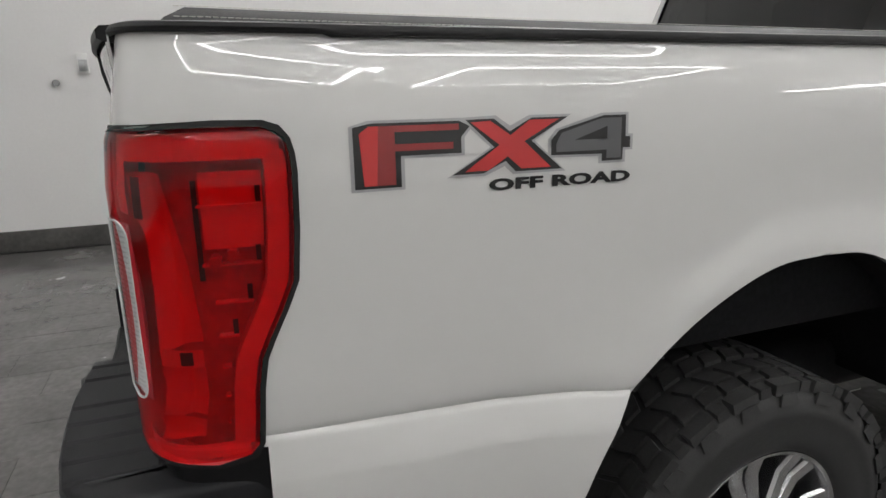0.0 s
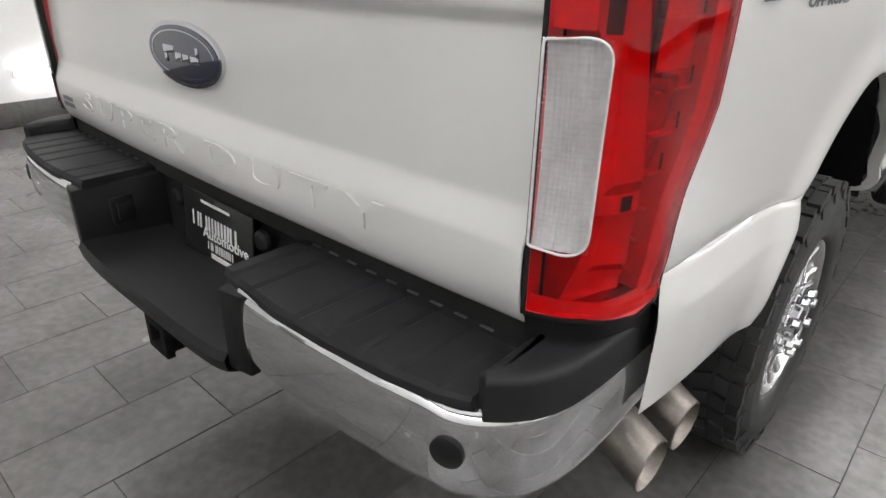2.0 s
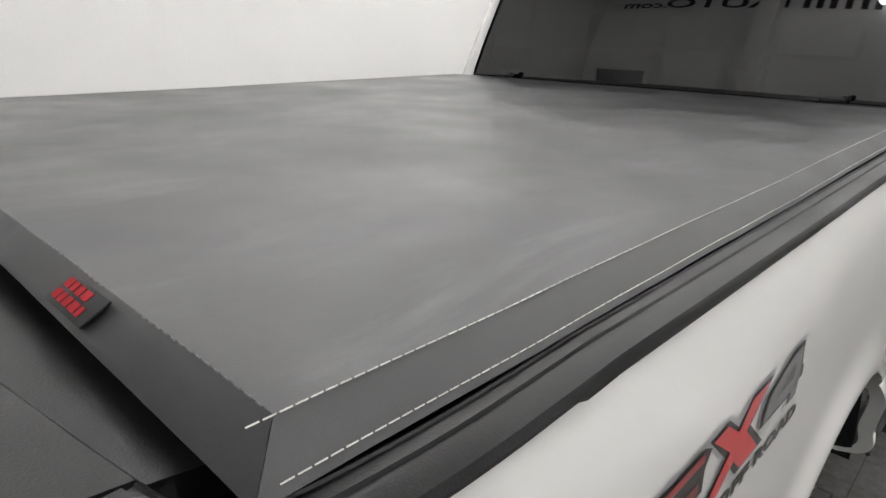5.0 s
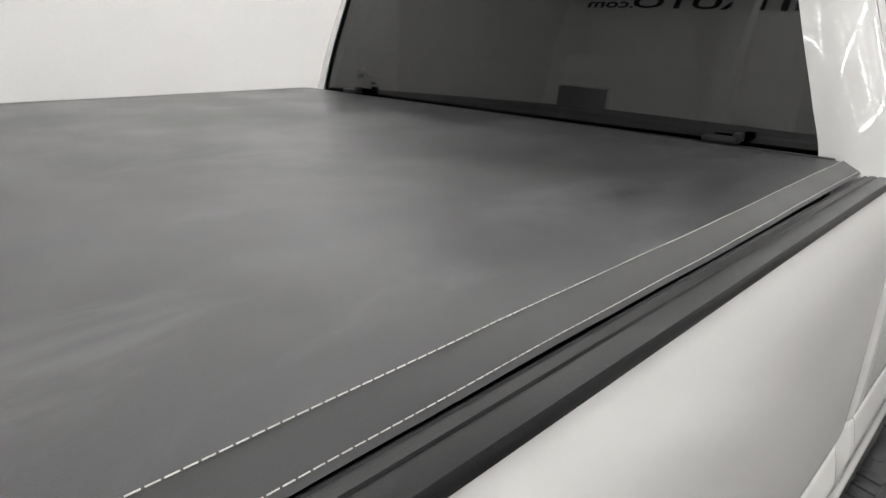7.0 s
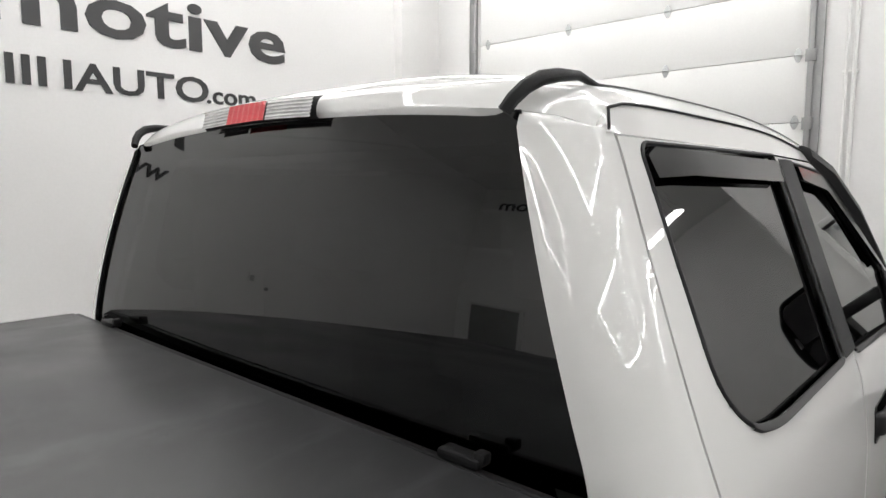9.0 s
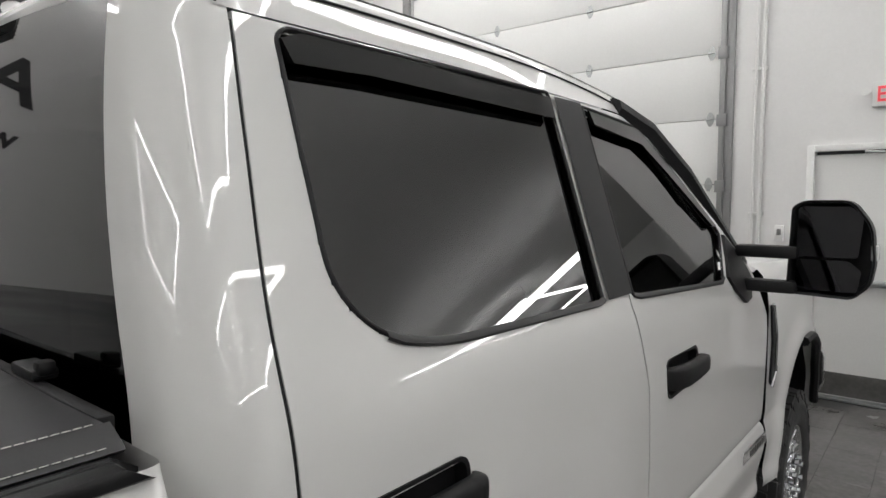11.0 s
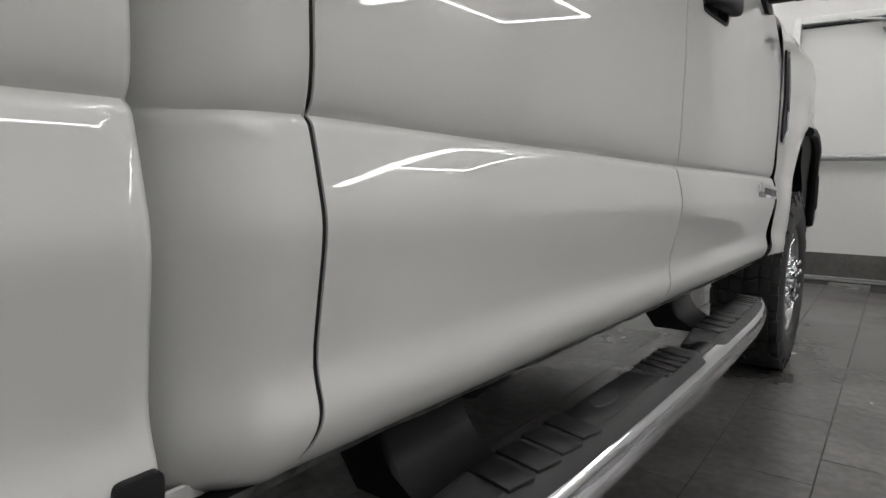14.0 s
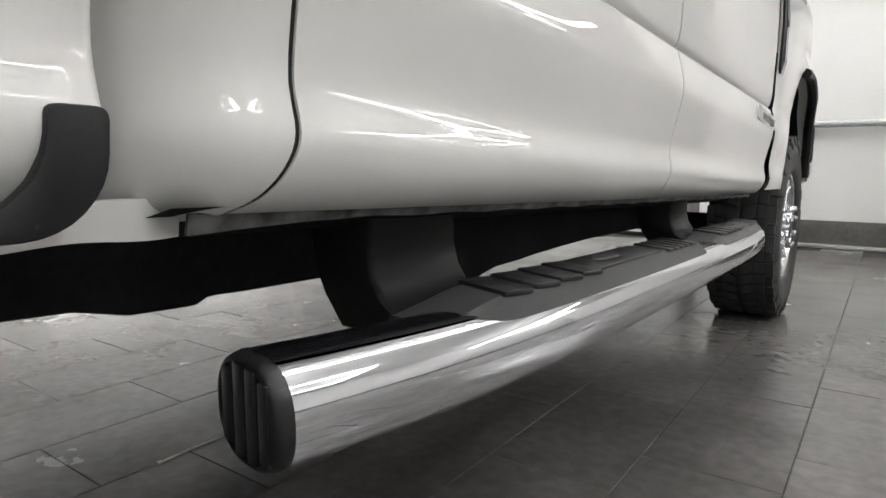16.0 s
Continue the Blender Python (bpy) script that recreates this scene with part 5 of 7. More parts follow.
fs_ = sorted([FRONT_Y + 0.02 - 0.555 * math.cos(math.pi * k / 60) for k in range(61)] + frange(4.5, 4.66, 0.03) + frange(5.79, 6.08, 0.03))
bm = grid(lambda y, z: Vector((fender_x(y, max(z, arch_z(y, FRONT_Y + 0.02), 0.6)), y, min(hood_edge(y), max(z, arch_z(y, FRONT_Y + 0.02), 0.6)))), fs_, frange(0.6, 1.49, 0.02))
grid(lambda u, k: Vector((fender_x(FRONT_Y + 0.02 - 0.5555 * math.cos(math.pi * u / 60), 0.8) - 0.04 * k, FRONT_Y + 0.02 - 0.5555 * math.cos(math.pi * u / 60),
     max(arch_z(FRONT_Y + 0.02 - 0.5555 * math.cos(math.pi * u / 60), FRONT_Y + 0.02), 0.6))), list(range(61)), [0, 1], bm=bm, flip=True)
fender = both("front_fender", bm, M_PAINT, (truck, truck), "white front fender", sharp=50)
bm = bmesh.new()
tube(bm, [Vector((fender_x(y, max(arch_z(y, FRONT_Y + 0.02), 0.62)) + 0.004, y, max(arch_z(y, FRONT_Y + 0.02), 0.62) - 0.012)) for y in
          [FRONT_Y + 0.02 - 0.55 * math.cos(math.pi * k / 40) for k in range(18, 41)]], 0.022, n=8)
both("arch_trim", bm, M_PLASTIC, fender, "black wheel arch trim")
bm = bmesh.new()
box(bm, (0.955, 5.85, 0.8), (0.1, 0.04, 0.2), 0.02)
both("air_deflector", bm, M_PLASTIC, (truck, truck), "black bumper end deflector")
# fender vent
bm = bmesh.new()
vent = [(4.515, 1.335), (4.55, 1.33), (4.6, 1.2), (4.6, 1.06), (4.56, 1.01), (4.535, 1.03), (4.555, 1.18)]
prism(bm, [(CAB_BASE + 0.001, y, z) for y, z in vent], (0.008, 0, 0), 0.002)
both("fender_vent", bm, M_PLASTIC, fender, "black fender vent")
bm = bmesh.new()
tube(bm, [(CAB_BASE + 0.009, 4.545, 1.335), (CAB_BASE + 0.012, 4.6, 1.2), (CAB_BASE + 0.012, 4.602, 1.06), (CAB_BASE + 0.009, 4.55, 1.008)], 0.007, n=6)
both("vent_bar", bm, M_CHROME, fender, "chrome vent bar")
bm = bmesh.new()
def hood(a, y):
    x = a * lerp([(4.4, 0.925), (5.5, 0.925), (5.9, 0.865), (6.08, 0.765)], y)
    z = smooth_table([(4.5, 1.5), (4.8, 1.52), (5.5, 1.49), (5.95, 1.42), (6.05, 1.35)], y) - 0.05 * abs(a) ** 3
    return Vector((x, y, z))
bm = grid(hood, [i / 12 for i in range(-12, 13)], frange(4.45, 6.05, 0.1), flip=True)
part("bonnet", bm, M_PAINT, truck, "white bonnet")
bm = bmesh.new()
box(bm, (0, 6.06, 1.05), (1.68, 0.08, 0.56), 0.03)
part("grille", bm, M_PLASTIC, truck, "black front grille")
bm = bmesh.new()
box(bm, (0, 6.17, 0.72), (1.95, 0.2, 0.28), 0.06)
part("front_bumper", bm, M_CHROME, truck, "chrome front bumper")
bm = grid(lambda a, v: Vector((a * (0.85 - 0.17 * v), 4.5 - 0.62 * v + (-0.1 * a * a), 1.5 + 0.53 * v)), [i / 12 for i in range(-12, 13)], [i / 8 for i in range(9)])
part("windscreen", bm, M_GLASS, truck, "tinted windscreen")
bm = bmesh.new()
tube(bm, [(0.9, 4.42, 1.49), (0.87, 4.25, 1.62), (0.82, 4.0, 1.82), (0.77, 3.8, 1.95), (0.74, 3.62, 2.0)], 0.035, n=8)
both("front_pillar", bm, M_PLASTIC, (truck, truck), "black front pillar")

# ---- towing mirrors ----
def build_mirror(side):
    mk = (lambda b: b) if side > 0 else mirrored
    bm = bmesh.new()
    out = rounded([(1.105, 1.432), (1.115, 1.715), (1.15, 1.735), (1.28, 1.735), (1.335, 1.655), (1.345, 1.54), (1.335, 1.47), (1.29, 1.425)], [0.02, 0.015, 0.015, 0.03, 0.03, 0.02, 0.02, 0.02], 4)
    n = len(out)
    cx, cz = 1.22, 1.58
    rings = []
    for y, k in ((4.185, 0.955), (4.18, 1.0), (4.26, 1.0), (4.32, 0.93), (4.37, 0.75), (4.385, 0.4)):
        rings.append([bm.verts.new((cx + (x - cx) * k, y, cz + (z - cz) * k)) for x, z in out])
    for a, b in zip(rings, rings[1:]):
        for i in range(n):
            bm.faces.new([a[i - 1], a[i], b[i], b[i - 1]])
    bm.faces.new(rings[-1])
    inner = [bm.verts.new((cx + (v.co.x - cx) * 0.93, 4.26, cz + (v.co.z - cz) * 0.95)) for v in rings[0]]
    for i in range(n):
        bm.faces.new([rings[0][i - 1], rings[0][i], inner[i], inner[i - 1]])
    bm.faces.new(inner)
    bmesh.ops.recalc_face_normals(bm, faces=bm.faces)
    mirror = part("tow_mirror", mk(bm), M_PLASTIC, truck, "black telescoping towing mirror", sharp=40)
    for zs_ in ((1.555, 1.715), (1.447, 1.545)):
        bm = bmesh.new()
        poly = rounded([(1.13, zs_[0]), (1.3, zs_[0]), (1.31, zs_[1] - 0.03), (1.275, zs_[1]), (1.13, zs_[1])], 0.012, 4)
        f = bm.faces.new([bm.verts.new((x, 4.188 + (z - zs_[0]) * 0.1 - (x - 1.22) * 0.03, z)) for x, z in poly])
        bm.normal_update()
        if f.normal.y > 0:
            f.normal_flip()
        # the near-black colour stands in for a dark reflection
        part("mirror_glass", mk(bm), material("mirror_glass", (0.035, 0.035, 0.037), 0.02, metal=1.0), mirror, "mirror glass, near-black to imitate a dark reflection")
    bm = bmesh.new()
    for z in (1.565, 1.45):
        box(bm, (1.04, 4.2, z), (0.19, 0.055, 0.042), 0.01)
        box(bm, (1.1, 4.24, z), (0.1, 0.04, 0.03), 0.008)
    part("mirror_arm", mk(bm), M_PLASTIC, mirror, "black twin arms")
    bm = bmesh.new()
    sail = [(4.0, 1.492), (4.06, 1.44), (4.16, 1.39), (4.23, 1.4), (4.26, 1.47), (4.22, 1.53), (4.13, 1.62)]
    front_, back_ = [[bm.verts.new((cab_x(y, z) + o, y, z)) for y, z in sail] for o in (0.012, -0.012)]
    bm.faces.new(front_), bm.faces.new(back_[::-1])
    for k in range(len(sail)):
        bm.faces.new([front_[k - 1], front_[k], back_[k], back_[k - 1]])
    bmesh.ops.recalc_face_normals(bm, faces=bm.faces)
    part("mirror_base", mk(bm), M_PLASTIC, mirror, "black mirror base")
    bm = bmesh.new()
    box(bm, (1.338, 4.26, 1.57), (0.02, 0.07, 0.05), 0.006)
    part("marker_lamp", mk(bm), M_SILVER, mirror, "clear marker lamp")


build_mirror(1)
build_mirror(-1)
# door badge: chrome bar with plain dark bars
bm = bmesh.new()
box(bm, (cab_x(4.32, 0.84) + 0.004, 4.31, 0.842), (0.006, 0.33, 0.046), 0.002, Euler((radians(-3.5), 0, 0)).to_matrix())
dbadge = both("door_badge", bm, M_CHROME, (truck, truck), "chrome door badge")
bm = bmesh.new()
for k in range(9):
    box(bm, (cab_x(4.32, 0.84) + 0.0075, 4.24 + 0.026 * k, 0.845 - 0.0016 * k), (0.002, 0.018, 0.022), 0, Euler((radians(-3.5), 0, 0)).to_matrix())
twin = mirrored(bm)
pieces("badge_bar", bm, M_BLACKPR, dbadge[0], "dark bar")
pieces("badge_bar", twin, M_BLACKPR, dbadge[1], "dark bar")

# ---- rear bumper ----
FACE = [(0.385, -0.208), (0.5, -0.21), (0.62, -0.206), (0.74, -0.196), (0.82, -0.182), (0.88, -0.158), (0.922, -0.118), (0.945, -0.07), (0.954, -0.01), (0.957, 0.06), (0.957, 0.12), (0.957, 0.168)]
FACE_S = [0.0]
for (_x0, _y0), (_x1, _y1) in zip(FACE, FACE[1:]):
    FACE_S.append(FACE_S[-1] + math.hypot(_x1 - _x0, _y1 - _y0))
FT_X, FT_Y = list(zip(FACE_S, [p[0] for p in FACE])), list(zip(FACE_S, [p[1] for p in FACE]))
F_LEN = FACE_S[-1]


def face_pt(s, z, out=0.0):
    h = 0.01
    x, y = smooth_table(FT_X, s), smooth_table(FT_Y, s)
    dx = smooth_table(FT_X, min(F_LEN, s + h)) - smooth_table(FT_X, max(0, s - h))
    dy = smooth_table(FT_Y, min(F_LEN, s + h)) - smooth_table(FT_Y, max(0, s - h))
    n = Vector((dy, -dx, 0)).normalized()
    return Vector((x, y, z)) + n * out


def chrome_top(s):
    return smooth_table([(0.0, 0.812), (0.38, 0.81), (0.425, 0.808), (0.455, 0.8), (0.48, 0.8), (0.54, 0.805), (0.6, 0.807), (0.7, 0.81), (0.9, 0.812)], s)


def chrome_bottom(s):
    return smooth_table([(0.0, 0.668), (0.03, 0.655), (0.2, 0.65), (0.45, 0.645), (0.56, 0.645), (0.75, 0.652), (0.9, 0.668)], s)


CH = [(0.0, -0.012), (0.03, -0.003), (0.1, 0.002), (0.5, 0.006), (0.85, 0.002), (0.95, -0.008), (1.0, -0.03)]
bm = grid(lambda s, v: face_pt(s, chrome_top(s) + (chrome_bottom(s) - chrome_top(s)) * v, smooth_table(CH, v)), frange(0.0, F_LEN, 0.01), frange(0, 1, 0.05))
bmesh.ops.recalc_face_normals(bm, faces=bm.faces)
bumper_r, bumper_l = both("rear_bumper", bm, M_CHROME, (truck, truck), "chrome rear bumper face with faint scuffs", sharp=50)
bm = bmesh.new()
tube(bm, [face_pt(s, chrome_top(s) + 0.001, -0.006) for s in frange(0.0, F_LEN, 0.02)], 0.006, n=8)
both("chrome_rim", bm, M_CHROME, (bumper_r, bumper_l), "bright chrome rim")
# parking sensor
c = face_pt(0.462, 0.735, 0.006)
bm = lathe(bmesh.new(), [(-0.006, 0.0), (-0.006, 0.02), (-0.003, 0.025), (0.012, 0.026)], 24, "y", (0, 0, 0))
bmesh.ops.transform(bm, matrix=Matrix.Translation(c) @ Matrix.Rotation(radians(18), 4, "Z"), verts=bm.verts)
both("parking_sensor", bm, M_PLASTIC, (bumper_r, bumper_l), "round black parking sensor")
# step pads with cross ribs
def step_edge(x):
    return lerp([(0.33, -0.2), (0.5, -0.213), (0.62, -0.21), (0.74, -0.2), (0.83, -0.184), (0.872, -0.166)], x)


bm = bmesh.new()
prof = [(0.0, -0.02), (0.0, -0.006), (0.006, 0.0), (0.03, 0.0), (0.165, 0.0), (0.17, 0.002), (0.19, 0.002), (0.2, -0.02)]
xs = frange(0.33, 0.872, 0.0085)
def rib(x):
    k = (x - 0.36) / 0.066
    f = k - math.floor(k)
    return 0.0045 if 0.1 < f else 0.0
rings = []
for x in xs:
    r = rib(x)
    y0 = step_edge(x)
    rings.append([bm.verts.new((x, y0 + o * (abs(y0) - 0.012) / 0.2, 0.831 + z + (r if 0.005 < o < 0.166 and x < 0.825 else 0))) for o, z in prof])
for a, b in zip(rings, rings[1:]):
    for k in range(len(prof) - 1):
        bm.faces.new([a[k], b[k], b[k + 1], a[k + 1]])
bm.faces.new(rings[0]), bm.faces.new(rings[-1][::-1])
bmesh.ops.recalc_face_normals(bm, faces=bm.faces)
both("step_pad", bm, M_PAD, (truck, truck), "black ribbed bumper step pad", sharp=25)
# rows of small slots along the tailgate side of the pad
bm = bmesh.new()
for k in range(9):
    box(bm, (0.37 + 0.052 * k, -0.028, 0.835), (0.024, 0.005, 0.002))
twin = mirrored(bm)
pieces("pad_slot", bm, M_GREYPR, truck, "grey slot mark")
pieces("pad_slot", twin, M_GREYPR, truck, "grey slot mark")
# end pads
bm = bmesh.new()
def end_ring(k, h):
    """Outline of the end cap drawn in by k at height h."""
    outer = [face_pt(s, h, 0.004 - k) for s in frange(0.508, F_LEN, 0.03)]
    inner = [Vector((0.9 - k, 0.168, h)), Vector((0.888, 0.06, h)), Vector((0.874, 0.0, h)), Vector((0.868 + k, -0.03, h)), Vector((0.87 + k, -0.148 + k, h))]
    return outer + inner
levels = [(0.012, 0.79), (0.0, 0.797), (0.0, 0.852), (0.002, 0.859), (0.007, 0.863), (0.02, 0.864)]
rings = [[bm.verts.new(p) for p in end_ring(k, h)] for k, h in levels]
for a, b in zip(rings, rings[1:]):
    for i in range(len(a)):
        bm.faces.new([a[i - 1], a[i], b[i], b[i - 1]])
f = bm.faces.new(rings[-1])
bmesh.ops.triangulate(bm, faces=[f])
bmesh.ops.recalc_face_normals(bm, faces=bm.faces)
both("end_pad", bm, M_PAD, (truck, truck), "black bumper end pad", sharp=40)
# middle: recess for the plate
bm = bmesh.new()
ry = -0.005
box(bm, (0, ry + 0.02, 0.75), (0.72, 0.03, 0.2))
# floor of the recess and its lip
def rec_floor(x, u):
    pts = [(-0.02, 0.67), (-0.19, 0.66), (-0.225, 0.655), (-0.235, 0.64), (-0.23, 0.615), (-0.2, 0.6), (-0.05, 0.6)]
    y, z = pts[u]
    return Vector((x, y, z + 0.02 * (abs(x) / 0.34) ** 6))
grid(rec_floor, frange(-0.35, 0.35, 0.035), [0, 1, 2, 3, 4, 5, 6], bm=bm)
for sgn in (-1, 1):
    prism(bm, [(sgn * 0.3, -0.01, 0.66), (sgn * 0.345, -0.225, 0.645), (sgn * 0.405, -0.214, 0.645), (sgn * 0.405, -0.214, 0.822), (sgn * 0.335, -0.202, 0.826), (sgn * 0.32, -0.01, 0.83)][:3]
          + [(sgn * 0.42, -0.05, 0.66)], (0, 0, 0.165), 0.006)
bmesh.ops.recalc_face_normals(bm, faces=bm.faces)
part("plate_recess", bm, M_PLASTIC, truck, "black plastic plate recess in the bumper", sharp=40)
# plug socket in the recess wall
bm = bmesh.new()
rot = Euler((0, 0, radians(-12))).to_matrix()
box(bm, (-0.318, -0.12, 0.745), (0.012, 0.07, 0.07), 0.006, Euler((0, 0, radians(12))).to_matrix())
sock = part("trailer_socket", bm, M_PLASTIC, truck, "black trailer socket frame")
bm = bmesh.new()
box(bm, (-0.311, -0.118, 0.745), (0.008, 0.046, 0.046), 0.004, Euler((0, 0, radians(12))).to_matrix())
part("socket_lid", bm, M_SEAM, sock, "dark socket lid")
# plate
plate_m = Matrix.Translation((-0.02, -0.03, 0.742)) @ Matrix.Rotation(radians(84), 4, "X")
bm = bmesh.new()
box(bm, (0, 0, 0), (0.31, 0.16, 0.006), 0.003)
bmesh.ops.transform(bm, matrix=plate_m, verts=bm.verts)
plate = part("dealer_plate", bm, M_BLACKPR, truck, "black dealer plate with white lettering")
bm = bmesh.new()
for y_, size_, start_, widths in ((0.012, 0.036, -0.11, (0.036, 0.04, 0.042, 0.042, 0.012, 0.034)), (-0.042, 0.02, -0.04, (0.02, 0.022, 0.024, 0.024, 0.008, 0.018))):
    xx = start_
    for w in widths:
        n = 1 if w < size_ * 0.5 else 3 if w > size_ * 1.12 else 2
        for k in range(n):
            box(bm, (xx + size_ * 0.12 + (w - size_ * 0.36) * (k / (n - 1) if n > 1 else 0.0), y_, 0.0036), (size_ * 0.2, size_, 0.001))
        xx += w
box(bm, (0.0, 0.062, 0.0036), (0.13, 0.007, 0.001))
box(bm, (0.02, -0.065, 0.0036), (0.09, 0.012, 0.001))
bmesh.ops.transform(bm, matrix=plate_m, verts=bm.verts)
pieces("plate_bar", bm, M_WHITEPR, plate, "white bar")
bm = text_bm("Automotive", 0.036, 0.0004, plate_m @ Matrix.Translation((-0.06, -0.024, 0.004)), stretch=1.15, fat=0.0006)
pieces("plate_letter", bm, M_WHITEPR, plate, "white letter")
for sgn in (-1, 1):
    bm = lathe(bmesh.new(), [(-0.016, 0.0), (-0.016, 0.016), (-0.01, 0.024), (0.0, 0.026)], 16, "y", (-0.02 + sgn * 0.19, -0.02, 0.78))
    part("plate_lamp", bm, M_PLASTIC, truck, "black plate lamp")
# hitch receiver
bm = bmesh.new()
for c, s in (((0, -0.09, 0.553 + 0.03), (0.074, 0.26, 0.012)), ((0, -0.09, 0.553 - 0.03), (0.074, 0.26, 0.012)), ((0.031, -0.09, 0.553), (0.012, 0.26, 0.052)), ((-0.031, -0.09, 0.553), (0.012, 0.26, 0.052))):
    box(bm, c, s, 0.003)
for c, s in (((0, -0.21, 0.553 + 0.037), (0.09, 0.02, 0.014)), ((0, -0.21, 0.553 - 0.037), (0.09, 0.02, 0.014)), ((0.038, -0.21, 0.553), (0.014, 0.02, 0.07)), ((-0.038, -0.21, 0.553), (0.014, 0.02, 0.07))):
    box(bm, c, s, 0.003)
hitch = part("hitch_receiver", bm, M_DARK, truck, "black square hitch receiver")
bm = bmesh.new()
box(bm, (0, -0.15, 0.553), (0.05, 0.01, 0.05))
part("rusty_inside", bm, M_RUST, hitch, "rusty inner tube")
bm = bmesh.new()
box(bm, (0, 0.02, 0.56), (1.1, 0.08, 0.08), 0.01)
for x in (0.24, 0.34, -0.3):
    prism(bm, [(x, -0.12, 0.62), (x, -0.02, 0.62), (x, -0.02, 0.54), (x, -0.08, 0.52)], (0.02, 0, 0), 0.003)
part("hitch_crossbar", bm, M_DARK, truck, "black hitch crossbar")
bm = bmesh.new()
box(bm, (0, -0.005, 0.845), (1.72, 0.03, 0.05), 0.004)
part("bumper_filler", bm, M_SEAM, truck, "black filler below the tailgate")

# ---- exhaust tips ----
for oy, oz in ((0.3, 0.445), (0.455, 0.447)):
    d = Vector((0.86, -0.06, -0.44)).normalized()
    end = Vector((0.955, oy, oz))
    side = d.cross(Vector((0, 1, 0))).normalized()
    up = Vector((0, 1, 0)) - d * d.y
    up.normalize()
    bm = bmesh.new()
    rings = []
    n = 28
    for dist, r, slant in ((-0.3, 0.045, 0), (-0.2, 0.046, 0), (-0.16, 0.055, 0), (0.0, 0.056, 1), (0.002, 0.0535, 1), (-0.06, 0.052, 1), (-0.16, 0.05, 0)):
        ring = []
        for k in range(n):
            w = 2 * math.pi * k / n
            o = side * math.cos(w) * r + up * math.sin(w) * r
            ring.append(bm.verts.new(end + d * (dist + (-0.45 * o.z if slant else 0)) + o))
        rings.append(ring)
    for a, b in zip(rings, rings[1:]):
        for k in range(n):
            bm.faces.new([a[k], a[(k + 1) % n], b[(k + 1) % n], b[k]])
    bm.faces.new(rings[-1])
    bmesh.ops.recalc_face_normals(bm, faces=bm.faces)
    part("exhaust_tip", bm, M_STEEL, truck, "heat-stained steel exhaust tip")

# ---- wheels ----
TYRE_R = 0.412


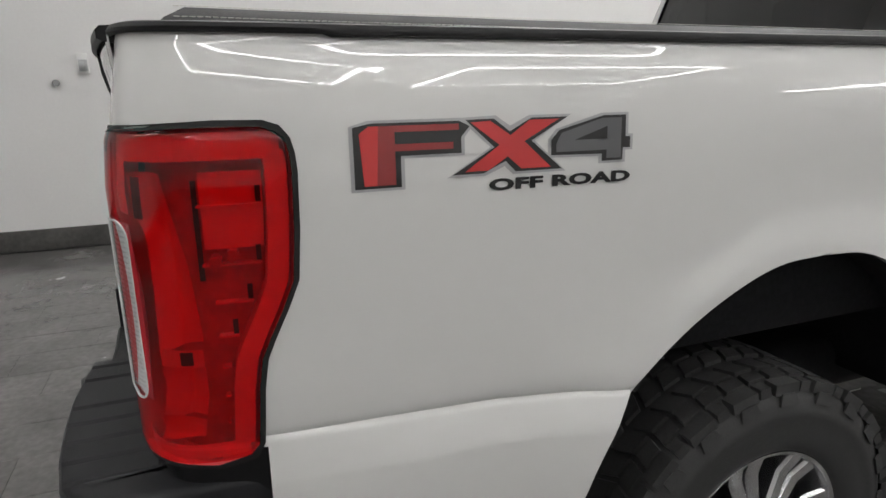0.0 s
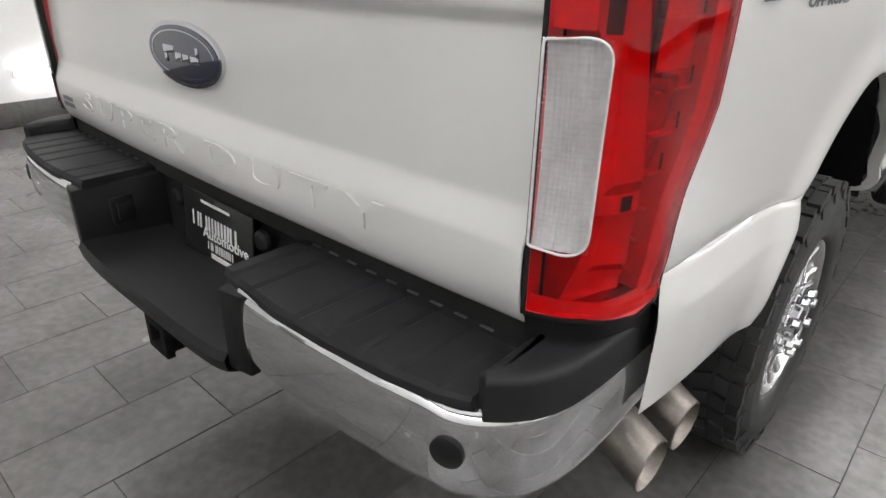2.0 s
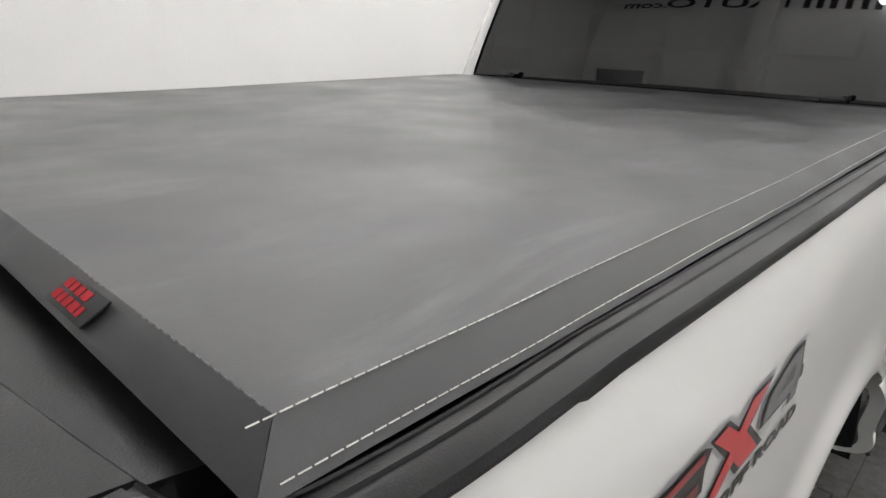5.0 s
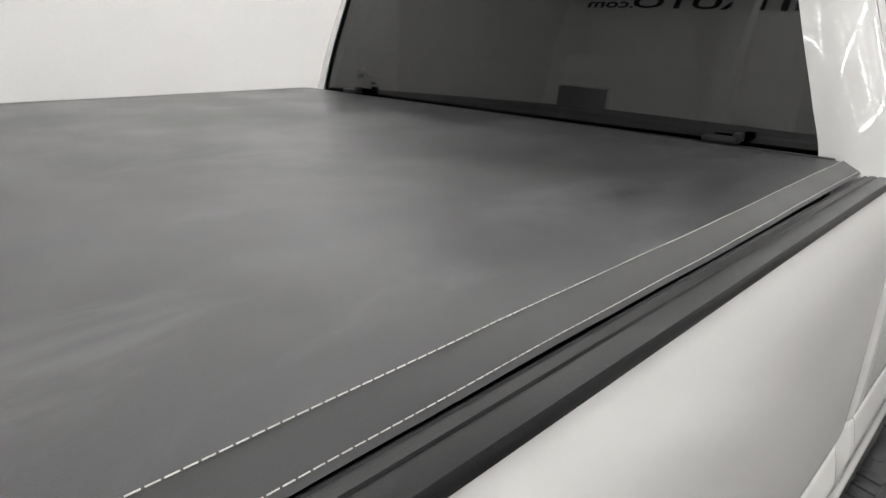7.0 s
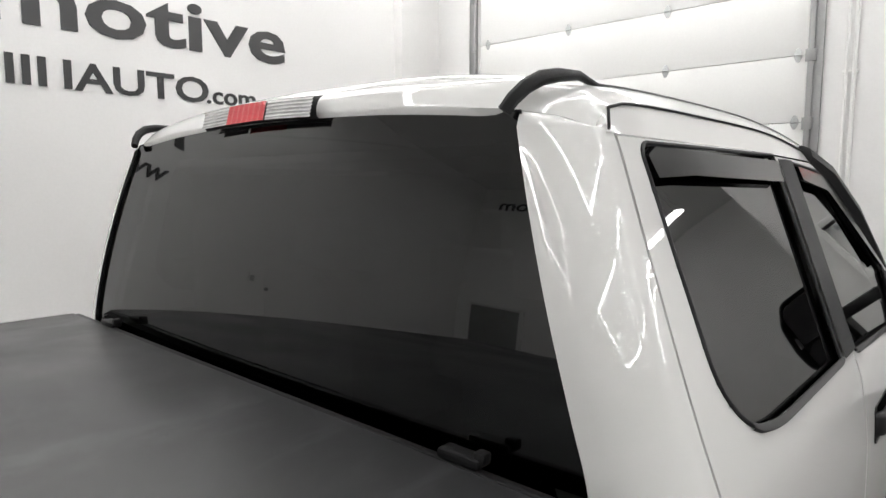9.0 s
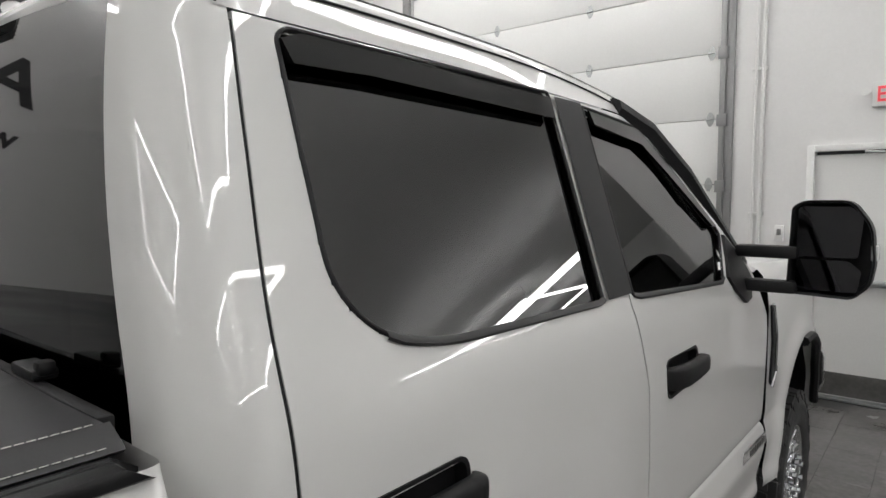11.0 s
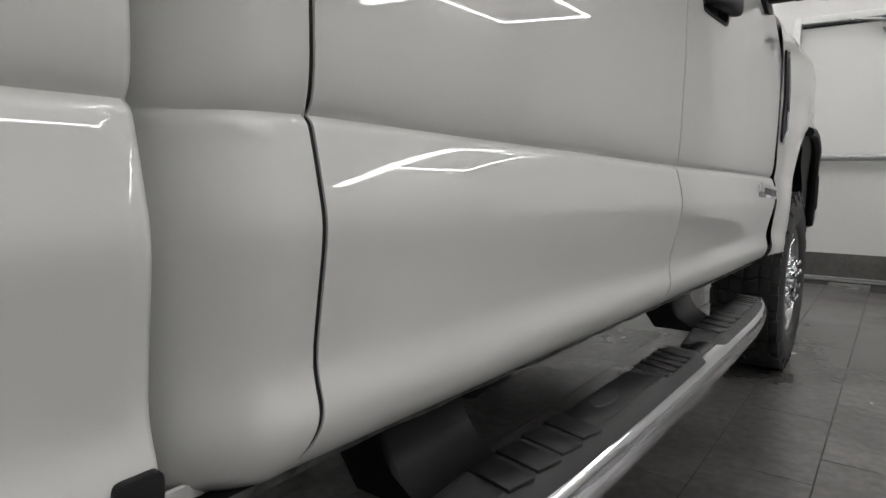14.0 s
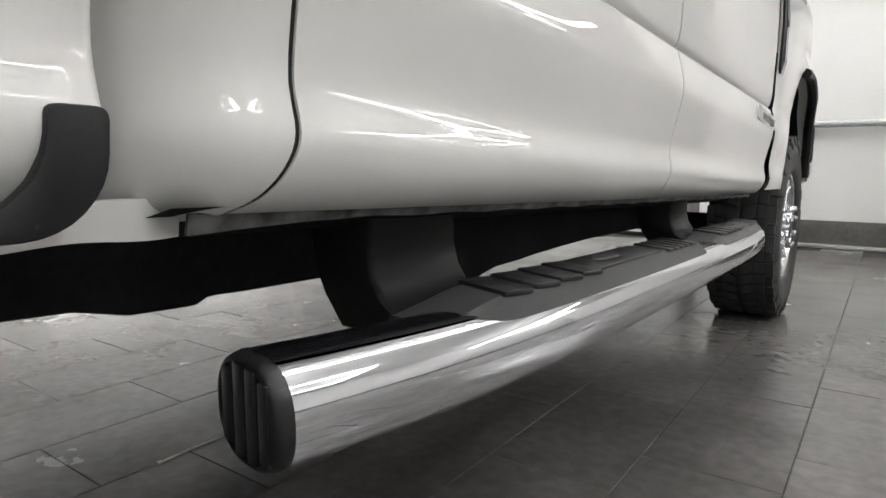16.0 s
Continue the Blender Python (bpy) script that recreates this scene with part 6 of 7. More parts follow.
def build_wheel(side, y):
    mk = (lambda b: b) if side > 0 else mirrored
    cx = 0.857
    c = (cx, y, TYRE_R)
    prof = [(-0.1, 0.235), (-0.13, 0.26), (-0.142, 0.31), (-0.138, 0.36), (-0.122, 0.392), (-0.1, 0.402), (0.0, 0.404), (0.1, 0.402), (0.122, 0.392), (0.136, 0.365), (0.139, 0.35), (0.1415, 0.345),
            (0.142, 0.33), (0.1405, 0.325), (0.142, 0.3), (0.138, 0.27), (0.132, 0.255), (0.126, 0.245), (0.112, 0.237), (0.1, 0.232)]
    tyre = part("wheel", mk(lathe(bmesh.new(), prof, 72, "x", c)), M_TYRE, truck, "black all-terrain tyre on bright alloy wheel", sharp=40)
    # tread: four staggered rows of blocks and shoulder lugs
    verts, faces = [], []

    def block(x0, x1, a0, a1, r0, r1, skew=0.0):
        base = len(verts)
        for r, sh in ((r0, 1.0), (r1, 0.93)):
            xm, am = (x0 + x1) / 2, (a0 + a1) / 2
            for x, a in ((x0, a0), (x1, a0 + skew), (x1, a1 + skew), (x0, a1)):
                xx, aa = xm + (x - xm) * sh, am + (a - am) * sh
                verts.append((cx + xx, y + r * math.cos(aa), TYRE_R + r * math.sin(aa)))
        faces.extend([(base + 4, base + 5, base + 6, base + 7)] + [(base + k, base + (k + 1) % 4, base + 4 + (k + 1) % 4, base + 4 + k) for k in range(4)])

    n = 44
    st = 2 * math.pi / n
    for k in range(n):
        a = k * st
        wob = 0.004 if k % 2 else 0.0
        block(-0.055, -0.006 - wob, a + st * 0.05, a + st * 0.86, 0.402, 0.4125, st * 0.35)
        block(0.006 + wob, 0.055, a + st * 0.35, a + st * 1.16, 0.402, 0.4125, -st * 0.35)
        block(0.062, 0.098, a + st * 0.02, a + st * 0.84, 0.4, 0.412, st * 0.12)
        block(-0.098, -0.062, a + st * 0.02, a + st * 0.84, 0.4, 0.412, st * 0.12)
        if k % 2 == 0:
            block(0.1, 0.134, a + st * 0.1, a + st * 1.3, 0.385, 0.4095)
            block(-0.134, -0.1, a + st * 0.1, a + st * 1.3, 0.385, 0.4095)
        else:
            block(0.1, 0.13, a + st * 0.45, a + st * 0.95, 0.385, 0.4075)
            block(-0.13, -0.1, a + st * 0.45, a + st * 0.95, 0.385, 0.4075)
    for k in range(22):
        a = k * 2 * st
        # side biters on the wall
        base = len(verts)
        for a0, r in ((a + 0.02, 0.362), (a + 0.16, 0.362), (a + 0.14, 0.388), (a + 0.04, 0.388)):
            verts.append((cx + (0.1385 if r < 0.37 else 0.1295), y + r * math.cos(a0), TYRE_R + r * math.sin(a0)))
        for a0, r in ((a + 0.02, 0.362), (a + 0.16, 0.362), (a + 0.14, 0.388), (a + 0.04, 0.388)):
            verts.append((cx + (0.142 if r < 0.37 else 0.136), y + r * math.cos(a0), TYRE_R + r * math.sin(a0)))
        faces.extend([(base + 4, base + 5, base + 6, base + 7)] + [(base + q, base + (q + 1) % 4, base + 4 + (q + 1) % 4, base + 4 + q) for q in range(4)])
    me = bpy.data.meshes.new("tread")
    me.from_pydata(verts, [], faces)
    bm = bmesh.new()
    bm.from_mesh(me)
    bmesh.ops.recalc_face_normals(bm, faces=bm.faces)
    tread = part("tread", mk(bm), M_TYRE, tyre, "chunky tread blocks", smooth=False)
    tread["kind"] = "stuff"
    # rim: barrel, lip and spokes
    bm = lathe(bmesh.new(), [(0.114, 0.236), (0.12, 0.242), (0.124, 0.24), (0.122, 0.232), (0.11, 0.226), (0.06, 0.216), (0.02, 0.21), (-0.1, 0.205)], 72, "x", c)
    rim = part("rim", mk(bm), M_ALLOY, tyre, "bright machined alloy rim", sharp=40)
    bm = bmesh.new()
    for k in range(8):
        for d in (-0.13, 0.13):
            a = 2 * math.pi * (k + 0.25) / 8 + d
            rr = [(0.07, 0.112, 0.0), (0.12, 0.102, 0.012), (0.18, 0.095, 0.014), (0.229, 0.108, 0.02)]
            pts0 = []
            for r, x, wd in rr:
                w = (0.016 + wd * 0.2)
                off = d * 0.02
                rad = Vector((0, math.cos(a), math.sin(a)))
                tan = Vector((0, -math.sin(a), math.cos(a)))
                ctr = Vector(c) + rad * r + Vector((x, 0, 0))
                pts0.append([ctr - tan * w, ctr - tan * w * 0.7 + Vector((0.007, 0, 0)), ctr + tan * w * 0.7 + Vector((0.007, 0, 0)), ctr + tan * w, ctr + tan * w - Vector((0.035, 0, 0)), ctr - tan * w - Vector((0.035, 0, 0))])
            vv = [[bm.verts.new(p) for p in q] for q in pts0]
            for p, q in zip(vv, vv[1:]):
                for m in range(6):
                    bm.faces.new([p[m], p[(m + 1) % 6], q[(m + 1) % 6], q[m]])
    bmesh.ops.recalc_face_normals(bm, faces=bm.faces)
    part("spokes", mk(bm), M_ALLOY, tyre, "twin machined spokes")
    bm = lathe(bmesh.new(), [(0.06, 0.2), (0.058, 0.0)], 32, "x", c)
    part("brake_disc", mk(bm), M_DARK, tyre, "dark brake behind the spokes")
    hub = part("hub_cap", mk(lathe(bmesh.new(), [(0.1, 0.112), (0.116, 0.112), (0.12, 0.104), (0.12, 0.075), (0.124, 0.068), (0.14, 0.064), (0.144, 0.058), (0.143, 0.048), (0.14, 0.045), (0.142, 0.0)], 40, "x", c)), M_CHROME, tyre, "chrome hub cap")
    part("hub_centre", mk(lathe(bmesh.new(), [(0.139, 0.041), (0.1435, 0.039), (0.1445, 0.0)], 24, "x", c)), M_PLASTIC, tyre, "dark hub centre")
    for k in range(8):
        a = 2 * math.pi * (k + 0.5) / 8
        cc = (cx, y + 0.087 * math.cos(a), TYRE_R + 0.087 * math.sin(a))
        bm = lathe(bmesh.new(), [(0.11, 0.019), (0.122, 0.018), (0.126, 0.0145), (0.148, 0.0145), (0.156, 0.012), (0.159, 0.0)], 6, "x", cc)
        part("lug_nut", mk(bm), M_CHROME, tyre, sharp=25)


for y in (WHEEL_Y, FRONT_Y):
    build_wheel(1, y)
    build_wheel(-1, y)

# ---- running boards ----
def bar_mid(y):
    x = smooth_table([(2.24, 0.981), (2.32, 0.997), (2.45, 1.016), (2.65, 1.029), (3.2, 1.031), (3.85, 1.024), (4.1, 1.006), (4.25, 0.978)], y)
    z = smooth_table([(2.24, 0.507), (3.2, 0.483), (4.25, 0.461)], y)
    return x, z


BAR = []
for k in range(60):
    w = 2 * math.pi * k / 60
    BAR.append((0.048 * math.copysign(abs(math.cos(w)) ** 0.8, math.cos(w)), 0.043 * math.copysign(abs(math.sin(w)) ** 0.85, math.sin(w))))


def bar_ring(bm, y, k=1.0):
    x, z = bar_mid(y)
    cut = -0.2 * max(0.0, 1 - max(0.0, y - 2.285) / 0.15)
    return [bm.verts.new((x + a * k, y + cut * a * k, z + b * k)) for a, b in BAR]


bm = bmesh.new()
rings = [bar_ring(bm, y) for y in frange(2.266, 4.24, 0.025)] + [bar_ring(bm, 4.25, 0.85), bar_ring(bm, 4.256, 0.5)]
for a, b in zip(rings, rings[1:]):
    for k in range(60):
        bm.faces.new([a[k], a[(k + 1) % 60], b[(k + 1) % 60], b[k]])
bm.faces.new(rings[-1])
bmesh.ops.recalc_face_normals(bm, faces=bm.faces)
board = both("running_board", bm, M_CHROME, (truck, truck), "polished chrome oval running board", sharp=60)
bm = bmesh.new()
rings = [bar_ring(bm, 2.272, 1.012), bar_ring(bm, 2.268, 1.018), bar_ring(bm, 2.264, 1.0), bar_ring(bm, 2.2605, 0.96), bar_ring(bm, 2.2585, 0.91), bar_ring(bm, 2.258, 0.86), bar_ring(bm, 2.263, 0.83)]
for a, b in zip(rings, rings[1:]):
    for k in range(60):
        bm.faces.new([a[k], a[(k + 1) % 60], b[(k + 1) % 60], b[k]])
bm.faces.new(rings[-1])
bmesh.ops.recalc_face_normals(bm, faces=bm.faces)
both("end_cap", bm, M_CAP, board, "black plastic end cap", sharp=40)
x, z = bar_mid(2.265)
for dx in (-0.0285, -0.0095, 0.0095, 0.0285):
    tall = 0.073 * math.sqrt(1 - (abs(dx) / 0.045) ** 2.4)
    bm = box(bmesh.new(), (x + dx, 2.2605 - 0.2 * dx, z), (0.0145, 0.007, tall), 0.0022, Euler((0, 0, radians(-11.3))).to_matrix())
    both("cap_rib", bm, M_CAP, board, "raised rib")
# glossy black strip along the inner top
bm = bmesh.new()
rings = []
for y in frange(2.27, 4.2, 0.04):
    x, z = bar_mid(y)
    cut = -0.2 * max(0.0, 1 - max(0.0, y - 2.285) / 0.15)
    rings.append([bm.verts.new((x + a * 1.015, y + cut * a, z + b * 1.02 + 0.0006)) for a, b in BAR[11:29]])
for a, b in zip(rings, rings[1:]):
    for k in range(17):
        bm.faces.new([a[k], a[k + 1], b[k + 1], b[k]])
bmesh.ops.recalc_face_normals(bm, faces=bm.faces)
both("black_strip", bm, material("gloss_black", (0.006, 0.006, 0.007), 0.22, coat=0.25), board, "glossy black strip")


def build_pad(y0, y1):
    bm = bmesh.new()
    rings = []
    for y in frange(y0, y1, 0.01):
        x, z = bar_mid(y)
        f = min(1.0, (y - y0) / 0.105)
        f = f * f * (3 - 2 * f) * 0.35 + f * 0.65
        b = min(1.0, (y1 - y) / 0.07)
        e = min(f, math.sqrt(max(0.0, 1 - (1 - b) ** 2)))
        side = min(1.0, (y - y0 + 0.02) / 0.05, (y1 - y + 0.012) / 0.04)
        top = z + 0.041 + 0.018 * e
        rings.append([bm.verts.new(p) for p in ((x - 0.046, y, z + 0.02), (x - 0.043, y, top - 0.002), (x - 0.038, y, top), (x + 0.016 * side, y, top - 0.003), (x + 0.021 * side, y, top - 0.006),
                                                (x + 0.035 * side, y, z + 0.03 + 0.004 * e), (x + 0.042 * side, y, z + 0.022))])
    for a, b in zip(rings, rings[1:]):
        for k in range(6):
            bm.faces.new([a[k], b[k], b[k + 1], a[k + 1]])
    for r in (rings[0], rings[-1]):
        bm.faces.new(r)
    bmesh.ops.recalc_face_normals(bm, faces=bm.faces)
    return bm


for y0, y1 in ((2.435, 3.33), (3.4, 4.14)):
    both("step_tread", build_pad(y0, y1), M_TREAD, board, "black moulded step pad", sharp=24)
    # wide slabs at the rear end, narrow ribs at the front end
    for start, step, count, wide in ((y0 + 0.125, 0.062, 4, 0.05), (y1 - 0.24, 0.036, 5, 0.024)):
        for k in range(count):
            yy = start + step * k
            x, z = bar_mid(yy)
            bm = box(bmesh.new(), (x - 0.0095, yy, z + 0.0575), (0.066, wide, 0.0065), 0.0022, Euler((radians(-3), radians(4), radians(-8))).to_matrix())
            both("pad_rib", bm, M_CAP, board, "raised cross rib")
    yy = (y0 + y1) / 2 - 0.01
    x, z = bar_mid(yy)
    bm = box(bmesh.new(), (x - 0.011, yy + 0.02, z + 0.058), (0.058, 0.3, 0.004), 0.0015, Euler((radians(-1.3), radians(4), 0)).to_matrix())
    both("pad_plate", bm, M_CAP, board, "smooth middle of the pad")
    bm = lathe(bmesh.new(), [(0.0, 0.03), (0.0025, 0.028), (0.003, 0.02), (0.003, 0.0)], 28, "z", (0, 0, 0))
    bmesh.ops.transform(bm, matrix=Matrix.Translation((x - 0.0165, yy, z + 0.061)) @ Matrix.Diagonal((0.62, 1.35, 1, 1)), verts=bm.verts)
    both("pad_emblem", bm, M_TREAD, board, "plain raised oval")
# brackets up to the rocker: a bent plate with a flange turned inwards
for y0 in (2.53, 3.76):
    drop = bar_mid(y0)[1] - bar_mid(2.53)[1]
    bm = bmesh.new()
    rings = []
    for zz, xo, yb, xi in ((0.67, 0.866, 0.17, 0.76), (0.612, 0.864, 0.17, 0.763), (0.58, 0.862, 0.173, 0.768), (0.551, 0.868, 0.175, 0.774), (0.525, 0.885, 0.176, 0.787),
                           (0.505, 0.915, 0.172, 0.802), (0.488, 0.958, 0.17, 0.815)):
        loop = [(xi, 0.0), (xo - 0.008, 0.0), (xo, 0.008), (xo, yb), (xo - 0.01, yb), (xo - 0.01, 0.012), (xi, 0.012)]
        rings.append([bm.verts.new((px, y0 + py, zz + drop)) for px, py in loop])
    for a, b in zip(rings, rings[1:]):
        for k in range(7):
            bm.faces.new([a[k], a[(k + 1) % 7], b[(k + 1) % 7], b[k]])
    bm.faces.new(rings[0]), bm.faces.new(rings[-1][::-1])
    bmesh.ops.recalc_face_normals(bm, faces=bm.faces)
    both("bracket", bm, M_BRACKET, board, "black painted steel bracket", sharp=50)
    bm = box(bmesh.new(), (0.995, y0 + 0.255, bar_mid(y0)[1] - 0.05), (0.05, 0.05, 0.03), 0.006)
    both("clamp_foot", bm, M_CAP, board, "black clamp foot")

# ---- underbody ----
bm = bmesh.new()
for sgn in (-1, 1):
    box(bm, (sgn * 0.43, 2.95, 0.68), (0.08, 5.9, 0.17), 0.01)
    tube(bm, [(sgn * 0.55, 0.4, 0.6), (sgn * 0.55, WHEEL_Y, 0.5), (sgn * 0.55, 1.9, 0.6)], 0.03, n=6)
    tube(bm, [(sgn * 0.48, 0.95, 0.45), (sgn * 0.42, 0.8, 0.8)], 0.03, n=8)
tube(bm, [(-0.75, WHEEL_Y, 0.41), (0.75, WHEEL_Y, 0.41)], 0.055, n=12)
tube(bm, [(-0.75, FRONT_Y, 0.41), (0.75, FRONT_Y, 0.41)], 0.05, n=12)
tube(bm, [(0.0, WHEEL_Y, 0.45), (0.0, 4.2, 0.55)], 0.045, n=10)
for y, r in ((WHEEL_Y, 0.16), (FRONT_Y, 0.14)):
    bmesh.ops.create_uvsphere(bm, u_segments=14, v_segments=10, radius=r, matrix=Matrix.Translation((0.0 if y < 2 else -0.3, y, 0.42)))
for y in (0.3, 1.7, 2.6, 3.6, 4.6):
    box(bm, (0, y, 0.66), (0.86, 0.1, 0.1), 0.01)
part("chassis", bm, M_DARK, truck, "black chassis frame and axles")
for name, c, size, bev in (("fluid_tank", (0.56, 1.75, 0.62), (0.24, 0.7, 0.18), 0.05), ("fuel_tank", (-0.55, 2.9, 0.62), (0.42, 1.5, 0.2), 0.05), ("gearbox", (0.2, 3.5, 0.58), (0.4, 0.9, 0.2), 0.06),
                           ("transfer_case", (0.55, 3.25, 0.6), (0.2, 0.35, 0.14), 0.04), ("floor_pan", (0, 3.3, 0.69), (1.72, 2.1, 0.04), 0.005)):
    part(name, box(bmesh.new(), c, size, bev, seg=3), M_DARK, truck, "dark " + name.replace("_", " "))
part("exhaust_pipe", tube(bmesh.new(), [(0.3, 4.3, 0.55), (0.35, 3.0, 0.55), (0.35, 1.6, 0.6), (0.5, 0.9, 0.62), (0.7, 0.4, 0.57)], 0.05, n=12), M_DARK, truck, "dark exhaust pipe")

# rear part of the tank, its underside rising ahead
bm = bmesh.new()
prism(bm, [(0.47, 2.0, 0.7), (0.47, 2.86, 0.7), (0.47, 2.85, 0.53), (0.47, 2.78, 0.515), (0.47, 2.6, 0.519), (0.47, 2.49, 0.521), (0.47, 2.437, 0.523), (0.47, 2.42, 0.515), (0.47, 2.338, 0.518), (0.47, 2.28, 0.533), (0.47, 2.0, 0.545)], (0.21, 0, 0), 0.004, 2)
lump = bmesh.new()
prism(lump, [(0.45, 2.84, 0.7), (0.45, 4.3, 0.69), (0.45, 4.3, 0.49), (0.45, 3.5, 0.5), (0.45, 3.36, 0.498), (0.45, 3.2, 0.494), (0.45, 3.13, 0.49), (0.45, 3.03, 0.488), (0.45, 2.93, 0.472), (0.45, 2.84, 0.5)], (0.29, 0, 0), 0.006, 2)
part("frame_shield", lump, M_DARK, truck, "black frame rail and lines")
part("tank_shield", bm, M_DARK, truck, "black tank shield")

# ---- the bay: floor ----
TW, TL, SHIFT, X0, Y0 = 0.2985, 0.581, 0.206, -0.869, -0.148
floor = tagged(finish("floor", box(bmesh.new(), ((ROOM_W + ROOM_E) / 2, (ROOM_S + 19.0) / 2, -0.054), (ROOM_E - ROOM_W + 0.4, 19.0 - ROOM_S + 0.4, 0.1)), M_GROUT, smooth=False),
               "dark grout bed under grey plank tiles", "floor", kind="structure")
tile_bm = bmesh.new()
r = bmesh.ops.create_cube(tile_bm, size=1.0, matrix=Matrix.Translation((0, 0, -0.006)) @ Matrix.Diagonal((TW - 0.003, TL - 0.003, 0.012, 1)))
top = [e for e in tile_bm.edges if all(v.co.z > -0.001 for v in e.verts)]
bmesh.ops.bevel(tile_bm, geom=top, offset=0.0006, segments=1, affect="EDGES")
tile_me = bpy.data.meshes.new("tile")
tile_bm.to_mesh(tile_me)
tile_bm.free()
tile_me.materials.append(M_TILE)
far_verts, far_faces = [], []
tv = [tuple(v.co) for v in tile_me.vertices]
tf = [tuple(p.vertices) for p in tile_me.polygons]
rng = random.Random(4)
near_tiles = []
for i in range(-14, 38):
    x = X0 + TW * (i + 0.5)
    if not ROOM_W + 0.1 < x < ROOM_E - 0.1:
        continue
    for j in range(-12, 33):
        y = Y0 + (SHIFT * i) % TL + TL * (j + 0.5)
        if not ROOM_S + 0.2 < y < (ROOM_N - 0.2 if x < 2.3 else 18.8):
            continue
        dz = rng.uniform(-0.0008, 0.0)
        if -1.9 < x < 2.3 and -1.3 < y < 5.4:
            near_tiles.append((x, y, dz))
        else:
            base = len(far_verts)
            far_verts += [(a + x, b + y, c + dz) for a, b, c in tv]
            far_faces += [tuple(k + base for k in f) for f in tf]
far_me = bpy.data.meshes.new("tile_field")
far_me.from_pydata(far_verts, [], far_faces)
far_me.materials.append(M_TILE)
far = tagged(new("tile_field", far_me), "grey plank floor tiles", kind="stuff")
far.parent = floor

# ---- walls, ceiling ----
def wall(name, boxes, label):
    bm = bmesh.new()
    for c, s in boxes:
        box(bm, c, s)
    return tagged(finish(name, bm, M_WALL, smooth=False), label, "wall", kind="structure")


T = 0.15
FAR_N = 19.0
wall("wall_west", [((ROOM_W - T / 2, (ROOM_S + ROOM_N) / 2, ROOM_H / 2), (T, ROOM_N - ROOM_S + 2 * T, ROOM_H))], "smooth white painted wall with black lettering")
wall("wall_east", [((ROOM_E + T / 2, (ROOM_S + FAR_N) / 2, ROOM_H / 2), (T, FAR_N - ROOM_S + 2 * T, ROOM_H))], "plain white painted wall")
wall("wall_south", [(((ROOM_W + ROOM_E) / 2, ROOM_S - T / 2, ROOM_H / 2), (ROOM_E - ROOM_W, T, ROOM_H)), ((-1.7, ROOM_S + 0.16, ROOM_H / 2), (0.3, 0.32, ROOM_H))], "plain white painted wall with a boxed pillar")
GX0, GX1, GZ = -4.08, -0.22, 4.35
DX0, DX1, DZ = 0.575, 1.545, 2.15
yn = ROOM_N + T / 2
wall("wall_north", [(((ROOM_W + GX0) / 2, yn, ROOM_H / 2), (GX0 - ROOM_W, T, ROOM_H)),
                    (((GX0 + GX1) / 2, yn, (GZ + ROOM_H) / 2), (GX1 - GX0, T, ROOM_H - GZ)),
                    (((GX1 + DX0) / 2, yn, ROOM_H / 2), (DX0 - GX1, T, ROOM_H)),
                    (((DX0 + DX1) / 2, yn, (DZ + ROOM_H) / 2), (DX1 - DX0, T, ROOM_H - DZ)),
                    (((DX1 + 2.1) / 2, yn, ROOM_H / 2), (2.1 - DX1, T, ROOM_H)),
                    ((2.1 - T / 2, (ROOM_N + T + FAR_N) / 2, ROOM_H / 2), (T, FAR_N - ROOM_N - T, ROOM_H)),
                    (((2.1 + ROOM_E) / 2, FAR_N + T / 2, ROOM_H / 2), (ROOM_E - 2.1, T, ROOM_H))], "white painted wall with garage door and exit door openings")
tagged(finish("ceiling", box(bmesh.new(), ((ROOM_W + ROOM_E) / 2, (ROOM_S + FAR_N) / 2, ROOM_H + 0.06), (ROOM_E - ROOM_W + 0.3, FAR_N - ROOM_S + 0.3, 0.12)), M_CEIL, smooth=False),
       "pale painted ceiling with light tubes", "ceiling", kind="structure")
bm = bmesh.new()
BH = 0.2
box(bm, (ROOM_W + 0.008, (ROOM_S + ROOM_N) / 2, BH / 2), (0.016, ROOM_N - ROOM_S, BH), 0.003)
box(bm, (ROOM_E - 0.008, (ROOM_S + FAR_N) / 2, BH / 2), (0.016, FAR_N - ROOM_S, BH), 0.003)
box(bm, ((ROOM_W + ROOM_E) / 2, ROOM_S + 0.008, BH / 2), (ROOM_E - ROOM_W - 0.04, 0.016, BH), 0.003)
for x0, x1 in ((ROOM_W + 0.02, GX0 - 0.05), (GX1 + 0.3, DX0 - 0.06), (DX1 + 0.06, 2.1)):
    box(bm, ((x0 + x1) / 2, ROOM_N - 0.008, BH / 2), (x1 - x0, 0.016, BH), 0.003)
tagged(finish("baseboard", bm, M_BASE), "dark grey tile baseboard", "baseboard", kind="structure")
bm = bmesh.new()
box(bm, (ROOM_W + 0.07, 7.45, ROOM_H / 2), (0.14, 0.34, ROOM_H))
tagged(finish("trim", bm, M_WALL, smooth=False), "white boxed column on the wall", "column", kind="structure")

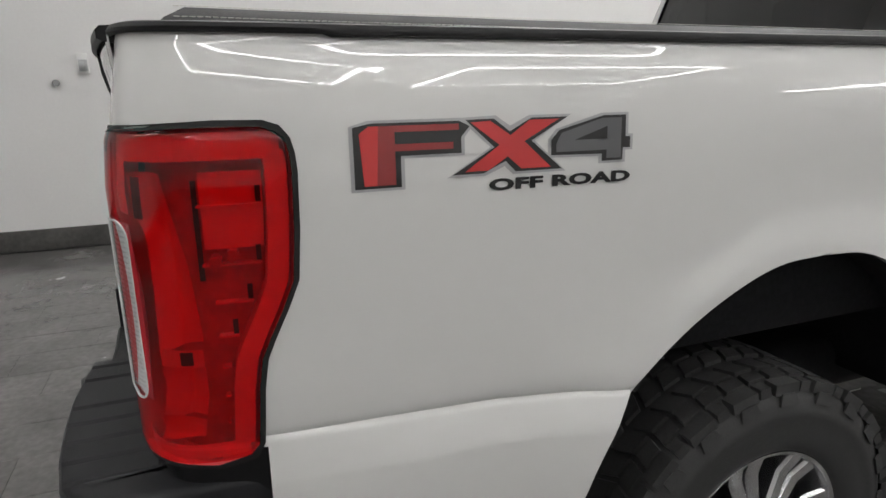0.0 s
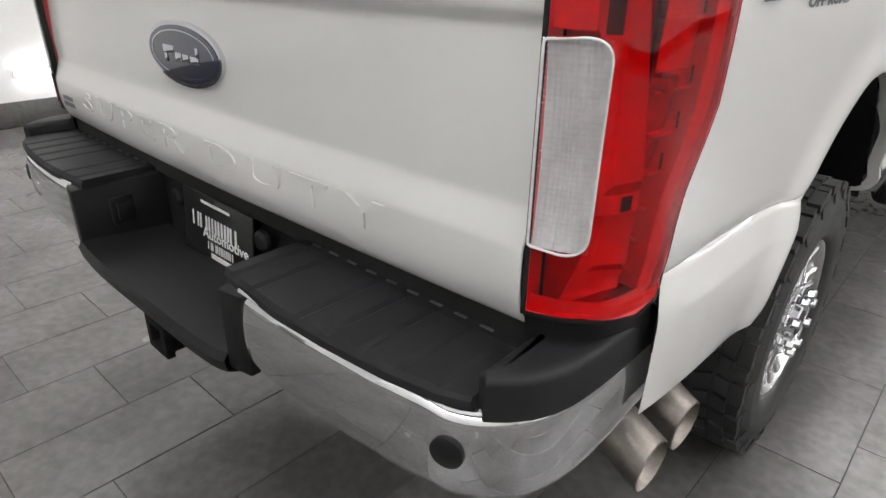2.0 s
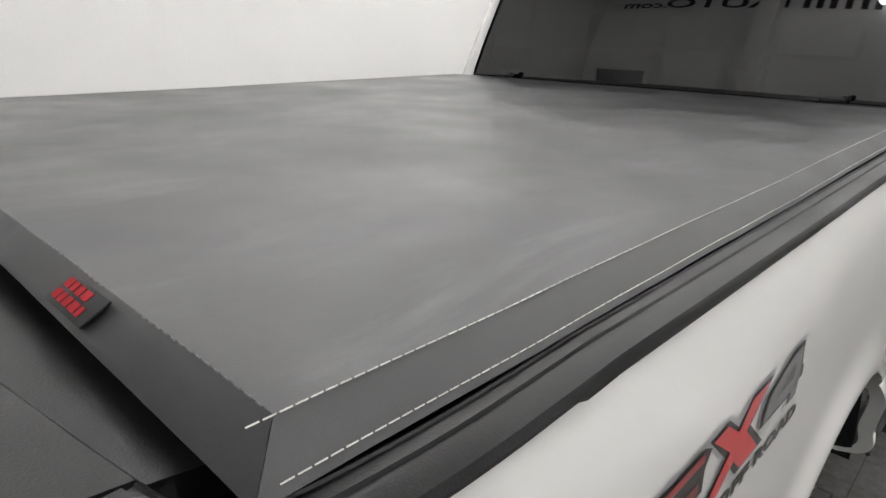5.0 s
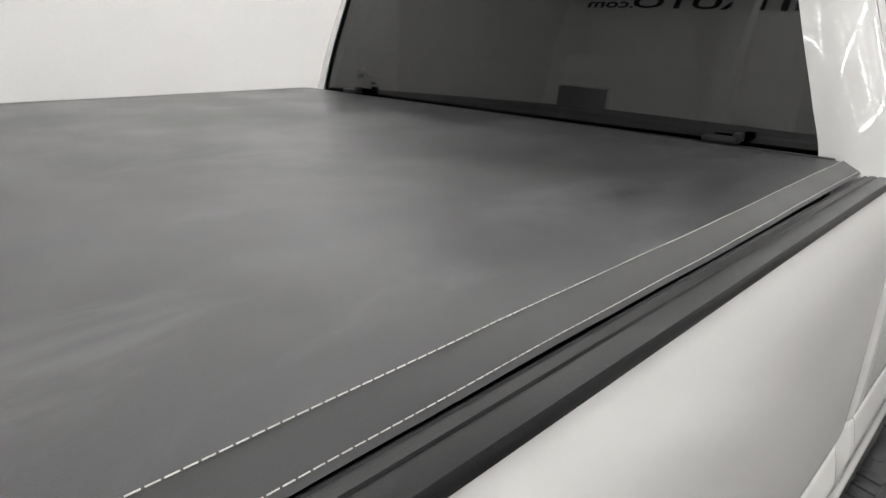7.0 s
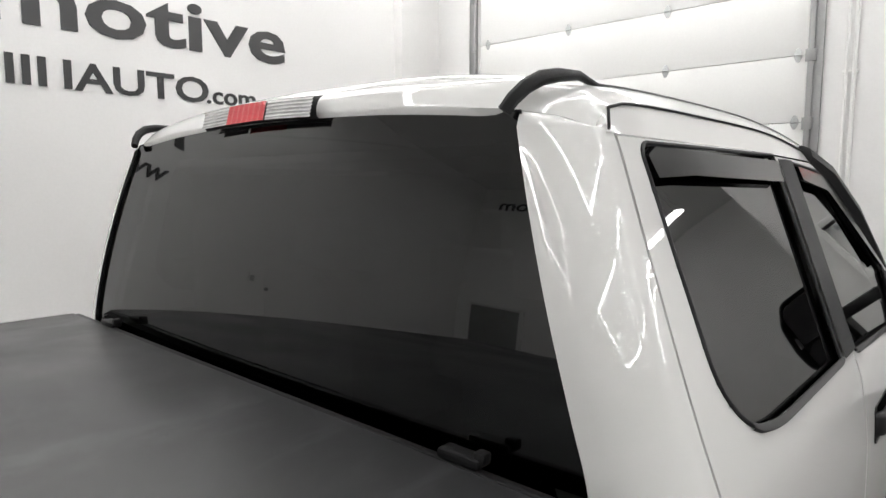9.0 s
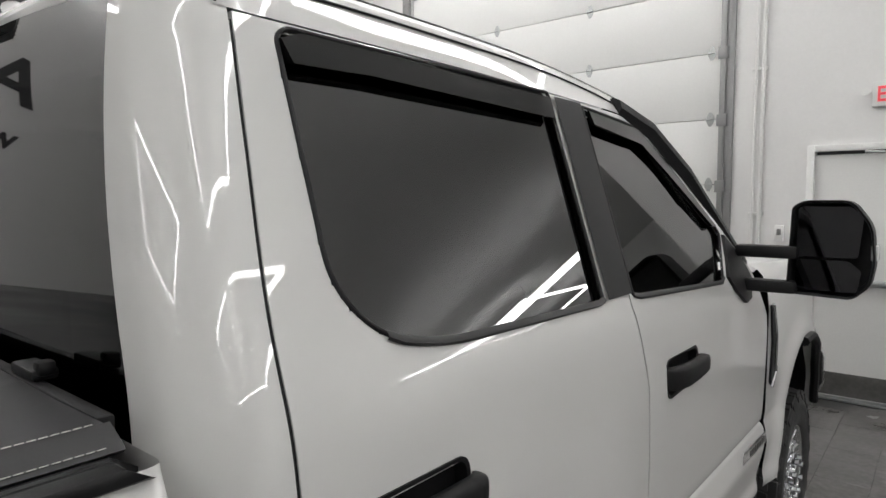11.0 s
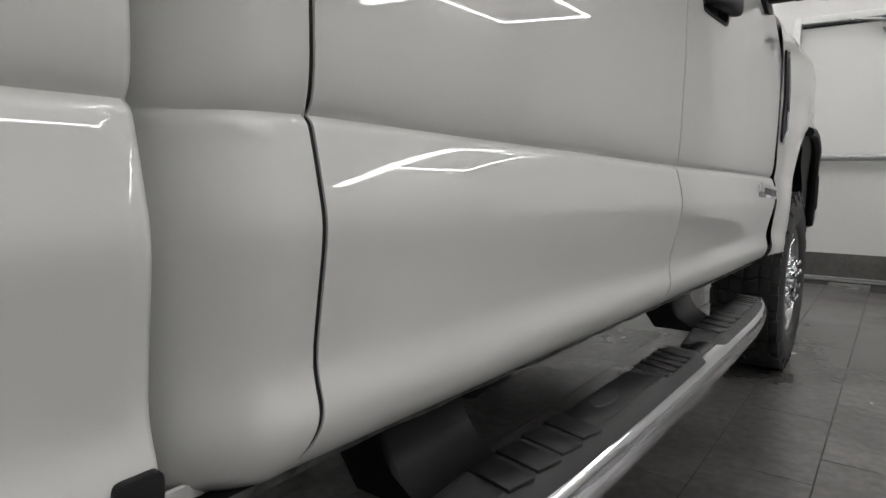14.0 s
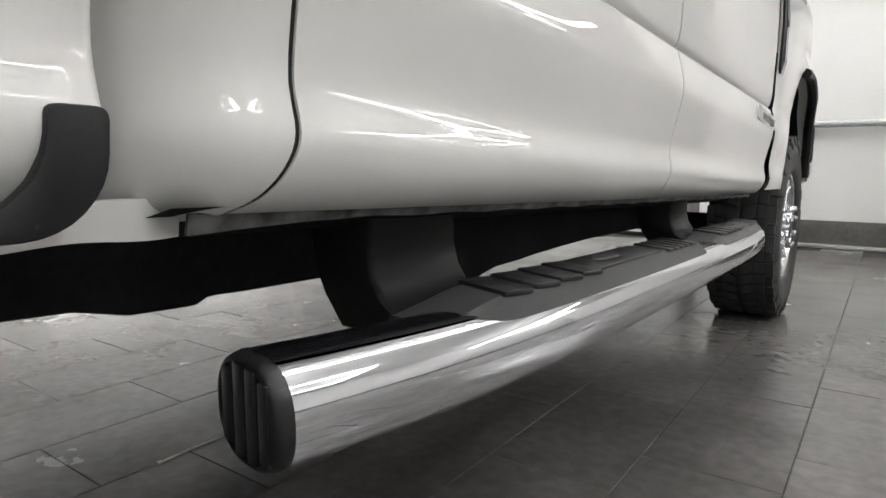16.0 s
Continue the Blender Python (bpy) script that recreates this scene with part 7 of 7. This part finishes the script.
# ---- garage door ----
door = thing("garage_door", "closed white sectional garage door with small hinges", "garage door", (0, 0, 0))
zs = [0.03 + 0.6145 * k for k in range(8)]
for z0, z1 in zip(zs, zs[1:]):
    bm = bmesh.new()
    box(bm, ((GX0 + GX1) / 2, ROOM_N + 0.04, (z0 + z1) / 2), (GX1 - GX0 - 0.01, 0.045, z1 - z0 - 0.005), 0.006)
    part("panel", bm, M_DOOR, door, "")
bm0 = bmesh.new()
prism(bm0, [(-0.035, 0, 0.02), (-0.012, 0, 0.065), (0.012, 0, 0.065), (0.035, 0, 0.02), (0.035, 0, -0.02), (0.012, 0, -0.065), (-0.012, 0, -0.065), (-0.035, 0, -0.02)], (0, -0.006, 0), 0.002)
tube(bm0, [(-0.03, -0.012, 0), (0.03, -0.012, 0)], 0.009, n=8)
hinge_me = bpy.data.meshes.new("hinge")
bm0.to_mesh(hinge_me)
bm0.free()
hinge_me.materials.append(M_GALV)
for z in zs[1:-1]:
    for x in (-3.94, -2.745, -1.556, -0.3):
        h = new("hinge", hinge_me)
        h.location = (x, ROOM_N + 0.016, z)
        h.parent = door
for sgn, x in ((-1, GX0 - 0.04), (1, GX1 + 0.04)):
    bm = bmesh.new()
    box(bm, (x, ROOM_N - 0.03, 2.2), (0.05, 0.06, 4.4), 0.004)
    box(bm, (x + sgn * 0.05, ROOM_N - 0.02, 2.2), (0.09, 0.035, 4.4), 0.004)
    for z in zs[1:]:
        box(bm, (x, ROOM_N - 0.05, z - 0.02), (0.09, 0.03, 0.11), 0.004)
    part("track", bm, M_GREYM, door, "grey steel door track")
bm = bmesh.new()
box(bm, ((GX0 + GX1) / 2, ROOM_N + 0.02, 0.018), (GX1 - GX0, 0.06, 0.035), 0.01)
part("bottom_seal", bm, M_PLASTIC, door, "black rubber bottom seal")

# ---- exit door ----
ex = thing("door_1", "white metal exit door with push bar, closed", "door", (0, 0, 0), kind="structure")
bm = bmesh.new()
box(bm, ((DX0 + DX1) / 2, ROOM_N + 0.05, 1.06), (DX1 - DX0 - 0.012, 0.045, 2.1), 0.002)
part("slab", bm, material("door_paint", (0.7, 0.7, 0.685), 0.45, grain=0.02), ex, "white painted steel slab")
bm = bmesh.new()
for c, s in (((DX0 - 0.02, ROOM_N - 0.006, 1.09), (0.055, 0.06, 2.2)), ((DX1 + 0.02, ROOM_N - 0.006, 1.09), (0.055, 0.06, 2.2)), (((DX0 + DX1) / 2, ROOM_N - 0.006, 2.165), (DX1 - DX0 - 0.016, 0.06, 0.055))):
    box(bm, c, s, 0.004)
part("door_frame", bm, M_DOOR, ex, "pale steel door frame")
bm = bmesh.new()
box(bm, (1.12, ROOM_N - 0.06, 1.03), (0.9, 0.05, 0.055), 0.012)
box(bm, (0.68, ROOM_N - 0.05, 1.03), (0.1, 0.1, 0.15), 0.014)
part("push_bar", bm, M_GALV, ex, "steel push bar")
bm = bmesh.new()
box(bm, (1.3, ROOM_N - 0.02, 2.07), (0.3, 0.06, 0.06), 0.008)
tube(bm, [(1.2, ROOM_N - 0.05, 2.1), (0.95, ROOM_N - 0.1, 2.12)], 0.012, n=6)
part("door_closer", bm, M_GALV, ex, "steel door closer")
part("kick_plate", box(bmesh.new(), ((DX0 + DX1) / 2, ROOM_N + 0.024, 0.13), (DX1 - DX0 - 0.03, 0.006, 0.2), 0.001), M_BASE, ex, "dark kick plate")
bm = bmesh.new()
box(bm, ((DX0 + DX1) / 2, ROOM_N - 0.02, 0.012), (DX1 - DX0, 0.09, 0.02), 0.003)
part("threshold", bm, M_GALV, ex, "metal threshold")
# exit sign with its emergency lamps
sign = thing("exit_sign", "white exit sign with red letters above the door", "exit sign", (1.13, ROOM_N, 2.58))
bm = box(bmesh.new(), (0, -0.03, 0), (0.31, 0.055, 0.2), 0.006)
part("housing", bm, M_DOOR, sign, "white plastic housing")
bm = text_bm("EXIT", 0.17, 0.002, Matrix(((1, 0, 0, -0.125), (0, 0, -1, -0.06), (0, 1, 0, -0.06), (0, 0, 0, 1))), stretch=0.78, fat=0.003)
pieces("letter", bm, M_EXITRED, sign, "red letter")
bm = bmesh.new()
for x in (-0.2,):
    tube(bm, [(x + 0.05, -0.03, 0.02), (x, -0.04, 0.02)], 0.01, n=6)
    lathe(bm, [(-0.09, 0.0), (-0.09, 0.03), (-0.04, 0.025), (-0.03, 0.0)], 14, "y", (x, 0.0, 0.02))
part("lamp_head", bm, M_DOOR, sign, "white emergency lamp head")
# thermostat boxes and pipes
for (x, z, w, h) in ((0.33, 1.43, 0.07, 0.14), (0.45, 1.2, 0.14, 0.1), (0.31, 1.22, 0.06, 0.06)):
    t = thing("wall_fitting", "small white control box on the wall", "control box", (x, ROOM_N, z), group="control boxes")
    part("body", box(bmesh.new(), (0, -0.018, 0), (w, 0.036, h), 0.006), M_DOOR, t)
    part("buttons", box(bmesh.new(), (0, -0.038, 0.01), (w * 0.5, 0.004, h * 0.4), 0.001), M_GREYM, t, "grey buttons")
pipe = thing("conduit", "thin white wall conduits beside the garage door", "conduit", (0, 0, 0))
for x, r_ in ((0.1, 0.012), (0.16, 0.016)):
    bm = tube(bmesh.new(), [(x, ROOM_N - 0.03, 1.2 if x < 0.12 else 0.3), (x, ROOM_N - 0.03, ROOM_H)], r_, n=8)
    for z in (1.6, 2.9, 4.2):
        box(bm, (x, ROOM_N - 0.015, z), (0.06, 0.03, 0.03), 0.004)
    part("pipe", bm, M_DOOR, pipe, "white painted pipe")

# ---- lettering on the walls ----
def wall_words(m, tag_label, headline=True, size=1.0):
    """Two lines of sign writing; the firm's own name becomes plain bars."""
    w = thing("wall_lettering", tag_label, "lettering", m.translation)
    rot = m.to_3x3().to_4x4() @ Matrix.Diagonal((size, size, 1, 1))
    if headline:
        big = text_bm("Automotive", 0.66, 0.006, rot @ Matrix.Translation((4.9, 0.5, 0)), align="RIGHT", stretch=1.5, spacing=1.02, fat=0.014)
        pieces("letter", big, M_LETTER, w, "black letter")
    pieces("small_letter", text_bm("www.", 0.34, 0.006, rot @ Matrix.Translation((0.0, 0, 0)), stretch=1.2, fat=0.006), M_LETTER, w, "black letter")
    pieces("small_letter", text_bm("AUTO", 0.335, 0.006, rot @ Matrix.Translation((2.77, 0, 0)), stretch=1.3, fat=0.006), M_LETTER, w, "black letter")
    pieces("small_letter", text_bm(".com", 0.25, 0.006, rot @ Matrix.Translation((3.95, 0, 0)), stretch=1.15, fat=0.004), M_LETTER, w, "black letter")
    bm = bmesh.new()
    for x, ww, n in ((1.0, 0.26, 2), (1.31, 0.27, 2), (1.63, 0.32, 3), (2.0, 0.32, 3), (2.37, 0.07, 1), (2.49, 0.25, 2)):
        for k in range(n):
            box(bm, (x + (ww - 0.06) * (k / (n - 1) if n > 1 else 0.5) + 0.03, 0.12, 0.006), (0.06, 0.24, 0.012))
    bmesh.ops.transform(bm, matrix=rot, verts=bm.verts)
    pieces("name_bar", bm, M_LETTER, w, "black bar")


wall_words(Matrix(((0, 0, 1, ROOM_W + 0.006), (1, 0, 0, 0.72), (0, 1, 0, 2.72), (0, 0, 0, 1))), "black sign lettering on the white wall")
wall_words(Matrix(((-1, 0, 0, 2.8), (0, 0, 1, ROOM_S + 0.008), (0, 1, 0, 4.62), (0, 0, 0, 1))), "black sign lettering on the far white wall", False, 1.6)
# door in the south wall, seen only in reflections
sd = thing("door_2", "grey door in the white wall, closed", "door", (-4.0, ROOM_S, 0), kind="structure")
part("slab", box(bmesh.new(), (0, 0.02, 1.03), (0.95, 0.04, 2.06), 0.003), M_GREYM, sd)
bm = bmesh.new()
for c, s in (((-0.51, 0.02, 1.05), (0.06, 0.07, 2.1)), ((0.51, 0.02, 1.05), (0.06, 0.07, 2.1)), ((0, 0.02, 2.11), (0.94, 0.07, 0.06))):
    box(bm, c, s, 0.004)
part("door_frame", bm, M_DOOR, sd, "pale door frame")

# ---- small things on the wall and floor ----
outlet = thing("wall_outlet", "white covered outlet box on the white wall", "outlet", (ROOM_W + 0.02, -0.8, 1.68))
part("cover", box(bmesh.new(), (0.012, 0, 0), (0.024, 0.09, 0.17), 0.006), M_DOOR, outlet, "white plastic cover")
part("flap", box(bmesh.new(), (0.027, 0, -0.02), (0.008, 0.07, 0.1), 0.003), M_GALV, outlet, "grey flap")
# a plain dark round knob, its use unknown
knob = thing("wall_fitting", "dark round knob on the white wall", "switch", (ROOM_W + 0.02, -1.035, 1.51))
part("cap", lathe(bmesh.new(), [(0.0, 0.03), (0.02, 0.03), (0.026, 0.022), (0.027, 0.0)], 20, "x", (0, 0, 0)), M_GREYM, knob, "dark round cap")
straw = thing("cable_tie", "pale plastic cable tie lying on the tiles", "cable tie", (0.03, 2.72, 0.003))
part("strap", tube(bmesh.new(), [(0.003, 0.0, 0.0), (0.001, 0.06, 0.001), (-0.002, 0.12, 0.0), (-0.001, 0.185, 0.0005)], 0.0025, n=6), M_THREAD, straw, "pale strap")
part("head", box(bmesh.new(), (0.003, -0.004, 0.0005), (0.008, 0.01, 0.006), 0.001), M_THREAD, straw, "small square head")

# ---- lights ----
# two places follow reflections in the paint; the others are added, unseen fill lamps
LAMP_PLACES = [(cx, cy, ROOM_H - 0.42) for cx, cy in ((-3.3, 1.5), (-3.3, 5.6), (0.4, 6.2), (1.1, -3.2), (2.5, 2.5), (6.4, 0.0), (6.4, 4.4), (8.6, 15.5))] + [(6.5, 11.3, 3.95)]
for cx, cy, cz in LAMP_PLACES:
    wide, half, wd = (1.3, 1.7, 0.075) if cz > 4 else (3.0, 0.12, 0.075)
    ring = thing("ceiling_light", "rectangular white led tube frame, placed from reflections and as added fill", "ceiling light", (cx, cy, cz), group="ceiling lights")
    for c, s in (((-wide, 0, 0), (wd, 2 * half, 0.035)), ((wide, 0, 0), (wd, 2 * half, 0.035)), ((0, -half, 0), (2 * wide - 0.002 - wd, wd, 0.035)), ((0, half, 0), (2 * wide - 0.002 - wd, wd, 0.035))):
        part("led_tube", box(bmesh.new(), c, s), M_LED, ring, "white glowing tube", smooth=False)
        part("tube_holder", box(bmesh.new(), (c[0], c[1], 0.03), (max(0.02, s[0] - 0.05), max(0.02, s[1] - 0.05), 0.024), 0.003), M_DOOR, ring, "white tube holder", smooth=False)
    bm = bmesh.new()
    for x in (-wide, wide):
        for y in (-half * 0.85, half * 0.85):
            tube(bm, [(x, y, 0.04), (x, y, ROOM_H - cz - 0.002)], 0.006, n=6)
    part("hangers", bm, M_GALV, ring, "thin hangers")
for yy in (2.0, 5.6):
    floor_led = thing("wall_light", "long white led tube low on the wall", "wall light", (ROOM_W + 0.05, yy, 0.42), group="low wall lights")
    part("led_tube", box(bmesh.new(), (0, 0, 0), (0.035, 2.4, 0.035)), M_LEDLOW, floor_led, "white glowing tube", smooth=False)
    part("tube_holder", box(bmesh.new(), (-0.032, 0, 0), (0.024, 2.44, 0.05), 0.003), M_DOOR, floor_led, "white tube holder", smooth=False)

# ---- floor tiles near the truck, one by one ----
for x, y, dz in near_tiles:
    t = new("tile", tile_me)
    t.location = (x, y, dz)
    t.parent = floor
